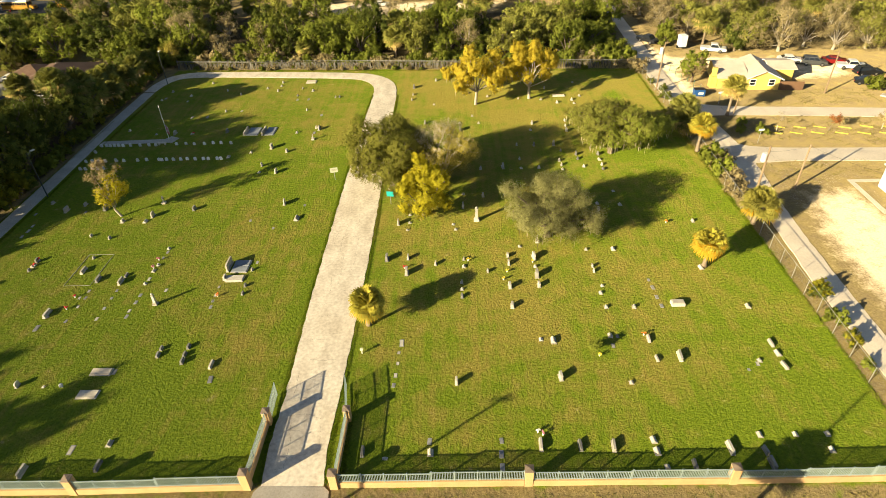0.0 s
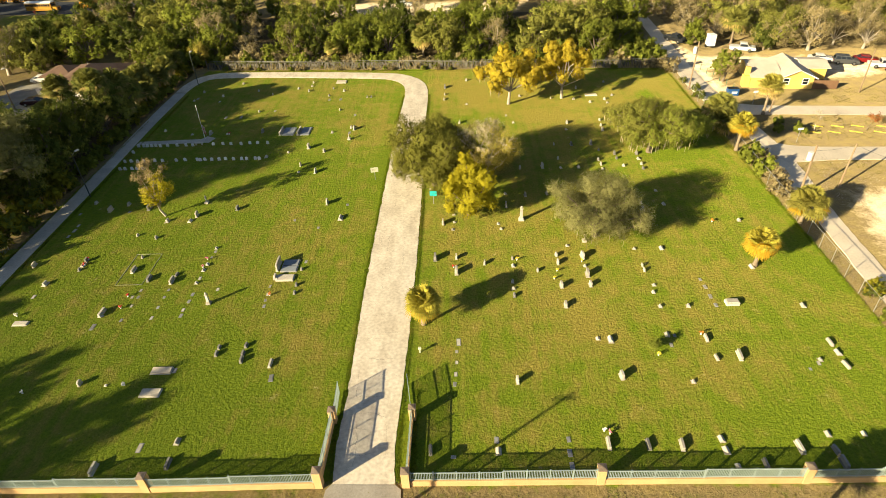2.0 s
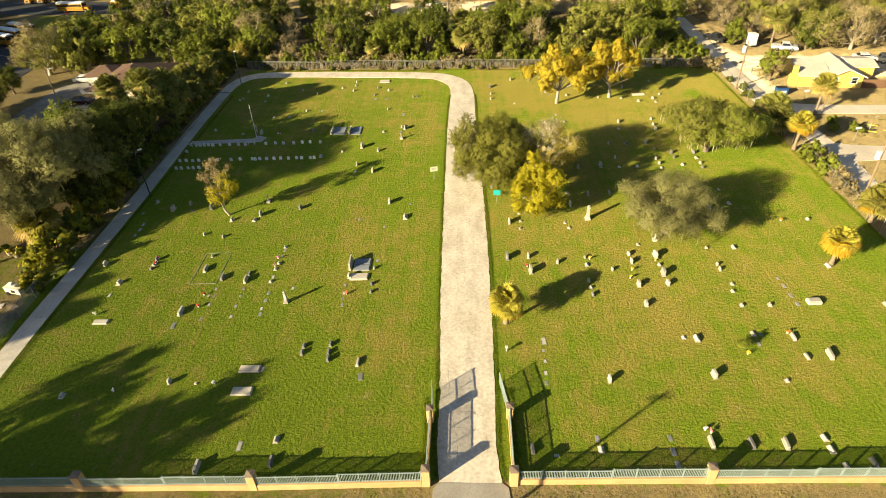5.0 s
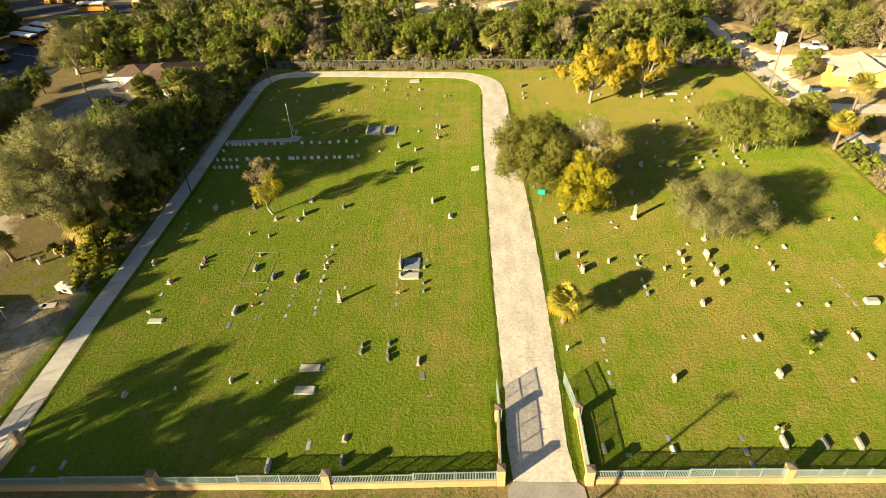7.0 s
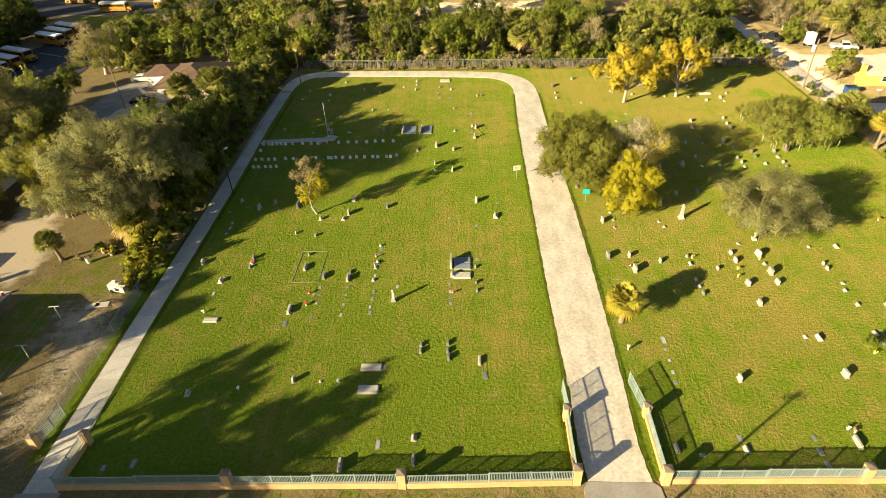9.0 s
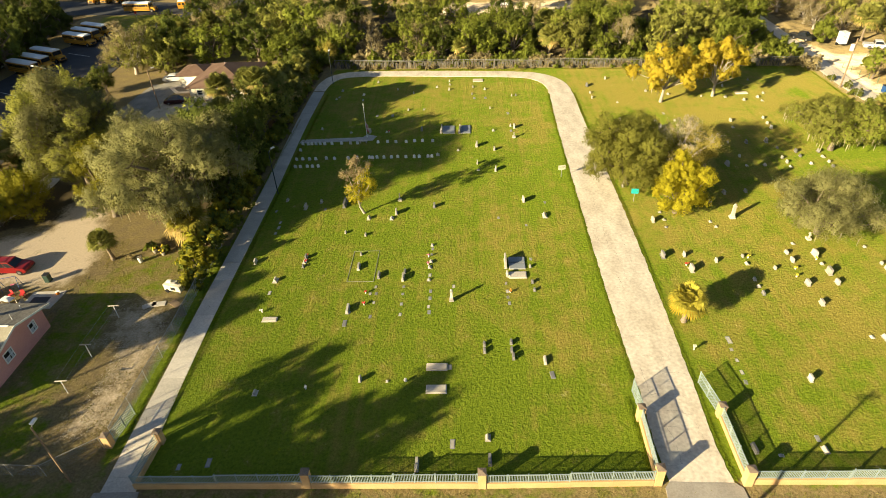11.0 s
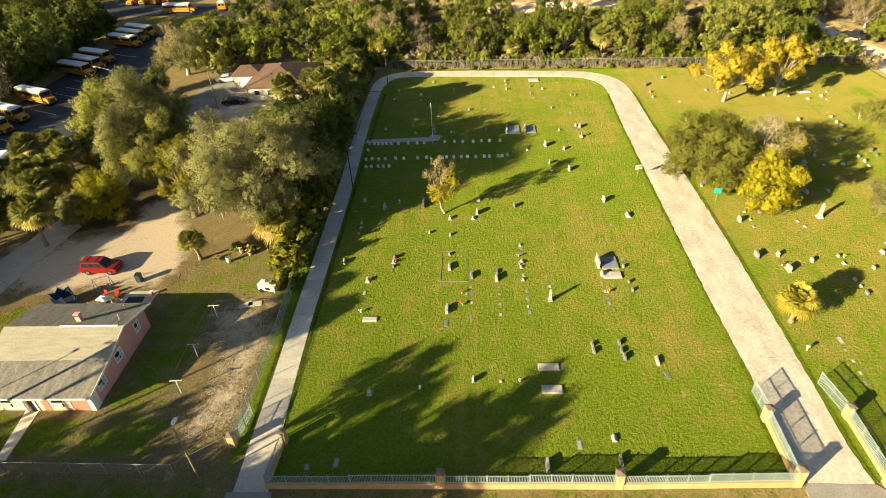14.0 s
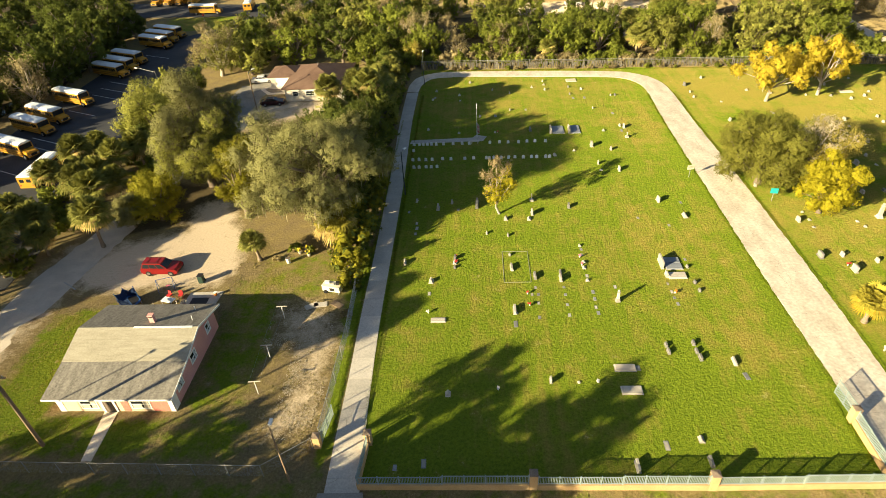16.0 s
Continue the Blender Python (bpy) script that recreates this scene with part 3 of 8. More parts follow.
RIGHT = [(40.0, 10, 3.0), (40.0, 45, 3.0), (40.4, 57, 2.9), (40.9, 66, 3.0), (41.9, 76, 3.4), (42.0, 85, 3.2), (41.4, 92, 3.4), (40.4, 100, 3.6), (39.9, 110, 4.0), (40.3, 125, 3.4), (41.3, 150, 3.0), (42.5, 200, 3.0), (44, 230, 3.0)]
tagged(ob_from("road", ribbon(RIGHT, 0.04, 0.12, 1.0, 2), ASPHALT), "pale worn asphalt lane along the fence", "road", kind="structure")
CROSS = [(40.6, 98.5, 6.5), (44, 97.6, 4.6), (50, 96.9, 3.7), (58, 96.2, 3.7), (73, 94.8, 3.7), (130, 90, 3.7)]
tagged(ob_from("road", ribbon(CROSS, 0.046, 0.08, 1.0, 3), ASPHALT), "pale asphalt cross street", "road", kind="structure")
LOWER = [(41.6, 81.5, 8.0), (44.5, 80.9, 5.6), (51, 80.6, 4.2), (64, 80.0, 4.1), (130, 77, 4.1)]
tagged(ob_from("road", ribbon(LOWER, 0.052, 0.08, 1.0, 4), ASPHALT), "pale asphalt lane beside the parking strip", "road", kind="structure")
LOT = [(-121, 52, 30), (-121.5, 72, 29), (-122.5, 90, 27), (-123, 110, 25), (-123.5, 128, 24), (-123.5, 148, 21), (-118, 164, 8), (-112, 178, 7), (-100, 196, 7)]
tagged(ob_from("road", ribbon(LOT, 0.04, 0.1, 1.5, 5), ASPHALT_DARK), "dark asphalt bus parking lot with white stall lines", "road", kind="structure")
FAR_LOT = [(-175, 196, 16), (-140, 190, 16), (-112, 186, 12)]
tagged(ob_from("road", ribbon(FAR_LOT, 0.034, 0.1, 1.5, 6), ASPHALT_DARK), "dark asphalt yard where more buses park", "road", kind="structure")
LANE = [(-102.5, 26, 5.0), (-102, 40, 5.2), (-101.2, 48, 5.6), (-100.2, 56, 5.6), (-98.4, 65, 4.6), (-96.5, 76, 3.4), (-97.5, 88, 3.2)]
tagged(ob_from("road", ribbon(LANE, 0.012, 0.35, 1.0, 7), DUSTY), "grey sandy lane through the trees", "road", kind="structure")

GRAVEL = mat("grey_gravel", (0.18, 0.168, 0.145), (0.37, 0.345, 0.295), 0.95, 0.4, 6.0, 0.3, 0.03)
tagged(ob_from("road", ribbon([(-97.5, 86, 3.2), (-96.5, 96, 5.0), (-95.5, 106, 6.5), (-95, 116, 7.0), (-94, 128, 6.5)], 0.014, 0.4, 1.0, 8), GRAVEL), "grey gravel drive of the brown-roofed house", "road", kind="structure")

# ---------------------------------------------------------------- front wall, fence, gates
def picket_mesh(h):
    bm = bmesh.new()
    box(bm, 0, 0, 0, 0.035, 0.035, h)
    me = bpy.data.meshes.new("picket")
    bm.to_mesh(me)
    bm.free()
    me.materials.append(FENCE_METAL)
    return me


PICKET = picket_mesh(0.92)


def pillar(x, y, h=1.8, w=0.63):
    t = thing("fence_pillar", pose(x, y, 0), "tan stucco fence pillar with a dark brown pyramid cap", "pillar", "pillars of the front wall")
    part("shaft", boxes((0, 0, -0.1, w, w, h + 0.1, 0, 0.02)), STUCCO, t)
    bm = boxes((0, 0, h, w + 0.05, w + 0.05, 0.10, 0, 0.015))
    bmesh.ops.create_cone(bm, cap_ends=True, segments=4, radius1=(w + 0.02) * 0.70, radius2=0.06, depth=0.09, matrix=Matrix.Translation((0, 0, h + 0.145)) @ Matrix.Rotation(math.pi / 4, 4, "Z"))
    part("cap", bm, CAPSTONE, t, "dark brown cap")


def wall_run(p0, p1, steps, wall=0.64):
    """Low wall with stepped picket panels; steps: raise of each panel's top, which the wall follows by a third."""
    a, b = Vector((*p0, 0)), Vector((*p1, 0))
    length, turn = (b - a).length, math.atan2(b.y - a.y, b.x - a.x)
    t = thing("picket_fence", Matrix.Translation(a) @ Matrix.Rotation(turn, 4, "Z"), "grey-green metal picket fence on a low tan stucco wall", "fence", "runs of the front fence")
    n = len(steps)
    for i, up in enumerate(steps):
        s0, s1 = length * i / n, length * (i + 1) / n
        z = wall + up / 3
        tall = 0.90 + up * 2 / 3
        part("low_wall", boxes(((s0 + s1) / 2, 0, -0.1, s1 - s0 - 0.004, 0.24, z + 0.1, 0, 0.012)), STUCCO, t)
        part("rail", boxes(((s0 + s1) / 2, 0, z + 0.10, s1 - s0, 0.045, 0.05)), FENCE_METAL, t)
        part("rail", boxes(((s0 + s1) / 2, 0, z + tall, s1 - s0, 0.065, 0.06)), FENCE_METAL, t)
        k = max(1, round((s1 - s0) / 1.85))
        for j in range(k + 1):
            s = s0 + 0.05 + (s1 - s0 - 0.1) * j / k
            part("post", boxes((s, 0, z - 0.05, 0.075, 0.075, tall + 0.16), (s, 0, z + tall + 0.11, 0.10, 0.10, 0.04)), FENCE_METAL, t)
        m = int((s1 - s0) / 0.122)
        for j in range(m):
            piece("picket", PICKET, t, Matrix.Translation((s0 + (j + 0.5) * (s1 - s0) / m, 0, z + 0.02)) @ Matrix.Diagonal((1, 1, tall / 0.92, 1)))


FRONT_Y = 26.75
for x in (5.2, 20.8, 36.5):
    pillar(x, FRONT_Y + 0.38)
for x in (-30.4, -44.3):
    pillar(x, FRONT_Y - 0.08)
for x, h in ((-9.9, 1.8), (-16.75, 1.98)):
    pillar(x, FRONT_Y + 0.2, h)
for x, y, h in ((-9.75, 33.35, 1.42), (-16.65, 33.05, 1.6), (-58.1, 30.75, 1.42), (-62.5, 30.4, 1.42)):
    pillar(x, y, h, 0.6)
wall_run((-9.55, 26.92), (4.86, 26.98), (0.0, 0.16))
wall_run((5.54, 26.98), (20.46, 26.98), (0.0, 0.16))
wall_run((21.14, 26.98), (36.15, 27.13), (0.0, 0.12, 0.24))
wall_run((-30.06, 26.52), (-17.1, 26.78), (0.0, 0.16))
wall_run((-43.96, 26.47), (-30.74, 26.52), (0.0, 0.16))
wall_run((-58.4, 26.37), (-44.64, 26.47), (0.0, 0.16))
wall_run((-9.87, 27.3), (-9.8, 33.0), (0.0,), 0.5)
wall_run((-16.75, 27.25), (-16.66, 32.7), (0.0,), 0.68)
wall_run((-58.4, 26.5), (-58.15, 30.4), (0.0,), 0.5)


def gate_leaf(x, y, turn, length=4.2, h=1.5):
    t = thing("gate", Matrix.Translation((x, y, 0)) @ Matrix.Rotation(turn, 4, "Z"), "grey-green metal picket gate leaf standing open", "gate", "open gate leaves")
    for s in (0.04, length / 2, length - 0.04):
        part("upright", boxes((s, 0, 0.06, 0.07, 0.06, h)), FENCE_METAL, t)
    for z in (0.14, 0.95, h - 0.05):
        part("rail", boxes((length / 2, 0, z, length - 0.1, 0.05, 0.06)), FENCE_METAL, t)
    m = int(length / 0.115)
    for j in range(m):
        piece("picket", PICKET, t, Matrix.Translation(((j + 0.5) * length / m, 0, 0.12)) @ Matrix.Diagonal((0.8, 0.8, (h - 0.1) / 0.92, 1)))


gate_leaf(-16.5, 33.4, radians(92.5), 2.7, 1.7)
gate_leaf(-9.9, 33.7, radians(99), 3.4)
gate_leaf(-62.2, 30.75, radians(82), 3.0)


def chainlink(p0, p1, h=1.8, label="rusty grey chain-link fence with steel posts", weave=0.28, wire=0.002, every=3.0):
    a, b = Vector((*p0, 0)), Vector((*p1, 0))
    length, turn = (b - a).length, math.atan2(b.y - a.y, b.x - a.x)
    t = thing("chain_link_fence", Matrix.Translation(a) @ Matrix.Rotation(turn, 4, "Z"), label, "fence", "chain-link fences")
    n = max(1, round(length / every))
    for i in range(n + 1):
        part("post", rods(((length * i / n, 0, -0.1), (length * i / n, 0, h + 0.08), 0.035)), GALV, t)
    part("top_rail", rods(((0, 0, h), (length, 0, h), 0.024)), GALV, t)
    verts, faces = [], []
    for sgn in (1, -1):
        for i in range(int((length + h) / weave)):
            s = i * weave - (h if sgn > 0 else 0)
            x0, z0, x1, z1 = s, (0.05 if sgn > 0 else h), s + h, (h if sgn > 0 else 0.05)
            if x0 < 0:
                z0 += (z1 - z0) * (0 - x0) / (x1 - x0)
                x0 = 0
            if x1 > length:
                z1 = z0 + (z1 - z0) * (length - x0) / (x1 - x0)
                x1 = length
            if x1 - x0 < 0.05:
                continue
            k = len(verts)
            verts += [(x0, sgn * 0.004 - wire, z0), (x1, sgn * 0.004 - wire, z1), (x1, sgn * 0.004 + wire, z1 + wire * 2), (x0, sgn * 0.004 + wire, z0 + wire * 2)]
            faces.append((k, k + 1, k + 2, k + 3))
    me = bpy.data.meshes.new("wire_mesh")
    me.from_pydata(verts, [], faces)
    me.materials.append(GALV)
    ob = new("wire_mesh", me)
    ob.parent = t
    ob["kind"] = "stuff"
    return t


chainlink((36.5, 27.4), (36.6, 46), 1.9)
chainlink((36.6, 46), (36.7, 60), 1.9)
chainlink((36.7, 60), (37.2, 90), 1.9)
chainlink((37.2, 90), (37.2, 119), 1.9)
chainlink((-62.4, 31), (-62.2, 44), 1.7, weave=0.13, wire=0.0035)
chainlink((-62.2, 44), (-62.7, 60), 1.7, weave=0.13, wire=0.0035)
chainlink((-93, 27.8), (-66.5, 27.45), 1.5, weave=0.16)
chainlink((-66.5, 27.45), (-62.9, 30.1), 1.5, weave=0.16)


def mesh_of(name, verts, faces, material):
    me = bpy.data.meshes.new(name)
    me.from_pydata(verts, [], faces)
    me.materials.append(material)
    return me


# weathered board fence at the back of the cemetery
def board_mesh():
    bm = bmesh.new()
    box(bm, 0, 0, 0, 0.14, 0.025, 1.45)
    me = bpy.data.meshes.new("board")
    bm.to_mesh(me)
    bm.free()
    me.materials.append(BOARD)
    return me


BOARD = mat("grey_weathered_board", (0.105, 0.10, 0.085), (0.20, 0.185, 0.16), 0.95, 0.6, 9.0, 0.3, 0.02, 0.3)
BOARD_ME = board_mesh()


def board_fence(p0, p1):
    a, b = Vector((*p0, 0)), Vector((*p1, 0))
    length, turn = (b - a).length, math.atan2(b.y - a.y, b.x - a.x)
    t = thing("board_fence", Matrix.Translation(a) @ Matrix.Rotation(turn, 4, "Z"), "grey slatted fence overgrown with dry vines", "fence", "runs of the back fence")
    for i in range(max(1, int(length / 2.4)) + 1):
        part("post", boxes((i * 2.4, 0.06, -0.1, 0.1, 0.1, 2.05)), BOARD, t)
    part("rail", boxes((length / 2, 0.04, 0.5, length, 0.04, 0.09)), BOARD, t)
    part("rail", boxes((length / 2, 0.04, 1.45, length, 0.04, 0.09)), BOARD, t)
    part("top_rail", rods(((0, 0.02, 1.78), (length, 0.02, 1.78), 0.03)), GALV, t)
    verts, faces = [], []
    for j in range(110):
        x, h = random.uniform(0.2, length - 0.3), random.uniform(0.5, 1.75)
        lean, w = random.gauss(0, 0.18), random.uniform(0.02, 0.06)
        k = len(verts)
        verts += [(x - w, -0.06, 0), (x + w, -0.06, 0), (x + lean + w, -0.1, h * 0.6), (x + lean * 1.6, -0.05, h), (x + lean - w, -0.1, h * 0.6)]
        faces.append((k, k + 1, k + 2, k + 3, k + 4))
    vine = new("vines", mesh_of("vines", verts, faces, BRUSH))
    vine.parent = t
    vine["label"], vine["kind"] = "dry tan vines", "stuff"
    for j in range(int(length / 0.19)):
        if random.random() < 0.18:
            continue
        piece("board", BOARD_ME, t, Matrix.Translation((j * 0.19 + 0.1, 0, random.uniform(-0.3, 0.05))) @ Matrix.Rotation(random.gauss(0, 0.035), 4, "Y"))


for i in range(6):
    x0, x1 = -60 + i * 16.1, -60 + (i + 1) * 16.1 - 0.1
    board_fence((x0, 126.6 - (x0 + 60) * 0.072), (x1, 126.6 - (x1 + 60) * 0.072))

# ---------------------------------------------------------------- trees
def leaf_cards(rng, centres, radii, per, size, flat=0.75, droop=0.0):
    """Many small pointed leaves scattered round the given centres."""
    per, size = 2 * per, size * 0.74
    n = len(centres) * per
    c = np.repeat(np.array(centres), per, 0)
    r = np.repeat(np.array(radii), per)[:, None]
    d = rng.normal(size=(n, 3))
    d /= np.linalg.norm(d, axis=1, keepdims=True)
    d[:, 2] *= flat
    p = c + d * r * rng.random((n, 1)) ** 0.45
    p[:, 2] -= droop * rng.random(n) ** 2
    mid = np.array(centres).mean(0) * [1, 1, 0.75]
    out = p - mid
    out /= np.linalg.norm(out, axis=1, keepdims=True) + 1e-6
    face = out + d * 0.6 + rng.normal(size=(n, 3)) * 0.45 + [0, 0, 0.25]
    u = np.cross(face, rng.normal(size=(n, 3)))
    u /= np.linalg.norm(u, axis=1, keepdims=True)
    w = np.cross(face, u)
    w /= np.linalg.norm(w, axis=1, keepdims=True)
    s = size * (0.6 + 0.8 * rng.random((n, 1)))
    v = np.stack([p - u * s, p + u * s * 0.6 + w * s * 0.5, p + u * s * 0.6 - w * s * 0.5], 1).reshape(-1, 3)
    f = np.arange(3 * n).reshape(-1, 3)
    return v.tolist(), f.tolist()


def limbs(rng, height, spread, fork, forks, trunk_r, levels=4, lean=0.15, gnarl=0.25):
    """Branching limbs: list of (from, to, thick, thin) and the tips."""
    out, tips = [], []

    def grow(p, d, length, r, level):
        k = 3
        for i in range(k):
            d2 = d + rng.normal(size=3) * gnarl * (0.5 if level == 0 else 1)
            d2[2] += 0.06 * (level > 0)
            d2 /= np.linalg.norm(d2)
            q = p + d2 * length / k
            r2 = r * (0.86 if level else 0.9)
            out.append((p, q, r, r2))
            p, d, r = q, d2, r2
            if level >= 2 or (level == 1 and i > 0):
                tips.append(p)
        if level >= levels:
            tips.append(p)
            return
        n = forks if level == 0 else rng.integers(2, 4)
        base = rng.random() * 6.28
        for i in range(n):
            a = base + 6.283 * i / n + rng.normal() * 0.3
            out_d = np.array([math.cos(a), math.sin(a), 0])
            tilt = rng.uniform(0.55, 0.95) * spread
            d2 = d * (1 - tilt * 0.5) + out_d * tilt
            d2[2] = max(d2[2], 0.02 + 0.25 * rng.random()) if level < 2 or rng.random() < 0.55 else rng.uniform(-0.45, 0.1)
            d2 /= np.linalg.norm(d2)
            grow(p, d2, length * rng.uniform(0.62, 0.85) if level else height * rng.uniform(0.30, 0.40), r * rng.uniform(0.55, 0.7), level + 1)

    grow(np.zeros(3), np.array([rng.normal() * lean, rng.normal() * lean, 1.0]), height * fork, trunk_r, 0)
    return out, tips


def limb_mesh(name, segs, material, least=0.0):
    verts, faces = [], []
    for p, q, r0, r1 in segs:
        if r0 < least:
            continue
        d = q - p
        d = d / np.linalg.norm(d)
        u = np.cross(d, [0.31, 0.77, 0.11])
        u /= np.linalg.norm(u)
        w = np.cross(d, u)
        n = 8 if r0 > 0.15 else 5 if r0 > 0.06 else 3
        k = len(verts)
        for c, r in ((p, r0), (q, r1)):
            verts += [(c + (u * math.cos(6.283 * i / n) + w * math.sin(6.283 * i / n)) * r).tolist() for i in range(n)]
        faces += [(k + i, k + (i + 1) % n, k + n + (i + 1) % n, k + n + i) for i in range(n)]
    me = mesh_of(name, verts, faces, material)
    me.polygons.foreach_set("use_smooth", [True] * len(me.polygons))
    return me


def tree(name, seed, height, width, leaf, label, bark=BARK, spread=1.0, fork=0.22, forks=4, per=9, clump=0.9, size=0.26, flat=0.7, droop=0.0, trunk_r=None, levels=4, bare=0.0,
         second=None, group="", category="tree", m=None):
    """One tree standing at the origin: trunk with limbs, crown of leaves; scaled to height and width."""
    rng = np.random.default_rng(seed)
    segs, tips = limbs(rng, height, spread, fork, forks, trunk_r or height * 0.035, levels)
    pts = np.array(tips)
    sz = (height - clump * flat * 0.8) / max(pts[:, 2].max(), 0.1)
    sx = (width / 2 - clump * 0.7) / np.percentile(np.hypot(pts[:, 0], pts[:, 1]), 94)
    k = np.array([sx, sx, sz])
    segs = [(p * k, q * k, a, b) for p, q, a, b in segs]
    pts = pts * k
    t = thing(name, m or pose(0, 0, 0), label, category, group)
    tr = new("trunk", limb_mesh("trunk", segs, bark, 0.05 if levels == 3 else 0.025))
    tr.parent = t
    keep = pts[rng.random(len(pts)) >= bare]
    cut = len(keep) if second is None else int(len(keep) * 0.6)
    order = keep[np.argsort(keep[:, 0] + rng.normal(size=len(keep)) * width * 0.15)]
    v, f = leaf_cards(rng, order[:cut], np.full(cut, clump) * rng.uniform(0.45, 1.4, cut), per, size, flat, droop)
    cr = new("crown", mesh_of("crown", v, f, leaf))
    cr.parent = t
    if second is not None:
        v, f = leaf_cards(rng, order[cut:], np.full(len(keep) - cut, clump) * rng.uniform(0.45, 1.4, len(keep) - cut), per, size, flat, droop)
        cr = new("crown", mesh_of("crown", v, f, second))
        cr.parent = t
    return t


def soft_leaves(name, v, out, material, soft=0.6):
    """Leaf triangles whose shading leans towards the way their spray faces, as massed small leaves do."""
    n = len(v)
    g = np.cross(v[:, 1] - v[:, 0], v[:, 2] - v[:, 0])
    g /= np.linalg.norm(g, axis=1, keepdims=True) + 1e-9
    turned = (g * out).sum(1) < 0
    v[turned] = v[turned][:, [0, 2, 1]]
    g[turned] *= -1
    nrm = out * soft + g * (1 - soft)
    nrm /= np.linalg.norm(nrm, axis=1, keepdims=True) + 1e-9
    me = bpy.data.meshes.new(name)
    me.vertices.add(3 * n)
    me.vertices.foreach_set("co", v.astype(np.float32).ravel())
    me.loops.add(3 * n)
    me.loops.foreach_set("vertex_index", np.arange(3 * n, dtype=np.int32))
    me.polygons.add(n)
    me.polygons.foreach_set("loop_start", np.arange(0, 3 * n, 3, dtype=np.int32))
    me.update(calc_edges=True)
    me.normals_split_custom_set_from_vertices(np.repeat(nrm, 3, 0).tolist())
    me.materials.append(material)
    return me


def leaf_mesh(rng, p, out, size, material, name="crown", soft=0.6):
    """Small pointed leaves at the points p, facing roughly out."""
    n = len(p)
    face = out + rng.normal(size=(n, 3)) * 0.6 + [0, 0, 0.25]
    u = np.cross(face, rng.normal(size=(n, 3)))
    u /= np.linalg.norm(u, axis=1, keepdims=True) + 1e-9
    w = np.cross(face, u)
    w /= np.linalg.norm(w, axis=1, keepdims=True) + 1e-9
    s = size * (0.6 + 0.8 * rng.random((n, 1)))
    v = np.stack([p - u * s, p + u * s * 0.6 + w * s * 0.5, p + u * s * 0.6 - w * s * 0.5], 1)
    return soft_leaves(name, v, out / (np.linalg.norm(out, axis=1, keepdims=True) + 1e-9), material, soft)


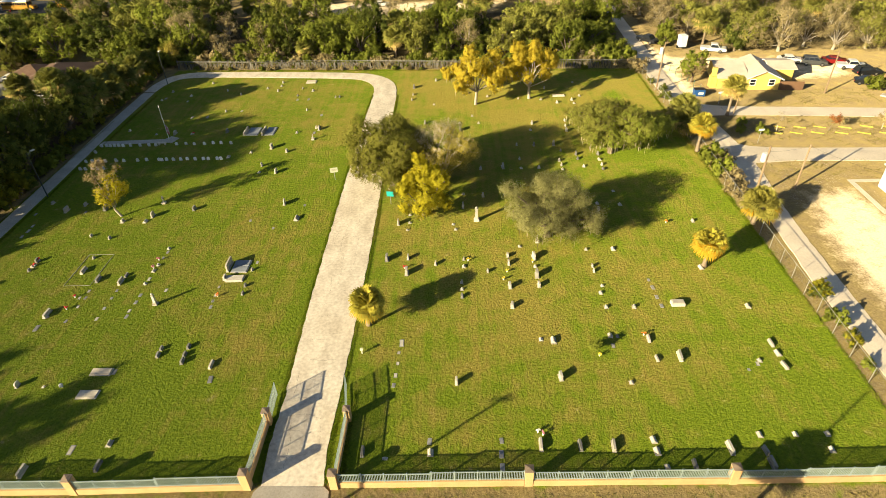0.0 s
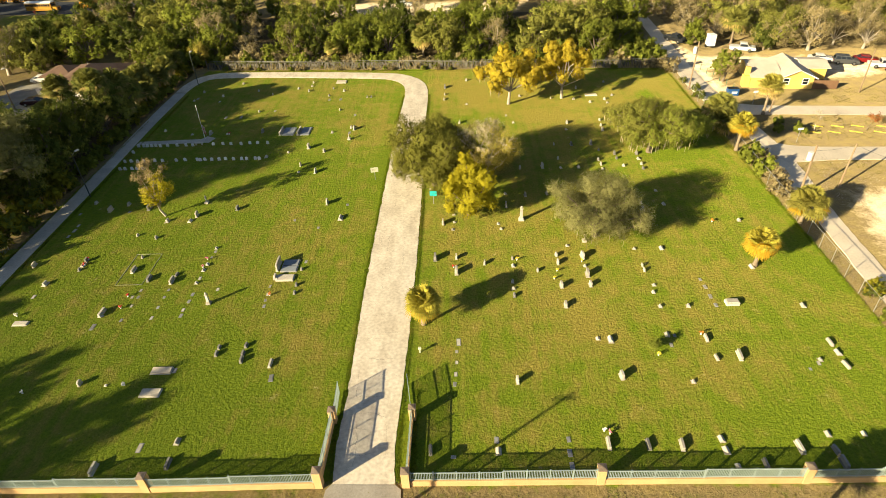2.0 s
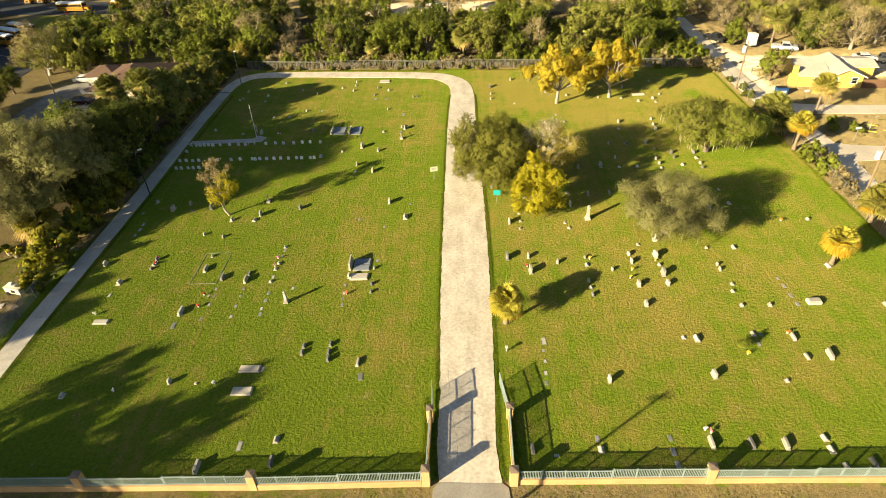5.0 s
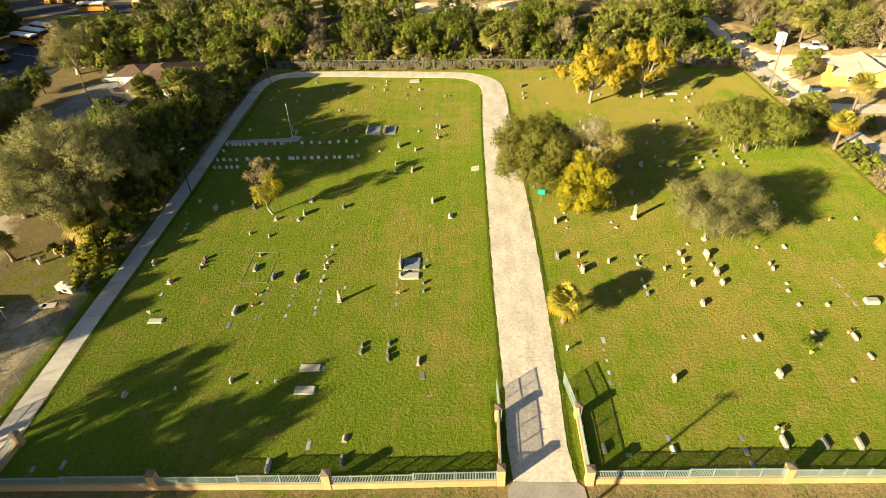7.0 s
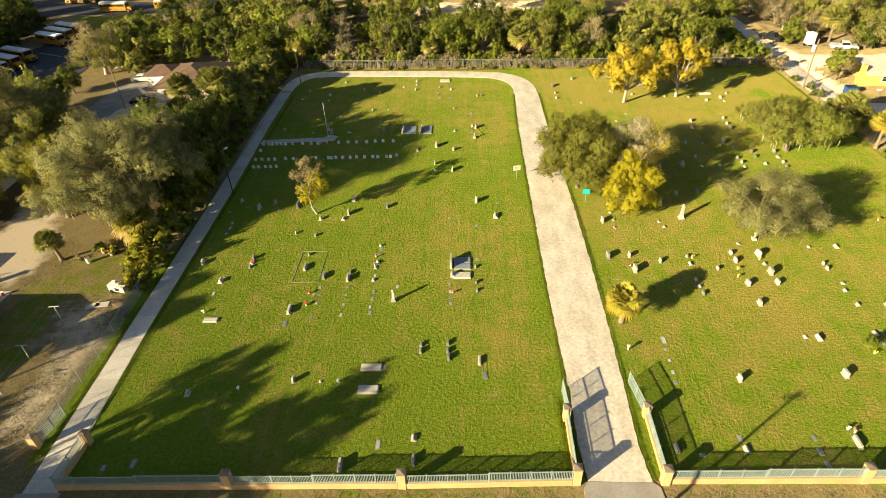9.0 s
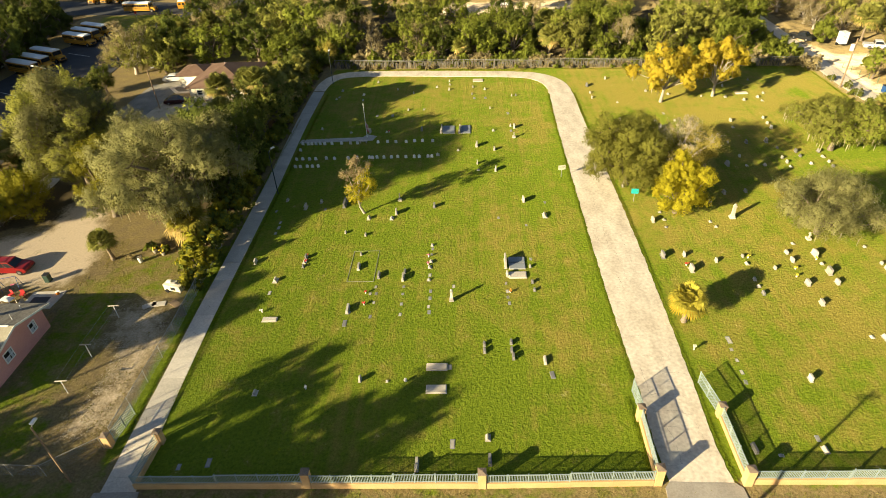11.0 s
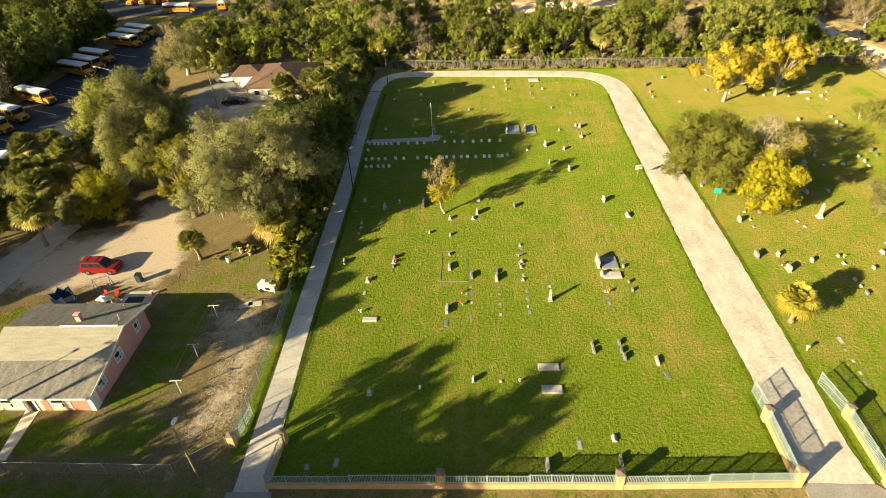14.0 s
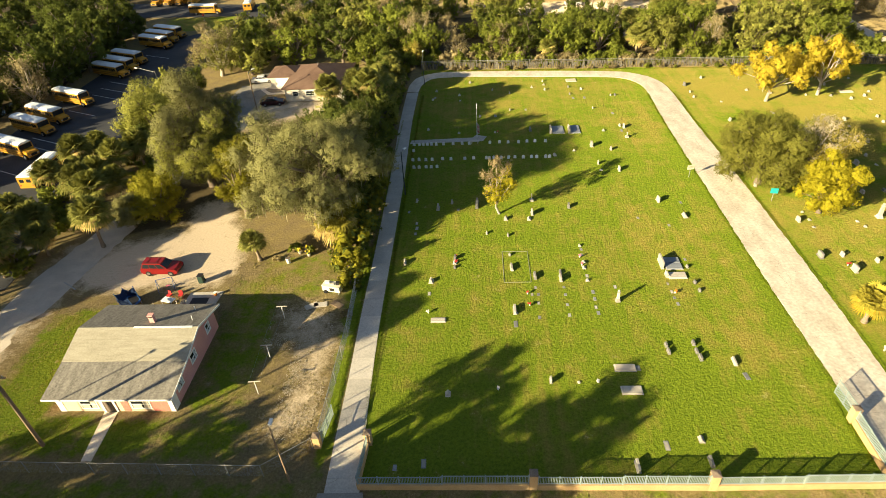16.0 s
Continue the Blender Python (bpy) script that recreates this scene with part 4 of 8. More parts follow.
def lobed_tree(name, seed, height, width, leaf, label, base=1.0, lobes=11, leaves=20000, size=0.2, clump=0.42, per=14, fill=0.06, moss=0, limb=1.0, bark=BARK, second=None, share=0.35, trunk_r=None, round_=0.36, thick=0.16, tufts=16, relief=0.3, spray=1.7, lift=0.35, twigs=4, soft=0.5,
               group="", category="tree", m=None):
    """One tree: trunk, a limb into each bough, and rounded boughs clothed in sprays of leaves; base is the height of the lowest leaves."""
    rng = np.random.default_rng(seed)
    per = int(per * 1.5)
    R, zc = width / 2, base + (height - base) * 0.42
    up_, dn_ = height - zc, zc - base
    c, r = [], []
    for i in range(lobes):
        z = 1 - 1.75 * (i + 0.5) / lobes + rng.normal() * 0.08
        z = max(-0.85, min(0.98, z))
        a = i * 2.39996 + rng.normal() * 0.25
        q = math.sqrt(1 - z * z)
        f = rng.uniform(0.4, 0.98)
        c.append((q * math.cos(a) * R * f, q * math.sin(a) * R * f, zc + (up_ if z > 0 else dn_) * z * f))
        r.append(rng.uniform(0.7, 1.22) * round_ * (1.35 - 0.62 * f))
    c, r = np.array(c), np.array(r)
    rad = np.stack([r * R, r * R, np.minimum(r * R * 0.9, r * (height - base) * 0.75)], 1)
    n = int(leaves / per * 1.7)
    k = rng.choice(lobes, n, p=r**2 / (r**2).sum())
    d = rng.normal(size=(n, 3))
    d /= np.linalg.norm(d, axis=1, keepdims=True)
    tuft = rng.normal(size=(tufts, 3))
    tuft /= np.linalg.norm(tuft, axis=1, keepdims=True)
    near = np.array([np.max(tuft @ e) for e in d])
    swell = np.clip((near - 0.80) / 0.18, 0, 1)[:, None]
    hub = c[k] + d * rad[k] * (1 - thick * rng.random((n, 1)) * (1.3 - swell) + 0.07 * rng.normal(size=(n, 1)) - relief * (1 - swell) + 0.06)
    deep = np.zeros(n, bool)
    for i in range(lobes):
        deep |= (np.linalg.norm((hub - c[i]) / rad[i], axis=1) < 0.8) & (k != i)
    keep = ~deep & (hub[:, 2] > base * 0.6)
    hub, d, k = hub[keep][: int(leaves / per)], d[keep][: int(leaves / per)], k[keep][: int(leaves / per)]
    way = d * 0.8 + rng.normal(size=d.shape) * 0.35 + [0, 0, lift]
    way /= np.linalg.norm(way, axis=1, keepdims=True)
    along = rng.uniform(-0.45, 0.75, (len(hub) * per, 1))
    p = np.repeat(hub, per, 0) + np.repeat(way * spray * rng.uniform(0.6, 1.25, (len(hub), 1)), per, 0) * clump * along + rng.normal(size=(len(hub) * per, 3)) * clump * (0.36 - 0.2 * np.abs(along))
    out = np.repeat(d, per, 0)
    lim = np.array([R / max(np.percentile(np.hypot(p[:, 0], p[:, 1]), 96), 0.1), height / np.percentile(p[:, 2], 99.7)])
    kk = np.array([lim[0], lim[0], lim[1]])
    p, c = p * kk, c * kk
    rad = rad * kk
    t = thing(name, m or pose(0, 0, 0), label, category, group)
    segs = []
    tr_ = trunk_r or 0.026 * height + 0.012 * width
    fork = np.array([rng.normal() * 0.15, rng.normal() * 0.15, max(base * 0.8, height * 0.14)])
    for j in range(3):
        segs.append((fork * (j / 3), fork * ((j + 1) / 3), tr_ * (1.25, 1.05, 0.95)[j], tr_ * (1.05, 0.95, 0.85)[j]))
    for i in range(lobes):
        mid = fork * 0.45 + c[i] * 0.55 + rng.normal(size=3) * 0.1 * R + [0, 0, 0.05 * height]
        rr = limb * tr_ * rng.uniform(0.38, 0.55)
        segs += [(fork, mid, rr, rr * 0.7), (mid, c[i], rr * 0.7, rr * 0.4)]
        for j in range(twigs):
            e = rng.normal(size=3)
            e /= np.linalg.norm(e)
            tip = c[i] + e * rad[i] * 0.85
            segs.append((mid * 0.3 + c[i] * 0.7, tip, rr * 0.35, rr * 0.12))
    tr = new("trunk", limb_mesh("trunk", segs, bark, 0.012))
    tr.parent = t
    mask = np.zeros(len(p), bool)
    if second is not None:
        side_ = hub[:, 0] * 0.6 - hub[:, 1] * 0.3 - hub[:, 2] * 0.8 + rng.normal(size=len(hub)) * R * 0.35
        mask = np.repeat(side_ > np.percentile(side_, 100 * (1 - share)), per)
    for sel, material in ((~mask, leaf), (mask, second)):
        if sel.any():
            cr = new("crown", leaf_mesh(rng, p[sel], out[sel], size, material, "crown", soft))
            cr.parent = t
    if fill:
        q = int(leaves * fill)
        ki = rng.integers(0, lobes, q)
        e = rng.normal(size=(q, 3))
        e /= np.linalg.norm(e, axis=1, keepdims=True)
        pin = c[ki] + e * rad[ki] * 0.72 * rng.random((q, 1)) ** 0.4
        pin[:, 2] = np.maximum(pin[:, 2], base + 0.3)
        cr = new("inner_leaves", leaf_mesh(rng, pin, e, size * 1.9, leaf, "inner_leaves"))
        cr.parent = t
    if moss:
        low = p[p[:, 2] < np.percentile(p[:, 2], 45)]
        q = low[rng.integers(0, len(low), moss)]
        v, f = [], []
        for x in q:
            h, a = rng.uniform(0.5, 1.3), rng.random() * 3.14
            h = min(h, max(x[2] - 0.5, 0.2))
            g = np.array([math.cos(a), math.sin(a), 0]) * 0.07
            b = len(v)
            v += [(x - g).tolist(), (x + g).tolist(), (x + g * 0.8 - [0, 0, h * 0.6]).tolist(), (x - [0, 0, h]).tolist()]
            f.append((b, b + 1, b + 2, b + 3))
        ms = new("hanging_moss", mesh_of("hanging_moss", v, f, MOSS))
        ms.parent = t
        ms["label"], ms["kind"] = "grey hanging moss", "stuff"
    return t


def palm(seed, height, crown, label, dry=0.3, fronds=34, leaf=PALM_LEAF, old=PALM_DRY, m=None, group="cabbage palms", trunk_r=0.22):
    """A cabbage palm: rough trunk, round head of fan fronds, dry skirt below."""
    rng = np.random.default_rng(seed)
    t = thing("palm_tree", m or pose(0, 0, 0), label, "palm tree", group)
    lean = rng.normal(size=2) * 0.03 * height
    top = np.array([lean[0], lean[1], height - crown * 0.75])
    n = max(4, int(top[2] / 0.25))
    segs = []
    for i in range(n):
        a, b = i / n, (i + 1) / n
        flare = 1 + 0.5 * max(0, 1 - a * 5)
        segs.append((top * a * [a, a, 1] if a else np.zeros(3), top * b * [b, b, 1], trunk_r * flare * (0.9 + 0.2 * (i % 2)), trunk_r * flare * (1.05 - 0.2 * (i % 2))))
    tr = new("trunk", limb_mesh("trunk", segs, PALM_BARK))
    tr.parent = t
    for nm, material, count, lo, hi in (("crown", leaf, int(1.35 * fronds * (1 - dry)), -0.35, 1.45), ("dry_fronds", old, int(1.35 * fronds * dry), -0.8, 0.2)):
        verts, faces = [], []
        for i in range(count):
            el = lo + (hi - lo) * ((i + 0.5) / max(count, 1)) ** 0.9 + rng.normal() * 0.1
            az = i * 2.39996 + rng.normal() * 0.2
            d = np.array([math.cos(az) * math.cos(el), math.sin(az) * math.cos(el), math.sin(el)])
            side_ = np.array([-math.sin(az), math.cos(az), 0])
            up_ = np.cross(d, side_)
            hub = top + d * crown * rng.uniform(0.42, 0.55)
            k = len(verts)
            verts += [(top + side_ * 0.02).tolist(), (hub + side_ * 0.03).tolist(), (hub - side_ * 0.03).tolist(), (top - side_ * 0.02).tolist()]
            faces.append((k, k + 1, k + 2, k + 3))
            reach = crown * rng.uniform(0.42, 0.56)
            for j in range(19):
                a = -2.3 + 4.6 * j / 18 + rng.normal() * 0.05
                ray = d * math.cos(a) + side_ * math.sin(a) - up_ * 0.18 * abs(math.sin(a))
                mid = hub + ray * reach * 0.55
                tip = hub + ray * reach * (0.85 + 0.15 * math.cos(a)) + np.array([0, 0, -0.27 * reach])
                wide = np.cross(ray, up_)
                wide = wide / np.linalg.norm(wide) * 0.075 * crown / 2
                k = len(verts)
                verts += [hub.tolist(), (mid + wide).tolist(), tip.tolist(), (mid - wide).tolist()]
                faces.append((k, k + 1, k + 2, k + 3))
        if count:
            c = new(nm, mesh_of(nm, verts, faces, material))
            c.parent = t
    return t


# trees of the cemetery
lobed_tree("oak_tree", 11, 10.6, 11.8, LIVE_OAK, "dense dark green live oak beside the drive", base=0.9, lobes=24, leaves=80600, size=0.103, clump=0.4, moss=60, m=pose(-9.0, 73.6, 0))
lobed_tree("tree", 12, 8.6, 7.0, YELLOW_GREEN, "bright yellow autumn tree in front of the oak", base=0.15, lobes=16, leaves=34100, size=0.106, clump=0.34, per=18, fill=0.05, m=pose(-4.3, 65.8, 0))
lobed_tree("tree", 13, 9.6, 10.5, PALE_TWIG, "half-bare pale grey tree with patches of yellow leaves", base=1.8, lobes=16, leaves=31000, size=0.087, clump=0.5, fill=0.0, bark=PALE_BARK, second=MUTED_YELLOW, share=0.66, m=pose(-2.0, 73.8, 0))
lobed_tree("tree", 114, 8.0, 11.4, GREY_OAK, "grey-green small-leaved oak hung with moss", base=1.1, lobes=28, leaves=65100, size=0.087, clump=0.5, per=12, thick=0.4, fill=0.03, round_=0.29, relief=0.45, moss=120, m=pose(11.2, 60.6, 0))
lobed_tree("oak_tree", 15, 7.8, 14.5, OLIVE_LEAF, "spreading olive-green oak with hanging moss", base=2.4, lobes=22, round_=0.3, leaves=55800, size=0.106, clump=0.45, moss=320, relief=0.3, second=GREEN_LEAF, share=0.45, m=pose(23.6, 82.6, 0))
lobed_tree("tree", 16, 10.2, 12.0, YELLOW_LEAF, "golden yellow tree with pale bare limbs", base=3.0, lobes=15, round_=0.28, spray=1.2, leaves=34000, size=0.145, clump=0.42, per=22, fill=0.0, thick=0.5, relief=0.3, bark=PALE_BARK, moss=60, limb=0.95, trunk_r=0.27, m=pose(3.7, 102.9, 0))
lobed_tree("tree", 17, 10.4, 10.2, YELLOW_LEAF, "golden yellow autumn tree with a forked trunk", base=2.8, lobes=15, round_=0.3, spray=1.2, leaves=36000, size=0.145, clump=0.42, per=22, fill=0.01, thick=0.4, relief=0.3, bark=PALE_BARK, moss=150, limb=0.8, trunk_r=0.25, m=pose(13.6, 105.0, 0))
lobed_tree("tree", 18, 8.4, 4.4, TAN_LEAF, "slim half-bare tree with tan and yellow leaves", base=0.7, lobes=13, leaves=8060, size=0.099, clump=0.35, per=12, fill=0.0, thick=0.4, round_=0.42, relief=0.35, limb=0.8, bark=PALE_BARK, trunk_r=0.16, second=YELLOW_GREEN, share=0.64, m=pose(-45.4, 67.3, 0))
palm(21, 4.4, 2.2, "short cabbage palm with yellowing lower fronds beside the drive", 0.16, 50, PALM_YELLOW, PALM_GOLD, m=pose(-9.3, 45.2, 0))
palm(22, 5.2, 2.1, "cabbage palm with bright yellow fronds", 0.55, 50, PALM_YELLOW, PALM_GOLD, m=pose(27.9, 53.9, 0))
palm(23, 6.0, 2.3, "cabbage palm with a golden skirt of dry fronds", 0.38, 44, PALM_YELLOW, PALM_GOLD, m=pose(36.6, 82.3, 0))
palm(24, 4.8, 2.7, "squat cabbage palm with yellow-green fronds at the fence", 0.1, 54, PALM_OLIVE, PALM_GOLD, m=pose(36.9, 62.4, 0))
palm(25, 6.9, 2.5, "tall cabbage palm at the street corner", 0.3, 40, PALM_OLIVE, m=pose(46.0, 95.2, 0))
palm(26, 4.5, 2.0, "small cabbage palm above the yard", 0.06, 36, PALM_LEAF, m=pose(-75.7, 57.6, 0))
palm(27, 7.4, 3.0, "leaning cabbage palm beside the sandy lane", 0.2, 46, m=pose(-98.0, 61.2, 0))
palm(28, 10.0, 3.0, "tall cabbage palm in front of the brown-roofed house", 0.2, 46, m=pose(-73.1, 96.2, 0))
for i, (x, y, h) in enumerate(((-66.9, 95.2, 11.2), (-68.8, 97.4, 10.4), (-64.8, 100.0, 9.4), (-71.0, 88.5, 8.6))):
    palm(90 + i, h, 3.1, "shaggy cabbage palm crowding the side road", 0.2, 46, m=pose(x, y, 0))
lobed_tree("tree", 39, 5.6, 4.6, MUTED_YELLOW, "small golden-brown tree at the corner of the back fence", base=0.4, lobes=9, leaves=4200, size=0.14, clump=0.4, per=10, m=pose(-61.4, 128.4, 0))
palm(29, 6.6, 3.2, "large cabbage palm with a golden skirt beside the oaks", 0.25, 52, PALM_YELLOW, m=pose(-65.8, 59.9, 0))
palm(30, 4.4, 3.0, "dark cabbage palm among shrubs at the fence", 0.15, 40, m=pose(36.4, 88.5, 0))
palm(34, 4.8, 3.2, "shaggy cabbage palm at the corner of the fence", 0.2, 40, m=pose(37.6, 93.0, 0))

# big oaks over the yard west of the side road
lobed_tree("oak_tree", 31, 15.0, 19.5, GREY_OAK, "large grey-green live oak over the yard", base=4.1, lobes=36, leaves=117800, size=0.106, clump=0.45, thick=0.3, round_=0.27, relief=0.45, moss=520, m=pose(-69.6, 65.4, 0))
lobed_tree("oak_tree", 32, 12.0, 12.5, GREY_OAK, "grey-green live oak with hanging moss", base=2.4, lobes=22, leaves=55800, size=0.110, clump=0.5, thick=0.3, relief=0.3, moss=120, m=pose(-77.5, 72.5, 0))
lobed_tree("oak_tree", 133, 17.4, 13.2, GREY_OAK, second=OLIVE_LEAF, share=0.4, label= "tall olive-green oak beside the bus lot", base=0.8, lobes=40, leaves=125000, size=0.115, clump=0.48, round_=0.34, relief=0.28, moss=80, m=pose(-88.9, 77.2, 0))
lobed_tree("oak_tree", 34, 10.5, 12, OLIVE_LEAF, "olive-green oak behind the lane", base=1.2, lobes=18, leaves=37200, size=0.129, clump=0.48, m=pose(-104, 94, 0))
lobed_tree("tree", 35, 12.0, 6.6, YELLOW_OLIVE, "yellow-green shrubby tree among the oaks", base=0.8, lobes=14, leaves=21700, size=0.114, m=pose(-80.4, 67.8, 0))
lobed_tree("tree", 36, 7.4, 7.6, YELLOW_OLIVE, "yellow-green bushy tree by the lane", base=0.6, lobes=14, leaves=21700, size=0.114, m=pose(-92.5, 67.5, 0))
lobed_tree("tree", 37, 11, 13, BRUSH, "twiggy grey half-bare tree beside the buses", base=1.5, lobes=15, leaves=21700, size=0.135, clump=0.55, fill=0.02, bark=PALE_BARK, second=OLIVE_LEAF, share=0.5, limb=0.9, m=pose(-105, 127.5, 0))
lobed_tree("tree", 38, 5.2, 5.5, GREY_OAK, "small grey-green tree beside the leaning palm", base=0.5, lobes=8, leaves=10850, size=0.137, m=pose(-95.8, 66.0, 0))

# prototypes for the woods, and how they are spread
WOOD = [lobed_tree("tree", 41, 8.4, 9.5, GREEN_LEAF, "dense green broadleaf tree in the woods", base=0.3, lobes=15, round_=0.33, tufts=10, leaves=4300, size=0.232, clump=0.5, per=12, fill=0.1, twigs=1, group="woods trees", m=pose(-30, 132, 0)),
        lobed_tree("tree", 42, 9.2, 8.5, DEEP_GREEN, "dark green broadleaf tree in the woods", base=0.3, lobes=15, round_=0.33, tufts=10, leaves=4300, size=0.232, clump=0.5, per=12, fill=0.1, twigs=1, group="woods trees", m=pose(-18, 137, 0)),
        lobed_tree("tree", 43, 8.8, 9.0, OLIVE_LEAF, "olive-green oak in the woods", base=0.3, lobes=15, round_=0.33, tufts=10, leaves=4300, size=0.232, clump=0.5, per=12, fill=0.1, twigs=1, group="woods trees", m=pose(-8, 132, 0)),
        lobed_tree("tree", 44, 8.0, 8.0, BRUSH, "leafless tan tree in the woods", base=0.5, lobes=13, leaves=4200, size=0.14, clump=0.6, per=9, fill=0.02, thick=0.45, round_=0.34, bark=PALE_BARK, twigs=4, limb=0.8, group="woods trees", m=pose(-42, 134, 0)),
        lobed_tree("tree", 45, 4.4, 6.0, GREEN_LEAF, "low bright green bushy tree", base=0.15, lobes=12, leaves=3200, size=0.21, clump=0.4, per=12, fill=0.1, twigs=1, group="woods trees", m=pose(4, 130, 0)),
        lobed_tree("tree", 46, 6.6, 9.0, OLIVE_LEAF, "brown and olive scrubby tree", base=0.2, lobes=15, relief=0.35, leaves=5600, size=0.165, clump=0.6, per=10, fill=0.06, bark=PALE_BARK, second=BRUSH, share=0.6, twigs=1, group="woods trees", m=pose(64, 133, 0))]
WOOD_PALM = palm(47, 7.5, 3.4, "cabbage palm standing in the woods", 0.15, 44, m=pose(-13, 140, 0))
SIDE_TREE = lobed_tree("tree", 48, 10.0, 9.0, DEEP_GREEN, "dark green tree crowding the side road", second=OLIVE_LEAF, share=0.4, base=0.5, lobes=18, leaves=18000, size=0.15, clump=0.42, group="side road trees", m=pose(-66.6, 93.5, 0))


def scatter(seed, poly, gap, kinds, lo=0.8, hi=1.25, skip=()):
    """Trees of the woods, spread over a stretch of the plan."""
    rng = random.Random(seed)
    xs, ys = [p[0] for p in poly], [p[1] for p in poly]
    got = []
    for _ in range(4000):
        x, y = rng.uniform(min(xs), max(xs)), rng.uniform(min(ys), max(ys))
        if polygon_depth(poly, np.array([x]), np.array([y]))[0] < 0 or any((x - a) ** 2 + (y - b) ** 2 < gap**2 for a, b in got) or any((x - a) ** 2 + (y - b) ** 2 < r * r for a, b, r in skip):
            continue
        got.append((x, y))
        s = rng.uniform(lo, hi)
        kind = rng.choice(kinds)
        copy_thing(kind, pose(x, y, 0, 0, 0, rng.uniform(0, 360)) @ Matrix.Diagonal((s * rng.uniform(0.9, 1.1), s * rng.uniform(0.9, 1.1), s * rng.uniform(0.9, 1.15), 1)))


A, B_, C_, D_, E_, F_ = WOOD
scatter(1, [(-60, 130.5), (28, 125.5), (28, 146), (-62, 152)], 4.7, [A, A, B_, C_, E_, D_, A, E_, C_, E_, C_, A, WOOD_PALM], 0.65, 0.95, ((-52, 141, 7), (-13.5, 144, 6), (-13, 138, 3.5)))
scatter(2, [(-62, 152), (35, 146), (35, 165), (-62, 168)], 9.4, [A, B_, C_, C_, D_, F_, B_, WOOD_PALM], 0.8, 1.1, ((-25, 166, 8), (-2, 164, 6), (-12, 158, 9)))
scatter(3, [(-100, 134), (-62, 130), (-62, 172), (-104, 176)], 7.0, [A, B_, B_, C_, D_, B_, WOOD_PALM], 0.85, 1.2)
for x, y, h in ((-67.5, 87.5, 9), (-66.0, 81, 11), (-67, 75.5, 13.5), (-101.5, 101.5, 7), (-104.5, 108, 6.5), (-106, 116, 6), (-73, 83, 6.5), (-65.6, 69.5, 10), (-72.0, 77, 11), (-65.6, 98.5, 9.5), (-71.8, 91.5, 4.5)):
    copy_thing(SIDE_TREE, pose(x, y, 0, 0, 0, x * 37 + y * 11) @ Matrix.Diagonal((h / 10.5, h / 10.5, h / 10.0, 1)))
scatter(5, [(-69.0, 98), (-64.2, 98), (-63.8, 124), (-66, 127), (-67.5, 118), (-68, 106)], 3.1, [WOOD_PALM, WOOD_PALM, SIDE_TREE, WOOD_PALM], 0.6, 0.82)
scatter(6, [(-109, 90), (-103, 86), (-102, 97), (-106, 104)], 5.0, [C_, C_, A, B_], 0.7, 0.95)
for x, y, h in ((-108.5, 43.5, 1.0), (-109.5, 50, 1.1), (-107.5, 55, 0.9), (-112, 47, 1.15)):
    copy_thing(WOOD_PALM, pose(x, y, 0, 0, 0, x * 31) @ Matrix.Scale(h, 4))
scatter(7, [(-114, 60), (-105.5, 54), (-104, 60), (-101.0, 68), (-99.5, 76), (-101, 86), (-111, 88), (-113, 74)], 3.4, [WOOD_PALM, E_, WOOD_PALM, WOOD_PALM], 0.65, 0.95)
scatter(8, [(-200, 66), (-142.5, 66), (-143.5, 112), (-150, 120), (-150, 150), (-155, 190), (-205, 195)], 12.0, [B_], 1.2, 1.6)
scatter(9, [(46, 133), (60, 129), (85, 125), (100, 122), (115, 165), (46, 170)], 4.9, [F_, D_, D_, F_, D_, F_, C_, D_, F_, WOOD_PALM], 0.7, 1.15, ((43.5, 137, 8), (49, 131, 4.5), (55, 128, 4.5)))
scatter(13, [(-146, 84), (-139.8, 84), (-139.8, 150), (-147, 150)], 5.2, [B_], 0.65, 0.9, ((-143, 134, 5),))
scatter(14, [(-109, 122), (-98, 126), (-97, 136), (-104, 152), (-109, 150)], 5.2, [C_, B_, A], 0.75, 1.0, ((-105, 127.5, 7),))
scatter(17, [(-143, 112), (-138.5, 112), (-139.5, 150), (-141, 166), (-149, 166), (-146, 150)], 5.0, [B_, B_, D_], 1.0, 1.3)
scatter(15, [(-72, 126.5), (-61, 128), (-61, 134), (-72, 134)], 3.3, [E_, E_, A], 0.7, 1.0)
scatter(16, [(28, 125), (35.5, 124.5), (35.5, 146), (28, 146)], 3.6, [E_, E_, E_, A], 0.6, 0.85)
scatter(10, [(-60, 180), (40, 172), (100, 172), (100, 196), (-70, 205)], 15.0, [C_, A, F_, D_, B_], 1.0, 1.4)

# shrubs along the fences
SHRUB = [lobed_tree("shrub", 61, 1.9, 2.6, GREEN_LEAF, "bright green shrub growing at the fence", base=0.05, lobes=7, leaves=720, size=0.2, clump=0.2, per=8, fill=0.1, group="fence shrubs", category="shrub", m=pose(37.6, 44.5, 0)),
         lobed_tree("shrub", 62, 1.6, 2.6, BRUSH, "dry tan brush at the fence", base=0.05, lobes=7, leaves=640, size=0.17, clump=0.3, per=6, fill=0.05, bark=PALE_BARK, group="fence shrubs", category="shrub", m=pose(37.9, 66, 0))]
SHRUB.append(lobed_tree("shrub", 63, 2.0, 2.4, YELLOW_OLIVE, "olive-green shrub beside the side road", second=DEEP_GREEN, share=0.45, base=0.05, lobes=8, leaves=1500, size=0.14, clump=0.2, per=8, fill=0.1, group="side road shrubs", category="shrub", m=pose(-63.5, 64, 0)))
rng = random.Random(77)
G_, T_, Y_ = SHRUB
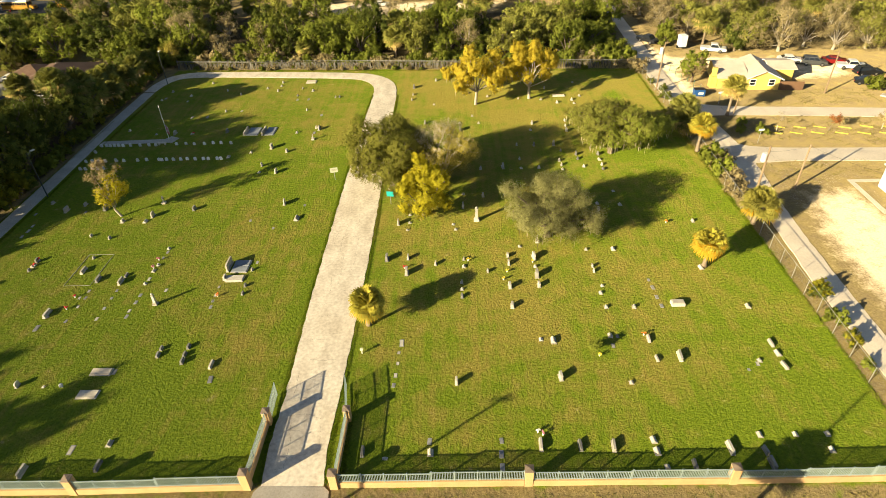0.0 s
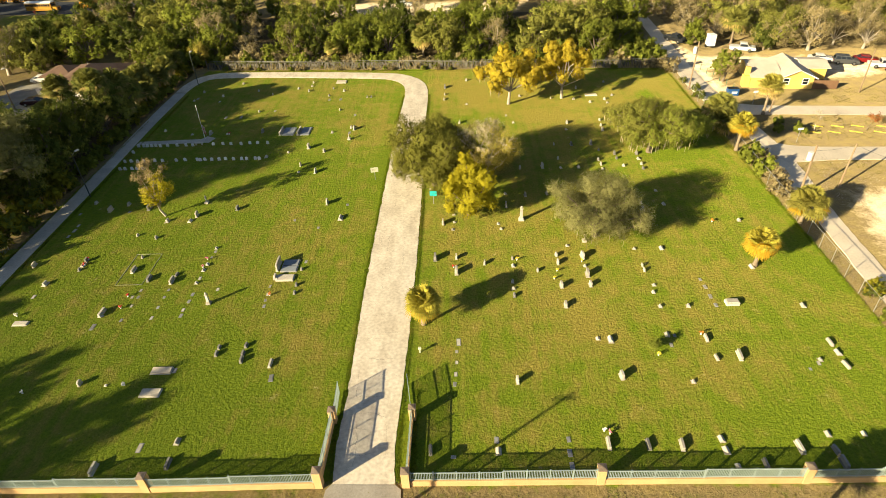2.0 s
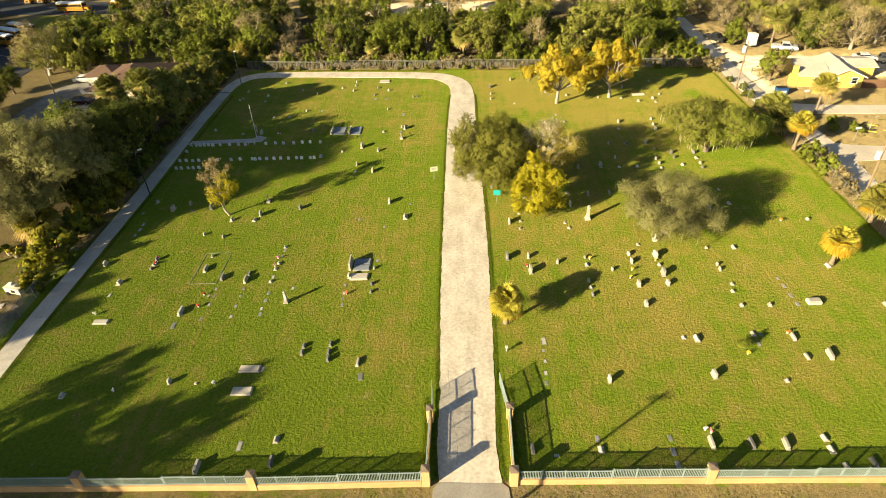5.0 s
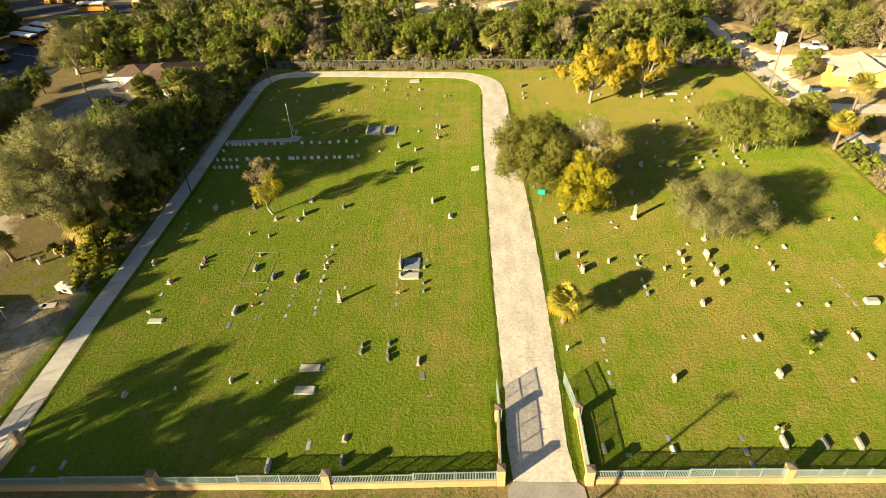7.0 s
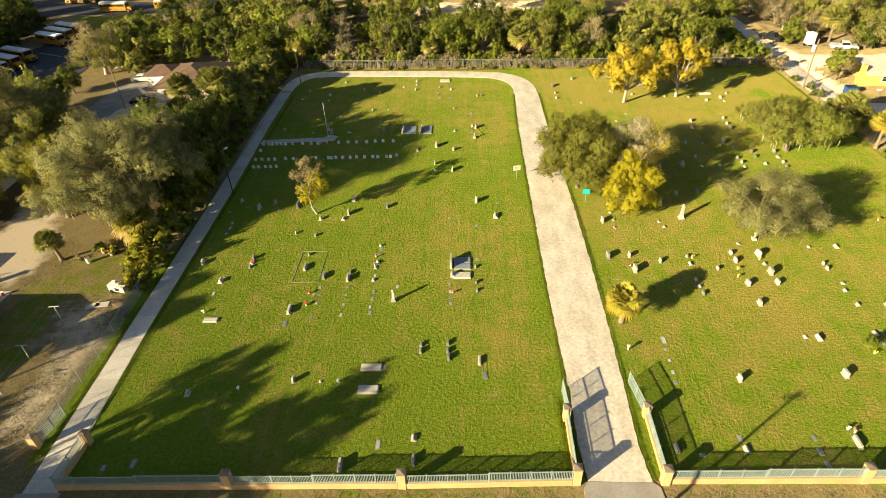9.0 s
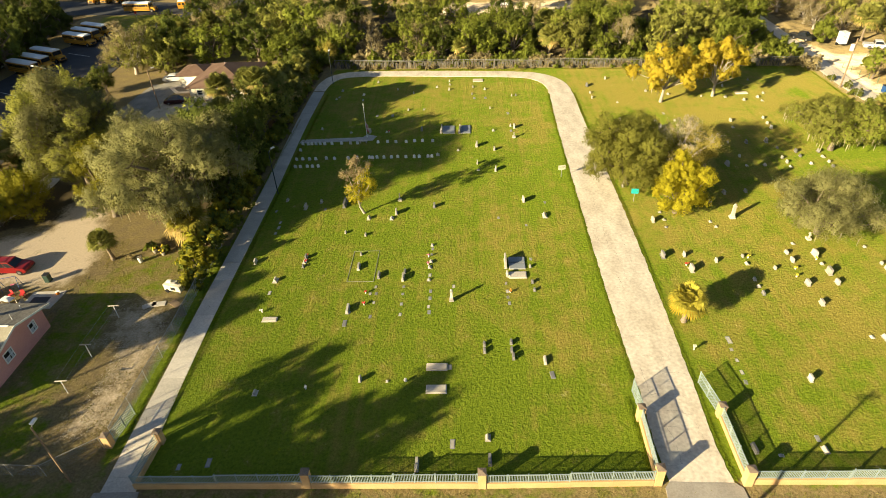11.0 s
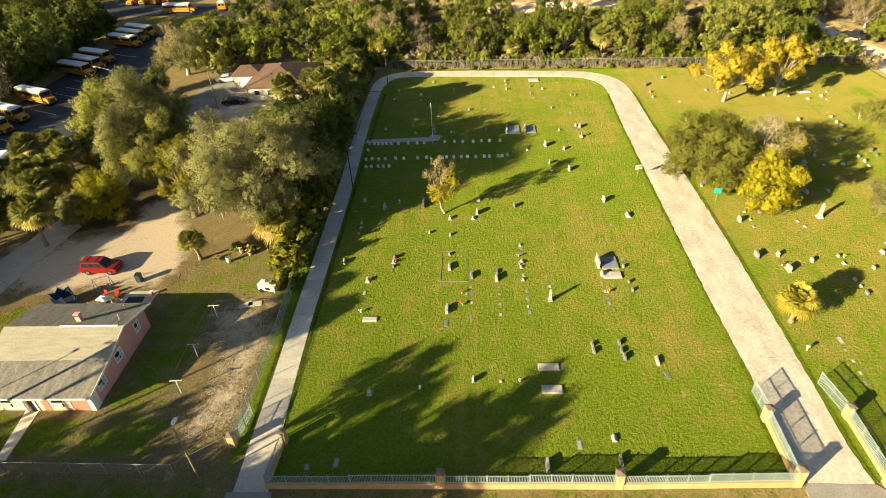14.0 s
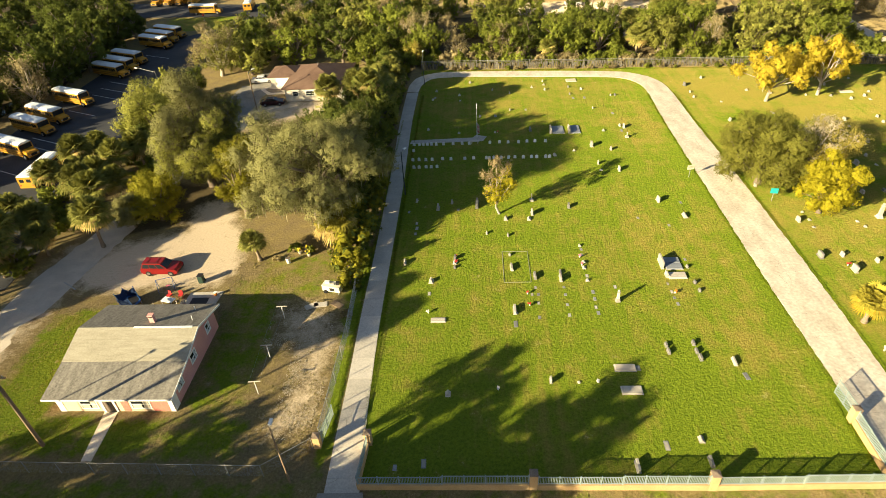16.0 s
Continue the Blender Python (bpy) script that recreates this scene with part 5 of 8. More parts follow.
for x, y, s, k in ((38.0, 48.5, 1.0, Y_), (37.6, 41.5, 0.8, Y_), (37.4, 38.5, 0.6, G_), (38.4, 72.5, 1.3, T_), (37.6, 75, 1.5, G_), (38.6, 77.5, 1.2, T_), (37.4, 69.5, 1.2, T_), (39.0, 79.5, 1.0, T_), (37.3, 79.0, 1.6, G_),
                   (36.9, 88, 0.95, G_), (38.2, 91.5, 0.88, G_), (37.4, 95, 1.02, G_), (38.3, 98.5, 0.95, G_), (38.0, 103, 0.88, G_), (38.6, 107, 0.75, G_), (37.7, 111, 0.68, G_), (36.5, 118, 1.8, T_), (34, 120.4, 1.2, T_),
                   (45.5, 88.5, 0.8, G_), (48.5, 88.0, 0.95, G_), (46.8, 91.5, 0.75, G_), (76, 105, 1.6, G_),
                   (-63.6, 55, 1.9, Y_), (-63.9, 58, 2.1, Y_), (-63.2, 52, 1.3, Y_), (-63.9, 62, 2.2, Y_), (-63.6, 66, 2.0, Y_), (-63.3, 70, 1.9, Y_), (-63.2, 74, 1.9, Y_), (-62.9, 47, 0.5, T_),
                   (-71.5, 59.5, 0.7, G_), (-69.5, 59.0, 0.6, G_), (-73.5, 57.5, 0.4, T_)):
    copy_thing(k, pose(x, y, 0, 0, 0, rng.uniform(0, 360)) @ Matrix.Scale(s, 4))
for i in range(21):
    copy_thing(rng.choice((G_, Y_, G_)), pose(-63.5 + rng.uniform(-0.5, 0.25), 77 + i * 2.3 + rng.uniform(-0.6, 0.6), 0, 0, 0, rng.uniform(0, 360)) @ Matrix.Scale(rng.uniform(0.8, 1.35), 4))
for i in range(60):
    x = -59 + i * 1.6 + rng.uniform(-0.8, 0.8)
    copy_thing(rng.choice((G_, G_, T_)), pose(x, 128.6 - (x + 60) * 0.072 + rng.uniform(0, 2.0), 0, 0, 0, rng.uniform(0, 360)) @ Matrix.Scale(rng.uniform(1.0, 1.9), 4))
for i in range(44):
    x = -59 + i * 2.15 + rng.uniform(-0.8, 0.8)
    copy_thing(rng.choice((G_, G_, T_)), pose(x, 127.2 - (x + 60) * 0.072 + rng.uniform(-0.2, 0.9), 0, 0, 0, rng.uniform(0, 360)) @ Matrix.Scale(rng.uniform(0.5, 1.1), 4))

for i in range(34):
    x = rng.uniform(-57, 33)
    copy_thing(rng.choice((T_, T_, G_)), pose(x, 126.1 - (x + 60) * 0.072 + rng.uniform(-0.3, 0.2), 0, 0, 0, rng.uniform(0, 360)) @ Matrix.Scale(rng.uniform(0.25, 0.6), 4))

# tall trees south-west of the wall, whose shade falls on the lawn
STREET = lobed_tree("oak_tree", 51, 16.2, 8.0, LIVE_OAK, "tall open-crowned oak across the street from the cemetery", base=7.0, lobes=13, leaves=3600, size=0.32, clump=0.6, per=14, fill=0.0, round_=0.33, relief=0.4, group="street oaks", m=pose(-70.3, 9.0, 0))
for x, y, s, a in ((-75, 9.4, 0.95, 100), (-99, 11.5, 0.8, 300), (-108, 10, 0.8, 20), (-92, 13.5, 0.55, 150), (-116, 9, 0.8, 250), (-124, 11, 0.7, 60), (-71.5, 16.4, 0.5, 200), (-76.5, 14.0, 0.5, 20), (-77.9, 12.1, 0.86, 310), (-82.0, 12.6, 0.52, 75), (-88.0, 10.4, 0.55, 130), (-78.2, 17.3, 0.46, 33)):
    copy_thing(STREET, pose(x, y, 0, 0, 0, a) @ Matrix.Scale(s, 4))
for x, y, s, a in ((-118, 39, 0.75, 40), (-124, 45, 0.8, 170), (-121, 33, 0.7, 280)):
    copy_thing(STREET, pose(x, y, 0, 0, 0, a) @ Matrix.Scale(s, 4))
for i in range(15):
    x = -121 + 4.0 * i
    hedge = copy_thing(C_, pose(x, 14.6 + 0.5 * math.sin(i * 2.3), 0, 0, 0, i * 67) @ Matrix.Diagonal((0.8, 0.8, (0.8 if x < -96 else 1.0) + 0.08 * math.sin(i * 1.7), 1)))
    tagged(hedge, "low dense olive-green oak across the street", "tree", "low street oaks")
lobed_tree("pine_tree", 52, 16.2, 6.4, LIVE_OAK, "tall pine with a small high crown across the street", base=12.6, lobes=10, leaves=1500, size=0.3, clump=0.5, per=12, fill=0.0, round_=0.36, relief=0.4, trunk_r=0.2, group="street pines", m=pose(-83.5, 13.6, 0))

for i, (x, y, h) in enumerate(((-98.9, 20.0, 16.8), (-96.6, 24.0, 16.6), (-94.2, 20.2, 16.4), (-101.5, 17.5, 16.9))):
    palm(70 + i, h + 0.4, 2.5, "very tall cabbage palm across the street", 0.15, 44, m=pose(x, y, 0), group="tall street palms", trunk_r=0.13)

# ---------------------------------------------------------------- graves
T_WEST_1 = [(-41.7, 37.6, 0.38), (-24.0, 50.5, 0.38), (-24.1, 51.9, 0.38), (-24.1, 54.8, 0.38), (-51.2, 55.5, 0.38), (-57.3, 56.5, 0.69), (-51.2, 57.3, 0.52), (-44.5, 57.8, 0.38), (-44.5, 62.0, 0.45), (-47.2, 62.6, 0.41), (-41.0, 67.1, 0.76), (-35.9, 68.6, 0.63), (-53.8, 68.9, 0.98), (-23.7, 69.6, 0.78), (-51.9, 70.4, 0.55), (-56.9, 71.0, 0.5), (-27.1, 78.7, 0.8), (-29.8, 80.9, 0.49), (-27.0, 85.5, 0.51), (-29.8, 87.0, 0.75), (-48.0, 93.3, 0.86), (-39.1, 93.6, 0.73), (-23.3, 93.7, 0.73), (-23.9, 94.3, 0.49), (-27.1, 102.2, 0.45), (-42.1, 102.5, 0.46), (-22.0, 108.1, 0.41), (-22.8, 108.1, 0.41), (-30.3, 109.3, 0.38), (-41.7, 110.8, 0.38)]
T_WEST_2 = [(-34.8, 112.1, 0.49), (-45.0, 112.9, 0.38), (-30.1, 113.1, 0.38), (-34.8, 116.7, 0.44)]
T_EAST_1 = [(-0.3, 37.3, 0.58), (9.3, 37.7, 0.64), (5.7, 47.7, 0.63), (0.4, 49.4, 0.46), (5.7, 50.9, 0.62), (8.9, 51.0, 0.58), (0.4, 51.8, 0.38), (8.9, 52.8, 0.79), (15.4, 53.4, 0.44), (-5.9, 53.7, 0.81), (3.4, 53.7, 0.44), (15.4, 54.3, 0.38), (5.9, 55.1, 0.65), (-2.6, 55.3, 0.53), (0.7, 56.1, 0.38), (8.9, 56.2, 0.83), (-8.4, 56.4, 0.83), (-5.9, 56.5, 0.79), (5.9, 56.6, 0.54), (-7.6, 64.0, 0.73), (18.4, 65.9, 0.74), (0.8, 67.8, 0.71), (3.6, 70.5, 0.63), (6.6, 70.8, 0.53), (-9.5, 73.0, 0.45), (21.4, 77.3, 0.41), (3.6, 78.4, 0.52), (6.9, 78.6, 0.89), (21.5, 78.7, 0.38), (15.6, 78.9, 0.52)]
T_EAST_2 = [(15.5, 80.3, 0.38), (18.3, 80.7, 0.43), (9.6, 81.1, 0.43), (21.6, 82.1, 0.54), (18.3, 82.2, 0.49), (16.2, 83.6, 0.38), (12.3, 85.7, 0.56), (15.4, 85.8, 0.73), (9.6, 85.9, 0.39), (18.2, 90.7, 0.53), (0.7, 91.9, 0.77), (18.3, 92.5, 0.47), (12.9, 94.0, 0.66), (18.5, 94.7, 0.48), (-5.3, 95.1, 0.61), (11.6, 105.0, 0.39), (-8.1, 105.8, 0.46), (-8.0, 108.3, 0.47), (17.0, 109.7, 0.54), (-8.0, 112.0, 0.77), (-3.8, 115.5, 0.5)]
S_WEST_1 = [(-51.4, 36.1, 0.34), (-39.1, 37.4, 0.23), (-44.3, 47.2, 0.23), (-35.9, 52.6, 0.29), (-53.9, 52.9, 0.59), (-26.6, 53.2, 0.49), (-35.8, 56.1, 0.3), (-51.2, 56.4, 0.47), (-35.8, 59.4, 0.32), (-41.5, 65.8, 0.52), (-44.6, 65.9, 0.52), (-29.7, 78.8, 0.33), (-36.0, 84.1, 0.56), (-32.8, 85.5, 0.28), (-26.9, 92.6, 0.38), (-45.1, 93.1, 0.31), (-51.3, 93.3, 0.31), (-56.7, 95.1, 0.39), (-56.6, 108.8, 0.35), (-51.5, 110.7, 0.45), (-27.8, 111.7, 0.36), (-56.1, 113.2, 0.46), (-37.2, 113.7, 0.36), (-34.7, 114.8, 0.37), (-49.4, 117.4, 0.47)]
S_EAST_1 = [(16.3, 28.4, 0.28), (-6.2, 29.4, 0.19), (27.6, 31.3, 0.33), (30.2, 31.3, 0.33), (15.6, 37.0, 0.33), (28.1, 39.5, 0.31), (15.5, 47.3, 0.35), (18.4, 47.3, 0.35), (15.4, 49.6, 0.32), (0.4, 50.6, 0.28), (15.8, 50.8, 0.28), (27.5, 53.7, 0.53), (8.9, 54.4, 0.34), (0.7, 54.7, 0.39), (15.3, 57.6, 0.3), (18.5, 57.6, 0.41), (7.5, 58.5, 0.31), (-0.2, 62.4, 0.27), (-6.3, 62.5, 0.27), (29.7, 63.2, 0.38), (-0.5, 63.6, 0.28), (-6.1, 64.2, 0.28), (-6.2, 66.0, 0.23), (21.6, 67.5, 0.4), (18.7, 67.9, 0.4), (21.5, 71.0, 0.3), (0.9, 71.1, 0.3), (15.6, 77.6, 0.32), (12.2, 78.2, 0.46), (9.6, 78.2, 0.33)]
S_EAST_2 = [(18.8, 78.3, 0.39), (21.5, 80.4, 0.46), (12.4, 91.4, 0.37), (3.9, 94.6, 0.31), (0.7, 94.8, 0.31), (21.4, 102.2, 0.41), (18.4, 102.7, 0.49), (-3.9, 103.3, 0.33), (21.2, 103.8, 0.5), (15.7, 104.4, 0.42), (22.9, 105.6, 0.42), (6.0, 106.5, 0.42), (2.4, 108.4, 0.43), (22.8, 112.5, 0.35)]
F_WEST_1 = [(-55.6, 28.3, 0.51), (-53.2, 28.7, 0.88), (-32.8, 30.5, 1.01), (-23.5, 38.1, 0.86), (-33.2, 39.2, 0.62), (-44.5, 45.5, 1.6), (-41.9, 46.5, 0.5), (-38.7, 46.8, 0.5), (-35.6, 47.1, 0.59), (-35.7, 48.0, 0.52), (-26.9, 48.4, 0.52), (-38.7, 48.5, 0.44), (-41.8, 48.8, 0.44), (-35.6, 49.4, 0.54), (-27.0, 49.4, 0.44), (-38.7, 50.2, 0.36), (-42.4, 50.3, 0.46), (-41.7, 50.3, 0.46), (-27.0, 50.4, 0.54), (-35.6, 50.6, 0.55), (-54.0, 50.7, 1.21), (-33.0, 51.4, 0.56), (-41.9, 51.5, 0.47), (-38.7, 51.5, 0.38), (-27.1, 51.8, 0.47), (-35.8, 53.5, 0.59), (-23.9, 56.3, 0.52), (-35.8, 57.6, 0.54), (-35.7, 58.7, 0.55), (-56.5, 62.8, 0.6)]
F_WEST_2 = [(-23.8, 63.6, 0.48), (-56.4, 64.1, 0.74), (-56.5, 65.3, 0.63), (-27.3, 65.5, 0.5), (-57.8, 68.2, 0.53), (-51.0, 68.5, 0.54), (-20.8, 69.1, 0.54), (-23.9, 92.4, 0.79), (-24.0, 99.8, 0.88), (-47.6, 100.2, 1.33), (-44.8, 100.2, 1.11), (-39.2, 102.5, 0.91), (-29.9, 107.4, 1.22), (-27.8, 107.4, 0.98), (-51.3, 108.0, 0.74), (-56.2, 109.8, 0.75)]
F_EAST_1 = [(3.3, 28.5, 0.68), (3.3, 29.7, 0.71), (-2.6, 31.0, 0.63), (3.4, 31.0, 0.53), (-6.1, 37.1, 0.51), (-6.0, 38.3, 0.53), (26.7, 38.4, 0.33), (27.8, 39.1, 0.53), (-5.9, 39.8, 0.41), (-5.9, 41.2, 0.36), (15.0, 41.7, 0.58), (-5.7, 42.5, 1.33), (15.7, 43.0, 0.45), (21.3, 47.4, 0.58), (21.2, 48.8, 0.6), (21.2, 50.4, 0.63), (21.1, 51.7, 0.46), (2.9, 97.8, 0.85)]
B_WEST_1 = [(-29.8, 31.1, 0.5), (-35.9, 55.0, 0.46), (-21.2, 65.7, 1.0)]
B_EAST_1 = [(15.9, 29.8, 0.62), (29.8, 29.8, 0.5), (-2.5, 29.9, 0.47), (15.9, 30.9, 0.56), (24.7, 31.3, 0.48), (30.2, 40.4, 0.64), (9.3, 42.5, 0.73), (8.1, 42.7, 0.36), (15.0, 43.1, 0.52), (30.1, 47.1, 0.56)]
W_WEST_1 = [(-35.7, 28.4, 1.18), (-29.7, 28.9, 0.93), (-24.0, 39.9, 0.94), (-27.0, 40.4, 0.52), (-29.8, 41.3, 0.48), (-27.1, 41.3, 0.48), (-29.8, 42.2, 0.39), (-27.1, 42.4, 0.44), (-44.5, 47.6, 1.21), (-38.9, 53.0, 0.6), (-41.8, 53.5, 1.02), (-38.8, 54.2, 0.67), (-44.4, 55.2, 1.11), (-27.3, 55.7, 1.23), (-48.4, 69.6, 1.7), (-32.6, 92.7, 1.57), (-35.7, 92.9, 1.57)]
W_EAST_1 = [(18.5, 28.5, 0.86), (24.5, 28.5, 0.57), (24.5, 29.7, 0.59), (-8.1, 30.0, 0.87), (21.8, 30.0, 1.15), (12.5, 30.3, 0.98), (9.8, 30.4, 0.94), (6.6, 30.5, 1.1), (30.1, 38.8, 0.9), (18.7, 39.9, 0.69), (20.9, 40.1, 1.11), (30.1, 41.7, 0.9), (18.6, 42.5, 0.87)]


def arch(w, h, kind):
    """Outline of a tablet: (across, up)."""
    if kind == "round":
        return [(-w / 2, 0), (w / 2, 0), (w / 2, h * 0.72)] + [(w / 2 * math.cos(a), h * 0.72 + h * 0.28 * math.sin(a)) for a in np.linspace(0.25, math.pi - 0.25, 9)] + [(-w / 2, h * 0.72)]
    if kind == "gothic":
        return [(-w / 2, 0), (w / 2, 0), (w / 2, h * 0.7), (w * 0.36, h * 0.84), (w * 0.16, h * 0.95), (0, h), (-w * 0.16, h * 0.95), (-w * 0.36, h * 0.84), (-w / 2, h * 0.7)]
    return [(-w / 2, 0), (w / 2, 0), (w / 2, h * 0.93), (w * 0.3, h * 0.98), (0, h), (-w * 0.3, h * 0.98), (-w / 2, h * 0.93)]


def stone(label, material, w, h, thick, kind, base=0.16, category="gravestone", group="gravestones"):
    """An upright stone on a base, broad along y."""
    t = thing("gravestone", pose(0, 0, -50), label, category, group)
    part("base", boxes((0, 0, -0.06, thick + 0.12, w + 0.08, base + 0.06)), material, t)
    bm = bmesh.new()
    prism(bm, [(p[0], p[1] + base) for p in arch(w, h - base, kind)], "x", -thick / 2, thick / 2)
    bmesh.ops.bevel(bm, geom=bm.edges[:], offset=0.012, segments=1, affect="EDGES")
    part("tablet", bm, material, t)
    return t


def lay(protos, rows, ref, seed, sink=0.0, tilt=1.5, tall=1.0, deep=1.0):
    """Copies of the prototypes at (x, y, width) rows, each leaning and turned a little."""
    r = random.Random(seed)
    for x, y, w in rows:
        s = min(1.06 * w / ref, 1.6)
        copy_thing(r.choice(protos), pose(x, y, -sink, r.gauss(0, tilt), r.gauss(0, tilt), r.gauss(0, 3)) @ Matrix.Diagonal((deep * max(0.75, s) ** 0.5, s, tall * s * r.uniform(0.85, 1.15), 1)))


def hide(protos, rows):
    """The prototypes themselves take the first places."""
    for p, (x, y, w) in zip(protos, rows):
        p.matrix_basis = pose(x, y, 0) @ Matrix.Diagonal((1, 1, 0.76, 1))


T_PROTO = [stone("grey granite upright gravestone with a rounded top", GRANITE, 0.6, 0.76, 0.17, "round", 0.08), stone("weathered white marble gravestone with a rounded top", MARBLE, 0.6, 0.8, 0.13, "round", 0.06),
           stone("grey granite gravestone with a squared top", GRANITE, 0.6, 0.82, 0.2, "flat", 0.12), stone("pale marble gravestone with a shouldered top", MARBLE, 0.6, 0.72, 0.18, "flat", 0.07),
           stone("dark granite upright gravestone", DARK_GRANITE, 0.6, 0.72, 0.18, "flat", 0.1)]
rows = T_WEST_1 + T_WEST_2 + T_EAST_1 + T_EAST_2
hide(T_PROTO, rows[::17])
taken = rows[::17][:5]
lay(T_PROTO, [q for q in rows if q not in taken], 0.55, 5, tall=0.76, deep=1.15)
W_PROTO = [stone("wide grey granite family gravestone on a base", GRANITE, 1.1, 0.72, 0.22, "flat", 0.2), stone("wide pale marble gravestone on a base", MARBLE, 1.1, 0.66, 0.2, "flat", 0.18),
           stone("wide dark granite double gravestone", DARK_GRANITE, 1.1, 0.74, 0.22, "flat", 0.2)]
rows = W_WEST_1 + W_EAST_1
hide(W_PROTO, rows[::9])
lay(W_PROTO, [q for q in rows if q not in rows[::9][:3] and q[2] >= 0.62 and q[:2] != (-27.3, 55.7)], 1.1, 6, tall=0.72)
lay(W_PROTO[2:], [q for q in rows if q not in rows[::9][:3] and q[2] < 0.62], 0.85, 16, tall=1.0)


def low_stone(label, material, slant):
    t = thing("gravestone", pose(0, 0, -50), label, "gravestone", "gravestones")
    bm = bmesh.new()
    if slant:
        prism(bm, [(-0.2, -0.05), (0.18, -0.05), (0.18, 0.1), (0.02, 0.32), (-0.08, 0.32), (-0.2, 0.12)], "y", -0.3, 0.3)
    else:
        prism(bm, [(-0.14, -0.05), (0.14, -0.05), (0.13, 0.4), (0.06, 0.47), (-0.06, 0.47), (-0.13, 0.4)], "y", -0.24, 0.24)
    bmesh.ops.bevel(bm, geom=bm.edges[:], offset=0.015, segments=1, affect="EDGES")
    part("tablet", bm, material, t)
    part("base", boxes((0, 0, -0.08, 0.5, 0.72, 0.12, 0, 0.01)), material, t)
    return t


S_PROTO = [low_stone("small pale marble footstone", MARBLE, False), low_stone("small grey granite headstone", GRANITE, False), low_stone("small weathered grey marker stone", GRANITE, True)]
rows = S_WEST_1 + S_EAST_1 + S_EAST_2
hide(S_PROTO, rows[::20])
lay(S_PROTO, [q for q in rows if q not in rows[::20][:3]], 0.5, 7)
B_PROTO = [low_stone("slanted grey granite gravestone", GRANITE, True), low_stone("slanted pale stone grave marker", MARBLE, True)]
rows = B_WEST_1 + B_EAST_1
hide(B_PROTO, rows[::5])
lay(B_PROTO, [q for q in rows if q not in rows[::5][:2]], 0.6, 8)


def flat_marker(label, material):
    t = thing("grave_marker", pose(0, 0, -50), label, "grave marker", "flat grave markers")
    part("border", boxes((0, 0, -0.05, 0.34, 0.60, 0.075, 0, 0.008)), BRONZE, t)
    part("plate", boxes((0, 0, 0.01, 0.24, 0.48, 0.03, 0, 0.006)), material, t)
    return t


F_PROTO = [flat_marker("flat dark bronze grave marker set in the lawn", BRONZE), flat_marker("flat grey granite grave marker in the lawn", GRANITE)]
rows = F_WEST_1 + F_WEST_2 + F_EAST_1
hide(F_PROTO, rows[::20])
lay(F_PROTO, [q for q in rows if q not in rows[::20][:2]], 0.62, 9, 0.0, 0.5)


def monument(x, y, h, label, k=1.0):
    """A pedestal with a tapered shaft, a cap and a round finial."""
    t = thing("monument", pose(x, y, 0), label, "monument")
    part("plinth", boxes((0, 0, -0.1, 0.62 * k, 0.62 * k, 0.26, 0, 0.02), (0, 0, 0.16, 0.46 * k, 0.46 * k, 0.24, 0, 0.02)), GRANITE, t)
    bm = bmesh.new()
    bmesh.ops.create_cone(bm, cap_ends=True, segments=4, radius1=0.24 * k, radius2=0.18 * k, depth=h - 0.8, matrix=Matrix.Translation((0, 0, 0.4 + (h - 0.8) / 2)) @ Matrix.Rotation(math.pi / 4, 4, "Z"))
    part("shaft", bm, GRANITE, t)
    part("cap", boxes((0, 0, h - 0.4, 0.36 * k, 0.36 * k, 0.1, 0, 0.02)), GRANITE, t)
    bm = bmesh.new()
    bmesh.ops.create_icosphere(bm, subdivisions=2, radius=0.16 * k, matrix=Matrix.Translation((0, 0, h - 0.16)))
    part("finial", bm, GRANITE, t, smooth=True)


monument(2.5, 64.4, 2.1, "tall pale stone monument with a round finial", 1.15)
monument(-33.2, 49.0, 1.6, "grey stone pedestal monument with a round finial", 0.85)


def cross(x, y, h, label):
    t = thing("cross_monument", pose(x, y, 0), label, "monument")
    part("plinth", boxes((0, 0, -0.1, 0.5, 0.6, 0.35, 0, 0.02)), MARBLE, t)
    part("cross", boxes((0, 0, 0.25, 0.12, 0.16, h - 0.25, 0, 0.01), (0, 0, h * 0.68, 0.117, 0.55, 0.15, 0, 0.01)), MARBLE, t)


for x, y, h in ((-40.8, 70.4, 1.2), (-23.6, 89.8, 0.9), (9.7, 59.4, 1.0)):
    cross(x, y, h, "white stone cross on a square plinth")


def ledger(x0, x1, y0, y1, material, label, z=0.15):
    t = thing("grave_ledger", pose((x0 + x1) / 2, (y0 + y1) / 2, 0), label, "grave slab", "grave slabs")
    part("kerb", boxes((0, 0, -0.1, x1 - x0 + 0.16, y1 - y0 + 0.16, z - 0.02, 0, 0.01)), CONCRETE_GREY, t)
    part("slab", boxes((0, 0, z - 0.12, x1 - x0, y1 - y0, 0.12, 0, 0.02)), material, t)
    return t


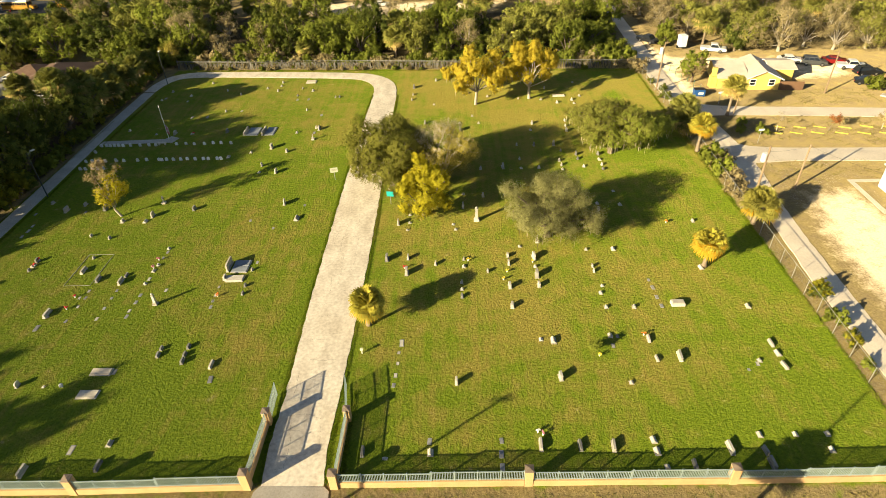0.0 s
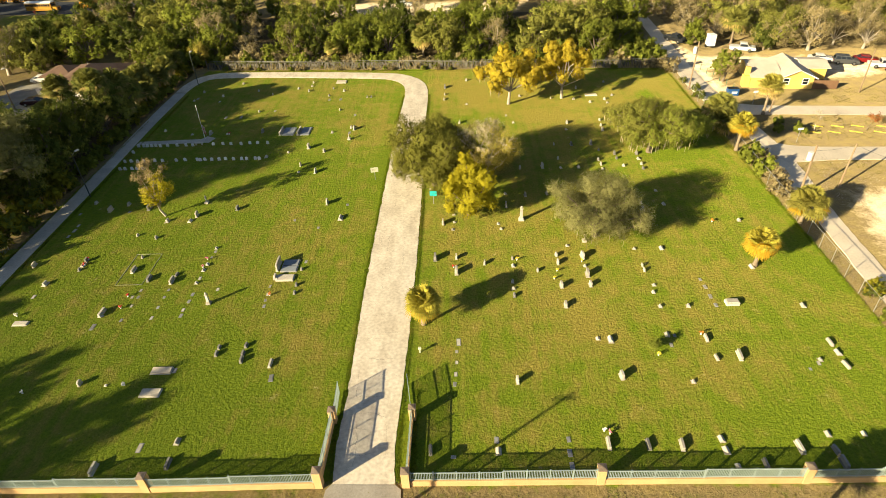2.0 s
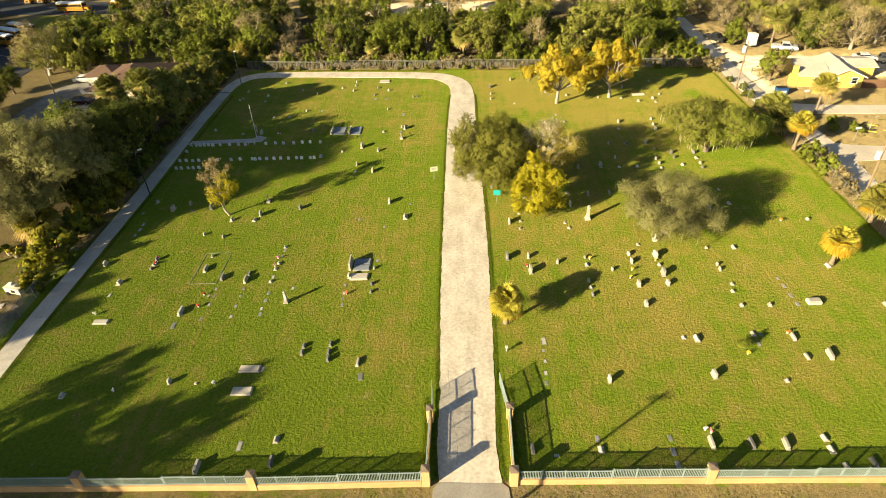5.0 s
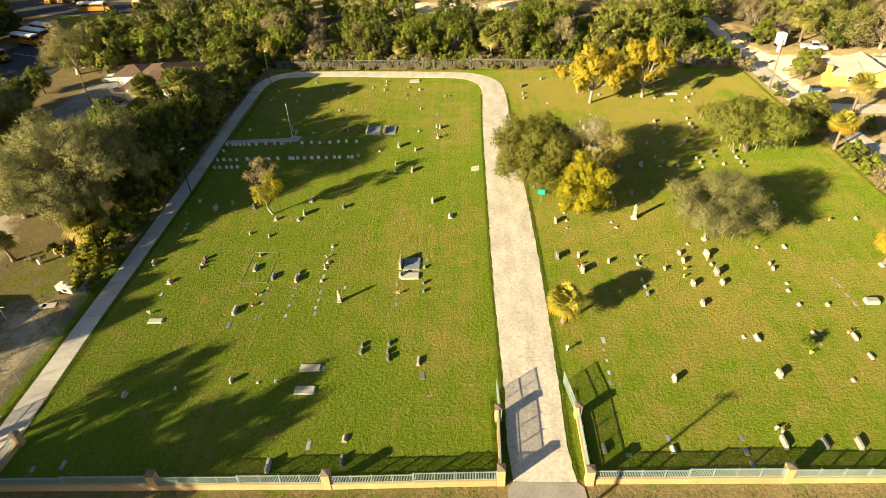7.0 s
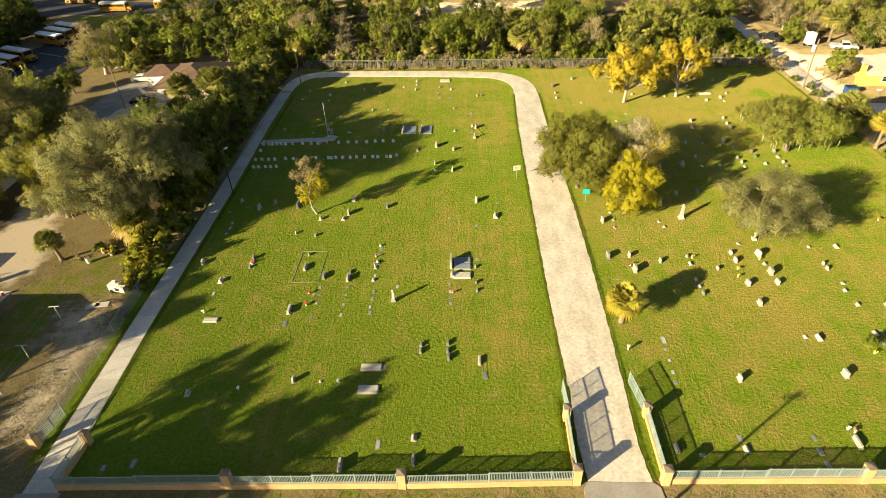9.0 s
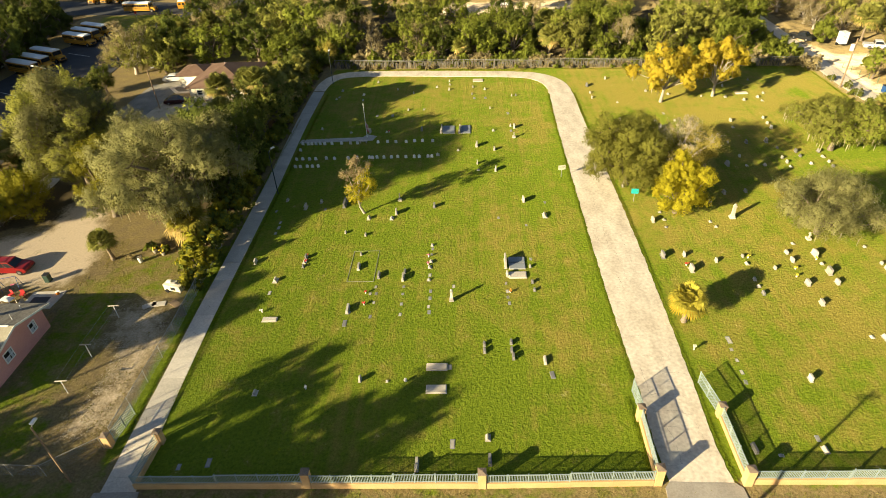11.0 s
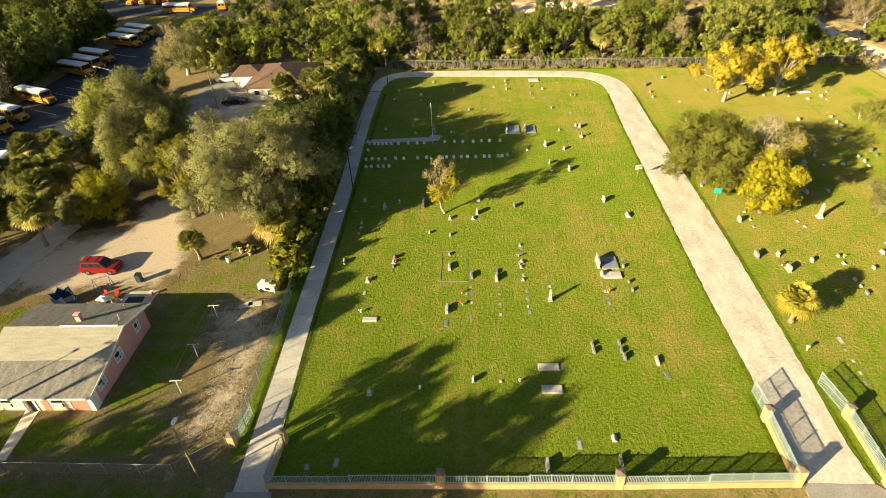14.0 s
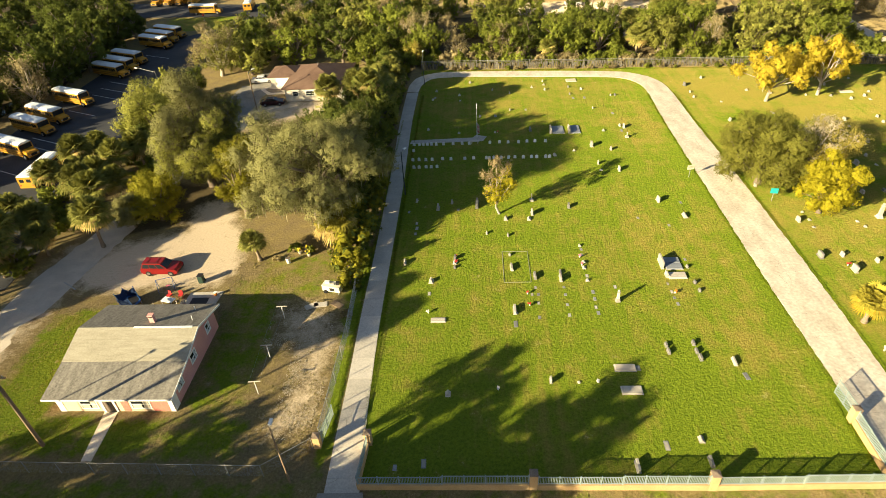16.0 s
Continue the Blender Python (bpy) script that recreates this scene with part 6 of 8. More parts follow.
SLATE = mat("blue_grey_slab", (0.19, 0.21, 0.235), (0.28, 0.30, 0.33), 0.6, 0.8, 14, 0.1, 0.01, 0.1)
TAN_SLAB = mat("tan_slab", (0.50, 0.42, 0.32), (0.64, 0.56, 0.45), 0.8, 0.8, 14, 0.15, 0.01, 0.1)
ledger(-35.4, -33.5, 91.9, 94.9, SLATE, "blue-grey granite grave slab behind a headstone", 0.12)
ledger(-32.3, -30.8, 91.9, 94.9, SLATE, "blue-grey granite grave slab behind a headstone", 0.12)
ledger(-53.5, -52.0, 45.9, 46.5, CONCRETE_GREY, "grey concrete grave slab with a small statue at its head")
ledger(-26.5, -24.7, 54.4, 55.4, SLATE, "blue-grey grave slab behind a long headstone", 0.16)
ledger(-26.5, -24.7, 55.55, 56.6, SLATE, "blue-grey grave slab behind a long headstone", 0.16)


def headstone(x, y, label, material, w, h, kind="flat"):
    """One upright stone at the head of a slab."""
    t = stone(label, material, w, h, 0.2, kind, 0.14)
    t.matrix_basis = pose(x, y, 0)


headstone(-26.95, 55.45, "long white marble headstone at the head of two slabs", MARBLE, 1.9, 1.0)
headstone(-26.85, 53.3, "small white marble headstone at the head of a white slab", MARBLE, 0.75, 0.55, "round")
for x, y in ((-35.65, 92.7), (-35.65, 94.0), (-32.55, 92.7), (-32.55, 94.0)):
    headstone(x, y, "grey granite headstone at the head of a slab", GRANITE, 0.85, 0.68, "round")
ledger(-26.6, -24.7, 52.7, 53.7, MARBLE, "white marble grave slab", 0.2)
ledger(-35.4, -33.5, 38.8, 39.6, TAN_SLAB, "raised tan concrete grave slab")
ledger(-35.3, -33.5, 36.0, 36.9, MARBLE, "raised white grave slab")
ledger(18.1, 20.2, 105.6, 106.4, CONCRETE, "pale concrete grave slab")
ledger(22.4, 23.6, 47.3, 47.9, MARBLE, "white stone bench-like grave slab", 0.45)
ledger(-30.0, -28.1, 116.0, 117.4, TAN_SLAB, "tan concrete grave slab near the back road", 0.15)
MOSSY = mat("mossy_kerbstone", (0.13, 0.15, 0.06), (0.34, 0.34, 0.24), 0.95, 0.8, 9, 0.2, 0.01)
t = thing("plot_kerb", pose(-43.8, 55.5, 0), "low pale concrete kerb round a family plot", "kerb")
for sx, sy, lx, ly in ((-1.6, 0, 0.07, 6.07), (1.5, 0, 0.07, 6.07), (-0.05, -3.0, 3.0, 0.07), (-0.05, 3.0, 3.0, 0.07)):
    part("kerbstone", boxes((sx, sy, -0.1, lx, ly, 0.13, 0, 0.01)), MOSSY, t)

# rows of small service markers and the paved strip with the flagpole
V_PROTO = thing("service_marker", pose(-58.7, 88.9, 0), "small white upright service marker in a row", "gravestone", "service markers")
bm = bmesh.new()
prism(bm, arch(0.44, 0.52, "round"), "y", -0.07, 0.07)
part("tablet", bm, WHITE, V_PROTO)
part("base", boxes((0, 0.06, -0.06, 0.46, 0.34, 0.085, 0, 0.01)), CONCRETE_GREY, V_PROTO)
r = random.Random(3)
for y, xs in ((88.9, (-57.8, -57.2, -56.5, -55.8, -55.0, -53.8, -52.2, -50.7, -49.5, -46.1, -44.5, -43.1, -41.4, -40.0, -38.7, -37.0)),
              (83.4, (-58.5, -57.5, -56.4, -55.4, -53.7, -52.4, -50.2, -48.8, -46.8, -46.3, -45.6, -44.5, -43.3, -42.3, -41.0, -39.7, -38.9, -37.5, -36.9)),
              (80.9, (-58.1, -57.3, -56.2, -55.4, -54.5)), (86.6, (-58.6,))):
    for x in xs:
        copy_thing(V_PROTO, pose(x, y + r.gauss(0, 0.06), 0, r.gauss(0, 2), r.gauss(0, 2), r.gauss(0, 4)))
bm = bmesh.new()
prism(bm, [(-59.5, 89.6), (-48.6, 90.0), (-47.2, 89.9), (-46.6, 91.6), (-48.3, 92.4), (-49.0, 91.3), (-59.3, 90.9)], "z", -0.1, 0.05)
tagged(ob_from("pavement", bm, CONCRETE_GREY), "narrow grey concrete memorial walk ending in a round pad", "pavement", kind="structure")
t = thing("flagpole", pose(-48.2, 91.1, 0.05), "white metal flagpole with a small furled flag at half height", "flagpole")
part("pole", rods(((0, 0, 0), (0, 0, 6.1), 0.055, 0.035, 8)), WHITE, t)
part("foot", rods(((0, 0, 0), (0, 0, 0.15), 0.16, 0.12, 10)), CONCRETE_GREY, t)
FLAG = mat("red_white_cloth", (0.40, 0.05, 0.05), (0.6, 0.55, 0.55), 0.9, 3.0, 6.0, 0.1, 0.02)
bm = bmesh.new()
bmesh.ops.create_grid(bm, x_segments=8, y_segments=10, size=0.5)
for v in bm.verts:
    v.co = Vector((0.06 + (v.co.x + 0.5) * 0.35, 0.07 * math.sin(v.co.x * 14 + v.co.y * 2), 2.0 + v.co.y * 1.5 + (v.co.x + 0.5) * -0.5))
part("flag", bm, FLAG, t, "limp red and white flag")
tagged(ob_from("bench", boxes((-48.6, 89.2, 0.34, 1.5, 0.4, 0.1, 0, 0.01), (-49.1, 89.2, -0.05, 0.15, 0.34, 0.39), (-48.1, 89.2, -0.05, 0.15, 0.34, 0.39)), MARBLE), "white stone bench beside the flagpole", "bench")


def board_sign(x, y, h, w, bh, turn, face, label, posts=1):
    t = thing("sign", pose(x, y, 0, 0, 0, turn), label, "sign")
    for i in range(posts):
        part("post", rods((((i - (posts - 1) / 2) * w * 0.8, 0, -0.1), ((i - (posts - 1) / 2) * w * 0.8, 0, h), 0.04)), GALV, t)
    part("board", boxes((0, -0.05, h - bh, w, 0.03, bh, 0, 0.005)), face, t)
    return t


TEAL = plain("teal_sign_paint", (0.02, 0.42, 0.40), 0.4)
CREAM = plain("cream_sign_paint", (0.62, 0.64, 0.46), 0.6)
board_sign(-8.95, 68.9, 2.0, 0.95, 0.75, -8, TEAL, "teal sign board on a dark post beside the drive")
s = board_sign(-17.7, 76.0, 2.0, 1.1, 0.75, 14, CREAM, "cream notice board on a post at the drive")
part("line_of_writing", boxes((0, -0.07, 1.7, 0.8, 0.006, 0.05)), CRACK, s)
part("line_of_writing", boxes((0, -0.07, 1.55, 0.7, 0.006, 0.05)), CRACK, s)
s = thing("marker_post", pose(-9.5, 41.2, 0), "short cream marker post at the drive edge", "post")
part("stake", boxes((0, 0, -0.1, 0.12, 0.12, 0.55, 0, 0.01)), CREAM, s)
part("cap", boxes((0, 0, 0.45, 0.3, 0.2, 0.22, 0, 0.02)), CREAM, s)


# flowers left on graves
def bouquet(x, y, c, label):
    t = thing("flowers", pose(x, y, 0), label, "flowers", "flowers on graves")
    rng2 = random.Random(int(x * 7 + y))
    part("vase", rods(((0, 0, 0), (0, 0, 0.2), 0.07, 0.1, 8)), WHITE, t)
    bm = bmesh.new()
    for _ in range(12):
        p = Vector((rng2.gauss(0, 0.08), rng2.gauss(0, 0.08), rng2.uniform(0.24, 0.42)))
        bmesh.ops.create_icosphere(bm, subdivisions=1, radius=rng2.uniform(0.05, 0.08), matrix=Matrix.Translation(p))
    part("bouquet", bm, c, t)


RED, ORANGE, LEMON, PINK, PALE_BLOOM = plain("red_bloom", (0.55, 0.03, 0.03), 0.8), plain("orange_bloom", (0.75, 0.22, 0.02), 0.8), plain("yellow_bloom", (0.75, 0.55, 0.04), 0.8), plain("pink_bloom", (0.7, 0.2, 0.28), 0.8), plain("white_bloom", (0.8, 0.76, 0.7), 0.8)
for x, y, c, n in ((-26.7, 50.2, ORANGE, "orange"), (-51.1, 57.5, RED, "red"), (-51.0, 56.4, RED, "red"), (-42.9, 50.4, RED, "red"), (-42.8, 48.4, RED, "red"), (-44.7, 93.0, RED, "red"), (-36.1, 57.1, PINK, "pink"), (-36.1, 55.5, PINK, "pink"),
                   (5.6, 53.6, LEMON, "yellow"), (5.1, 52.2, LEMON, "yellow"), (8.7, 55.3, LEMON, "yellow"), (-6.2, 54.6, RED, "red"), (18.3, 43.1, ORANGE, "orange"), (26.3, 63.0, ORANGE, "orange"), (-37.3, 37.4, PALE_BLOOM, "white"),
                   (-53.9, 47.4, PALE_BLOOM, "white"), (6.5, 31.8, PALE_BLOOM, "white"), (6.9, 31.5, PINK, "pink"), (-46.7, 36.6, PALE_BLOOM, "white"), (1.2, 55.8, LEMON, "yellow"), (13.4, 40.4, LEMON, "yellow")):
    bouquet(x, y, c, n + " flowers in a white vase on a grave")
s = tree("shrub", 71, 1.5, 1.7, GREEN_LEAF, "small bright green shrub planted on a grave", spread=0.8, fork=0.1, forks=4, per=6, clump=0.3, size=0.1, levels=3, category="shrub", m=pose(13.2, 41.0, 0))

# ---------------------------------------------------------------- west: yard, pink house, vehicles, bus lot
def wheel(parent, x, y, r=0.34, w=0.24):
    ty = part("tyre", rods(((x, y - w / 2, r), (x, y + w / 2, r), r, r, 14)), RUBBER, parent)
    s = 1 if y > 0 else -1
    ob = part("rim", rods(((x, y + s * w * 0.42, r), (x, y + s * (w / 2 + 0.012), r), r * 0.62, r * 0.55, 10)), CHROME, ty)
    return ty


def car(x, y, turn, paint, label, kind="sedan"):
    """A parked car, nose towards +x before it is turned."""
    t = thing("car", pose(x, y, 0.05, 0, 0, turn), label, "car", "parked cars")
    if kind == "suv":
        lower = [(-2.28, 0.45), (-2.3, 0.95), (-2.2, 1.08), (1.0, 1.06), (2.05, 0.98), (2.28, 0.8), (2.3, 0.42), (1.9, 0.3), (-2.0, 0.3)]
        cabin, roof, hw = [(-2.16, 1.06), (-1.95, 1.66), (0.35, 1.68), (1.15, 1.05)], (-1.95, 0.35, 1.66), 0.93
    elif kind == "truck":
        lower = [(-2.6, 0.5), (-2.62, 1.0), (-0.6, 1.0), (1.2, 1.08), (2.4, 1.0), (2.6, 0.8), (2.6, 0.45), (2.2, 0.35), (-2.2, 0.35)]
        cabin, roof, hw = [(-0.75, 1.05), (-0.6, 1.68), (0.7, 1.7), (1.35, 1.06)], (-0.6, 0.7, 1.68), 0.95
    else:
        lower = [(-2.32, 0.42), (-2.35, 0.82), (-2.15, 0.94), (-1.4, 0.98), (1.0, 0.95), (2.1, 0.78), (2.35, 0.6), (2.33, 0.35), (1.9, 0.24), (-1.9, 0.24)]
        cabin, roof, hw = [(-1.75, 0.95), (-1.0, 1.38), (0.3, 1.40), (1.15, 0.93)], (-1.0, 0.3, 1.385), 0.9
    bm = bmesh.new()
    prism(bm, lower, "y", -hw, hw)
    bmesh.ops.bevel(bm, geom=[e for e in bm.edges if abs(e.verts[0].co.y) == hw], offset=0.08, segments=2, affect="EDGES")
    part("body", bm, paint, t)
    bm = bmesh.new()
    prism(bm, cabin, "y", -hw + 0.06, hw - 0.06)
    for v in bm.verts:
        if v.co.z > 1.2:
            v.co.y *= 0.82
    part("cabin", bm, paint, t)
    z0, z1 = cabin[0][1] + 0.05, roof[2] - 0.08
    full = roof[2] - cabin[0][1]

    def lean(z, s_):
        return s_ * ((hw - 0.06) * (1 - 0.18 * (z - cabin[0][1]) / full) + 0.012)

    def along(z, low, high):
        return low + (high - low) * (z - cabin[0][1]) / full
    for s_ in (-1, 1):
        cuts = (0.04, 0.32, 0.35, 0.63, 0.66, 0.95) if kind != "truck" else (0.06, 0.94)
        for c0, c1 in zip(cuts[::2], cuts[1::2]):
            bm = bmesh.new()
            quad = []
            for z, c in ((z0, c0), (z0, c1), (z1, c1), (z1, c0)):
                x0, x1 = along(z, cabin[0][0], cabin[1][0]), along(z, cabin[3][0], cabin[2][0])
                quad.append(bm.verts.new((x0 + (x1 - x0) * c, lean(z, s_), z)))
            bm.faces.new(quad)
            part("side_window", bm, DARK_GLASS, t)
    for nm, lo_, hi_, off in (("windshield", cabin[3], cabin[2], 0.014), ("rear_window", cabin[0], cabin[1], -0.014)):
        bm = bmesh.new()
        bm.faces.new([bm.verts.new((along(z, lo_[0], hi_[0]) + off, lean(z, s_) * 0.9, z + 0.01)) for z, s_ in ((z0, -1), (z0, 1), (z1, 1), (z1, -1))])
        part(nm, bm, DARK_GLASS, t)
    part("roof", boxes(((roof[0] + roof[1]) / 2, 0, roof[2], roof[1] - roof[0] + 0.12, hw * 1.5, 0.05, 0, 0.02)), paint, t)
    if kind == "suv":
        for sy in (-0.6, 0.6):
            part("roof_rail", boxes((-0.8, sy, 1.73, 2.0, 0.04, 0.05)), BLACK, t)
        part("cross_bar", boxes((-0.2, 0, 1.75, 0.05, 1.2, 0.03)), BLACK, t)
        part("cross_bar", boxes((-1.4, 0, 1.75, 0.05, 1.2, 0.03)), BLACK, t)
    for px in (-1.42, 1.42):
        for s in (-1, 1):
            wheel(t, px, s * (hw - 0.1), 0.36 if kind != "sedan" else 0.32)
    for s in (-1, 1):
        part("headlight", boxes((lower[5][0] - 0.08, s * (hw - 0.25), lower[5][1] - 0.14, 0.14, 0.3, 0.13, 0, 0.02)), CHROME, t)
        part("tail_light", boxes((lower[1][0] + 0.03, s * (hw - 0.2), lower[1][1] - 0.22, 0.08, 0.22, 0.2, 0, 0.02)), RED, t)
    part("bumper", boxes((lower[6][0] - 0.03, 0, 0.36, 0.14, hw * 1.86, 0.16, 0, 0.03)), BLACK, t)
    return t


CAR_RED, CAR_WHITE, CAR_MAROON = plain("red_car_paint", (0.22, 0.012, 0.012), 0.25), plain("white_car_paint", (0.72, 0.72, 0.70), 0.3), plain("dark_maroon_car_paint", (0.045, 0.012, 0.014), 0.2)
CAR_GREY, CAR_BLACK = plain("dark_grey_car_paint", (0.10, 0.105, 0.11), 0.3, 0.3), plain("black_car_paint", (0.02, 0.022, 0.025), 0.2)
car(-87.3, 55.6, -2, CAR_RED, "red sport utility car parked on the sandy drive", "suv")
car(-94.1, 122.3, 8, CAR_WHITE, "white sedan parked beside the brown-roofed house")
car(-88.3, 109.2, 6, CAR_MAROON, "dark maroon sedan parked before the brown-roofed house")

# pink house
PINK_WALL = mat("pink_stucco", (0.60, 0.29, 0.26), (0.72, 0.38, 0.34), 0.9, 0.7, 9, 0.15, 0.01, 0.03)
PEACH = mat("peach_paint", (0.74, 0.55, 0.36), (0.82, 0.64, 0.46), 0.85, 0.6, 9, 0.1, 0.01, 0.03)
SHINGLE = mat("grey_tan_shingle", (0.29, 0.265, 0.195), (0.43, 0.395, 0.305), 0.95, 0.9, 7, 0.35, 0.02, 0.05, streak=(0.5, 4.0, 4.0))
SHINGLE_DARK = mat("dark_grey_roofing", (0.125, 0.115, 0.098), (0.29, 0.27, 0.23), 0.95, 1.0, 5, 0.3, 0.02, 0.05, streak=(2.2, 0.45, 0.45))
PALE_BLIND = mat("pale_blue_blind", (0.42, 0.46, 0.50), (0.58, 0.62, 0.66), 0.8, 1.0, 9, 0.05, 0.01)
PANEL = mat("rose_painted_panel", (0.46, 0.15, 0.11), (0.58, 0.23, 0.18), 0.9, 0.9, 6, 0.1, 0.01, 0.03)
house = thing("house", pose(0, 0, 0), "small pink stucco house with a grey shingle roof", "house")
X0, X1, Y0, Y1 = -88.0, -76.8, 34.2, 45.6
part("front_wall", boxes(((X0 + X1) / 2, Y0 + 0.1, -0.1, X1 - X0, 0.2, 2.5)), PEACH, house, "peach front wall")
part("back_wall", boxes(((X0 + X1) / 2, Y1 - 0.1, -0.1, X1 - X0, 0.2, 2.8)), PINK_WALL, house)
gable = [(Y0 + 0.004, -0.1), (Y1 - 0.004, -0.1), (Y1 - 0.004, 2.70), (41.3, 3.92), (37.6, 2.98), (Y0 + 0.004, 2.38)]
for xa, xb in ((X0 - 0.004, X0 + 0.2), (X1 - 0.2, X1 + 0.004)):
    bm = bmesh.new()
    prism(bm, gable, "x", xa, xb)
    part("side_wall", bm, PINK_WALL, house)


def slope(bm, x0, x1, ya, za, yb, zb, th=0.12):
    prism(bm, [(ya, za), (yb, zb), (yb, zb - th), (ya, za - th)], "x", x0, x1)


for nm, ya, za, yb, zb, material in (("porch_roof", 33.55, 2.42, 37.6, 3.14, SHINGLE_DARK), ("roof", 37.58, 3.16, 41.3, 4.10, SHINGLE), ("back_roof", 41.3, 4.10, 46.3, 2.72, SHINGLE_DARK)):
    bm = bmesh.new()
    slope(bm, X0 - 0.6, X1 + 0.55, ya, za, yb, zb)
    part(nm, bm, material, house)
part("ridge_cap", boxes(((X0 + X1) / 2 + 2.6, 41.28, 4.09, 6.0, 0.22, 0.05)), WHITE, house, "white ridge flashing")
part("fascia", boxes(((X0 + X1) / 2, 33.52, 2.24, X1 - X0 + 1.2, 0.05, 0.18)), WHITE, house, "white fascia board")
for a, b, za, zb in ((33.55, 37.6, 2.42, 3.14), (37.6, 41.3, 3.14, 4.1), (41.3, 46.3, 4.1, 2.72)):
    bm = bmesh.new()
    prism(bm, [(a, za - 0.2), (b, zb - 0.2), (b, zb + 0.01), (a, za + 0.01)], "x", X1 + 0.55, X1 + 0.60)
    part("verge_board", bm, WHITE, house)
chim = part("chimney", boxes((-81.4, 42.4, 3.5, 0.5, 0.42, 1.2, 0, 0.02), (-81.4, 42.4, 4.7, 0.58, 0.5, 0.08)), PINK_WALL, house)
for dx in (-0.11, 0.11):
    part("flue", boxes((-81.4 + dx, 42.18, 4.5, 0.14, 0.02, 0.14)), BLACK, chim)
part("vent_pipe", rods(((-78.2, 44.9, 3.0), (-78.2, 44.9, 3.6), 0.05)), WHITE, house)
part("vent_pipe", rods(((-77.4, 42.6, 3.6), (-77.3, 42.5, 4.5), 0.04)), WHITE, house)


def window(parent, x, y, z, w, h, face, frame_m=WHITE, curtain=None):
    """A framed window on a wall whose outside looks along face ('-y' or '+x')."""
    s = Matrix.Translation((x, y, z)) @ Matrix.Rotation({"-y": 0, "+x": math.pi / 2, "+y": math.pi, "-x": -math.pi / 2}[face], 4, "Z")
    wn_ = part("window", boxes((0, -0.02, 0, w + 0.24, 0.05, 0.12), (0, -0.02, h - 0.10, w + 0.24, 0.05, 0.12), (-w / 2 - 0.06, -0.02, 0.12, 0.12, 0.05, h - 0.22), (w / 2 + 0.06, -0.02, 0.12, 0.12, 0.05, h - 0.22), (0, -0.03, h / 2 - 0.03, w, 0.05, 0.05)), frame_m, parent)
    wn_.matrix_basis = s
    part("pane", boxes((0, 0.0, 0.12, w, 0.03, h - 0.22)), DARK_GLASS, wn_)
    if curtain:
        part("curtain", boxes((-w * 0.22, -0.004, 0.12, w * 0.5, 0.03, h * 0.42), (w * 0.3, -0.004, 0.12, w * 0.3, 0.03, h - 0.22)), curtain, wn_, "pale curtain")
    return wn_


window(house, -84.9, Y0 - 0.002, 0.4, 1.5, 1.35, "-y", curtain=TAN_SLAB)
window(house, -79.9, Y0 - 0.002, 0.4, 1.7, 1.3, "-y", curtain=TAN_SLAB)
for y, w, z in ((36.2, 1.1, 1.0), (39.6, 1.1, 1.1), (43.6, 0.8, 1.2)):
    window(house, X1 + 0.006, y, z, w, 1.2, "+x", curtain=PALE_BLIND)
d = part("door", boxes((-83.0, Y0 - 0.03, 0.02, 0.9, 0.05, 2.0, 0, 0.01)), CAPSTONE, house, "reddish brown front door")
part("door_frame", boxes((-83.6, Y0 - 0.04, 0, 0.22, 0.08, 2.2), (-82.4, Y0 - 0.04, 0, 0.22, 0.08, 2.2)), WHITE, house)
part("handle", rods(((-82.65, Y0 - 0.10, 1.0), (-82.65, Y0 - 0.05, 1.0), 0.03)), CHROME, d)
for y in (Y0 + 0.25, Y0 + 0.7):
    part("corner_trim", boxes((X1 + 0.02, y, 0, 0.05, 0.4, 2.2)), WHITE, house)
part("corner_trim", boxes((X1 - 0.2, Y0 - 0.015, 0, 0.42, 0.03, 2.25)), WHITE, house)
part("pink_panel", boxes((-81.4, Y0 - 0.012, 0.05, 0.7, 0.03, 2.2)), PANEL, house)
part("pink_panel", boxes((-78.0, Y0 - 0.012, 0.05, 1.7, 0.03, 2.2)), PANEL, house)
part("corner_trim", boxes((X0 + 0.3, Y0 - 0.015, 0, 0.6, 0.03, 2.25)), WHITE, house)
bm = bmesh.new()
prism(bm, [(-83.7, 34.1), (-82.4, 34.1), (-82.2, 28.8), (-83.1, 28.8)], "z", -0.1, 0.05)
tagged(ob_from("pavement", bm, CONCRETE), "narrow concrete front walk to the pink house", "pavement", kind="structure")
bm = bmesh.new()
prism(bm, [(-82.4, 48.4), (-78.6, 48.4), (-78.3, 51.6), (-82.2, 51.4)], "z", -0.1, 0.06)
tagged(ob_from("pavement", bm, CONCRETE_GREY), "grey concrete patio slab behind the pink house", "pavement", kind="structure")
tagged(ob_from("mat", boxes((-80.6, 49.8, 0.062, 2.0, 1.3, 0.02)), BLACK), "black rubber mat on the patio", "mat")

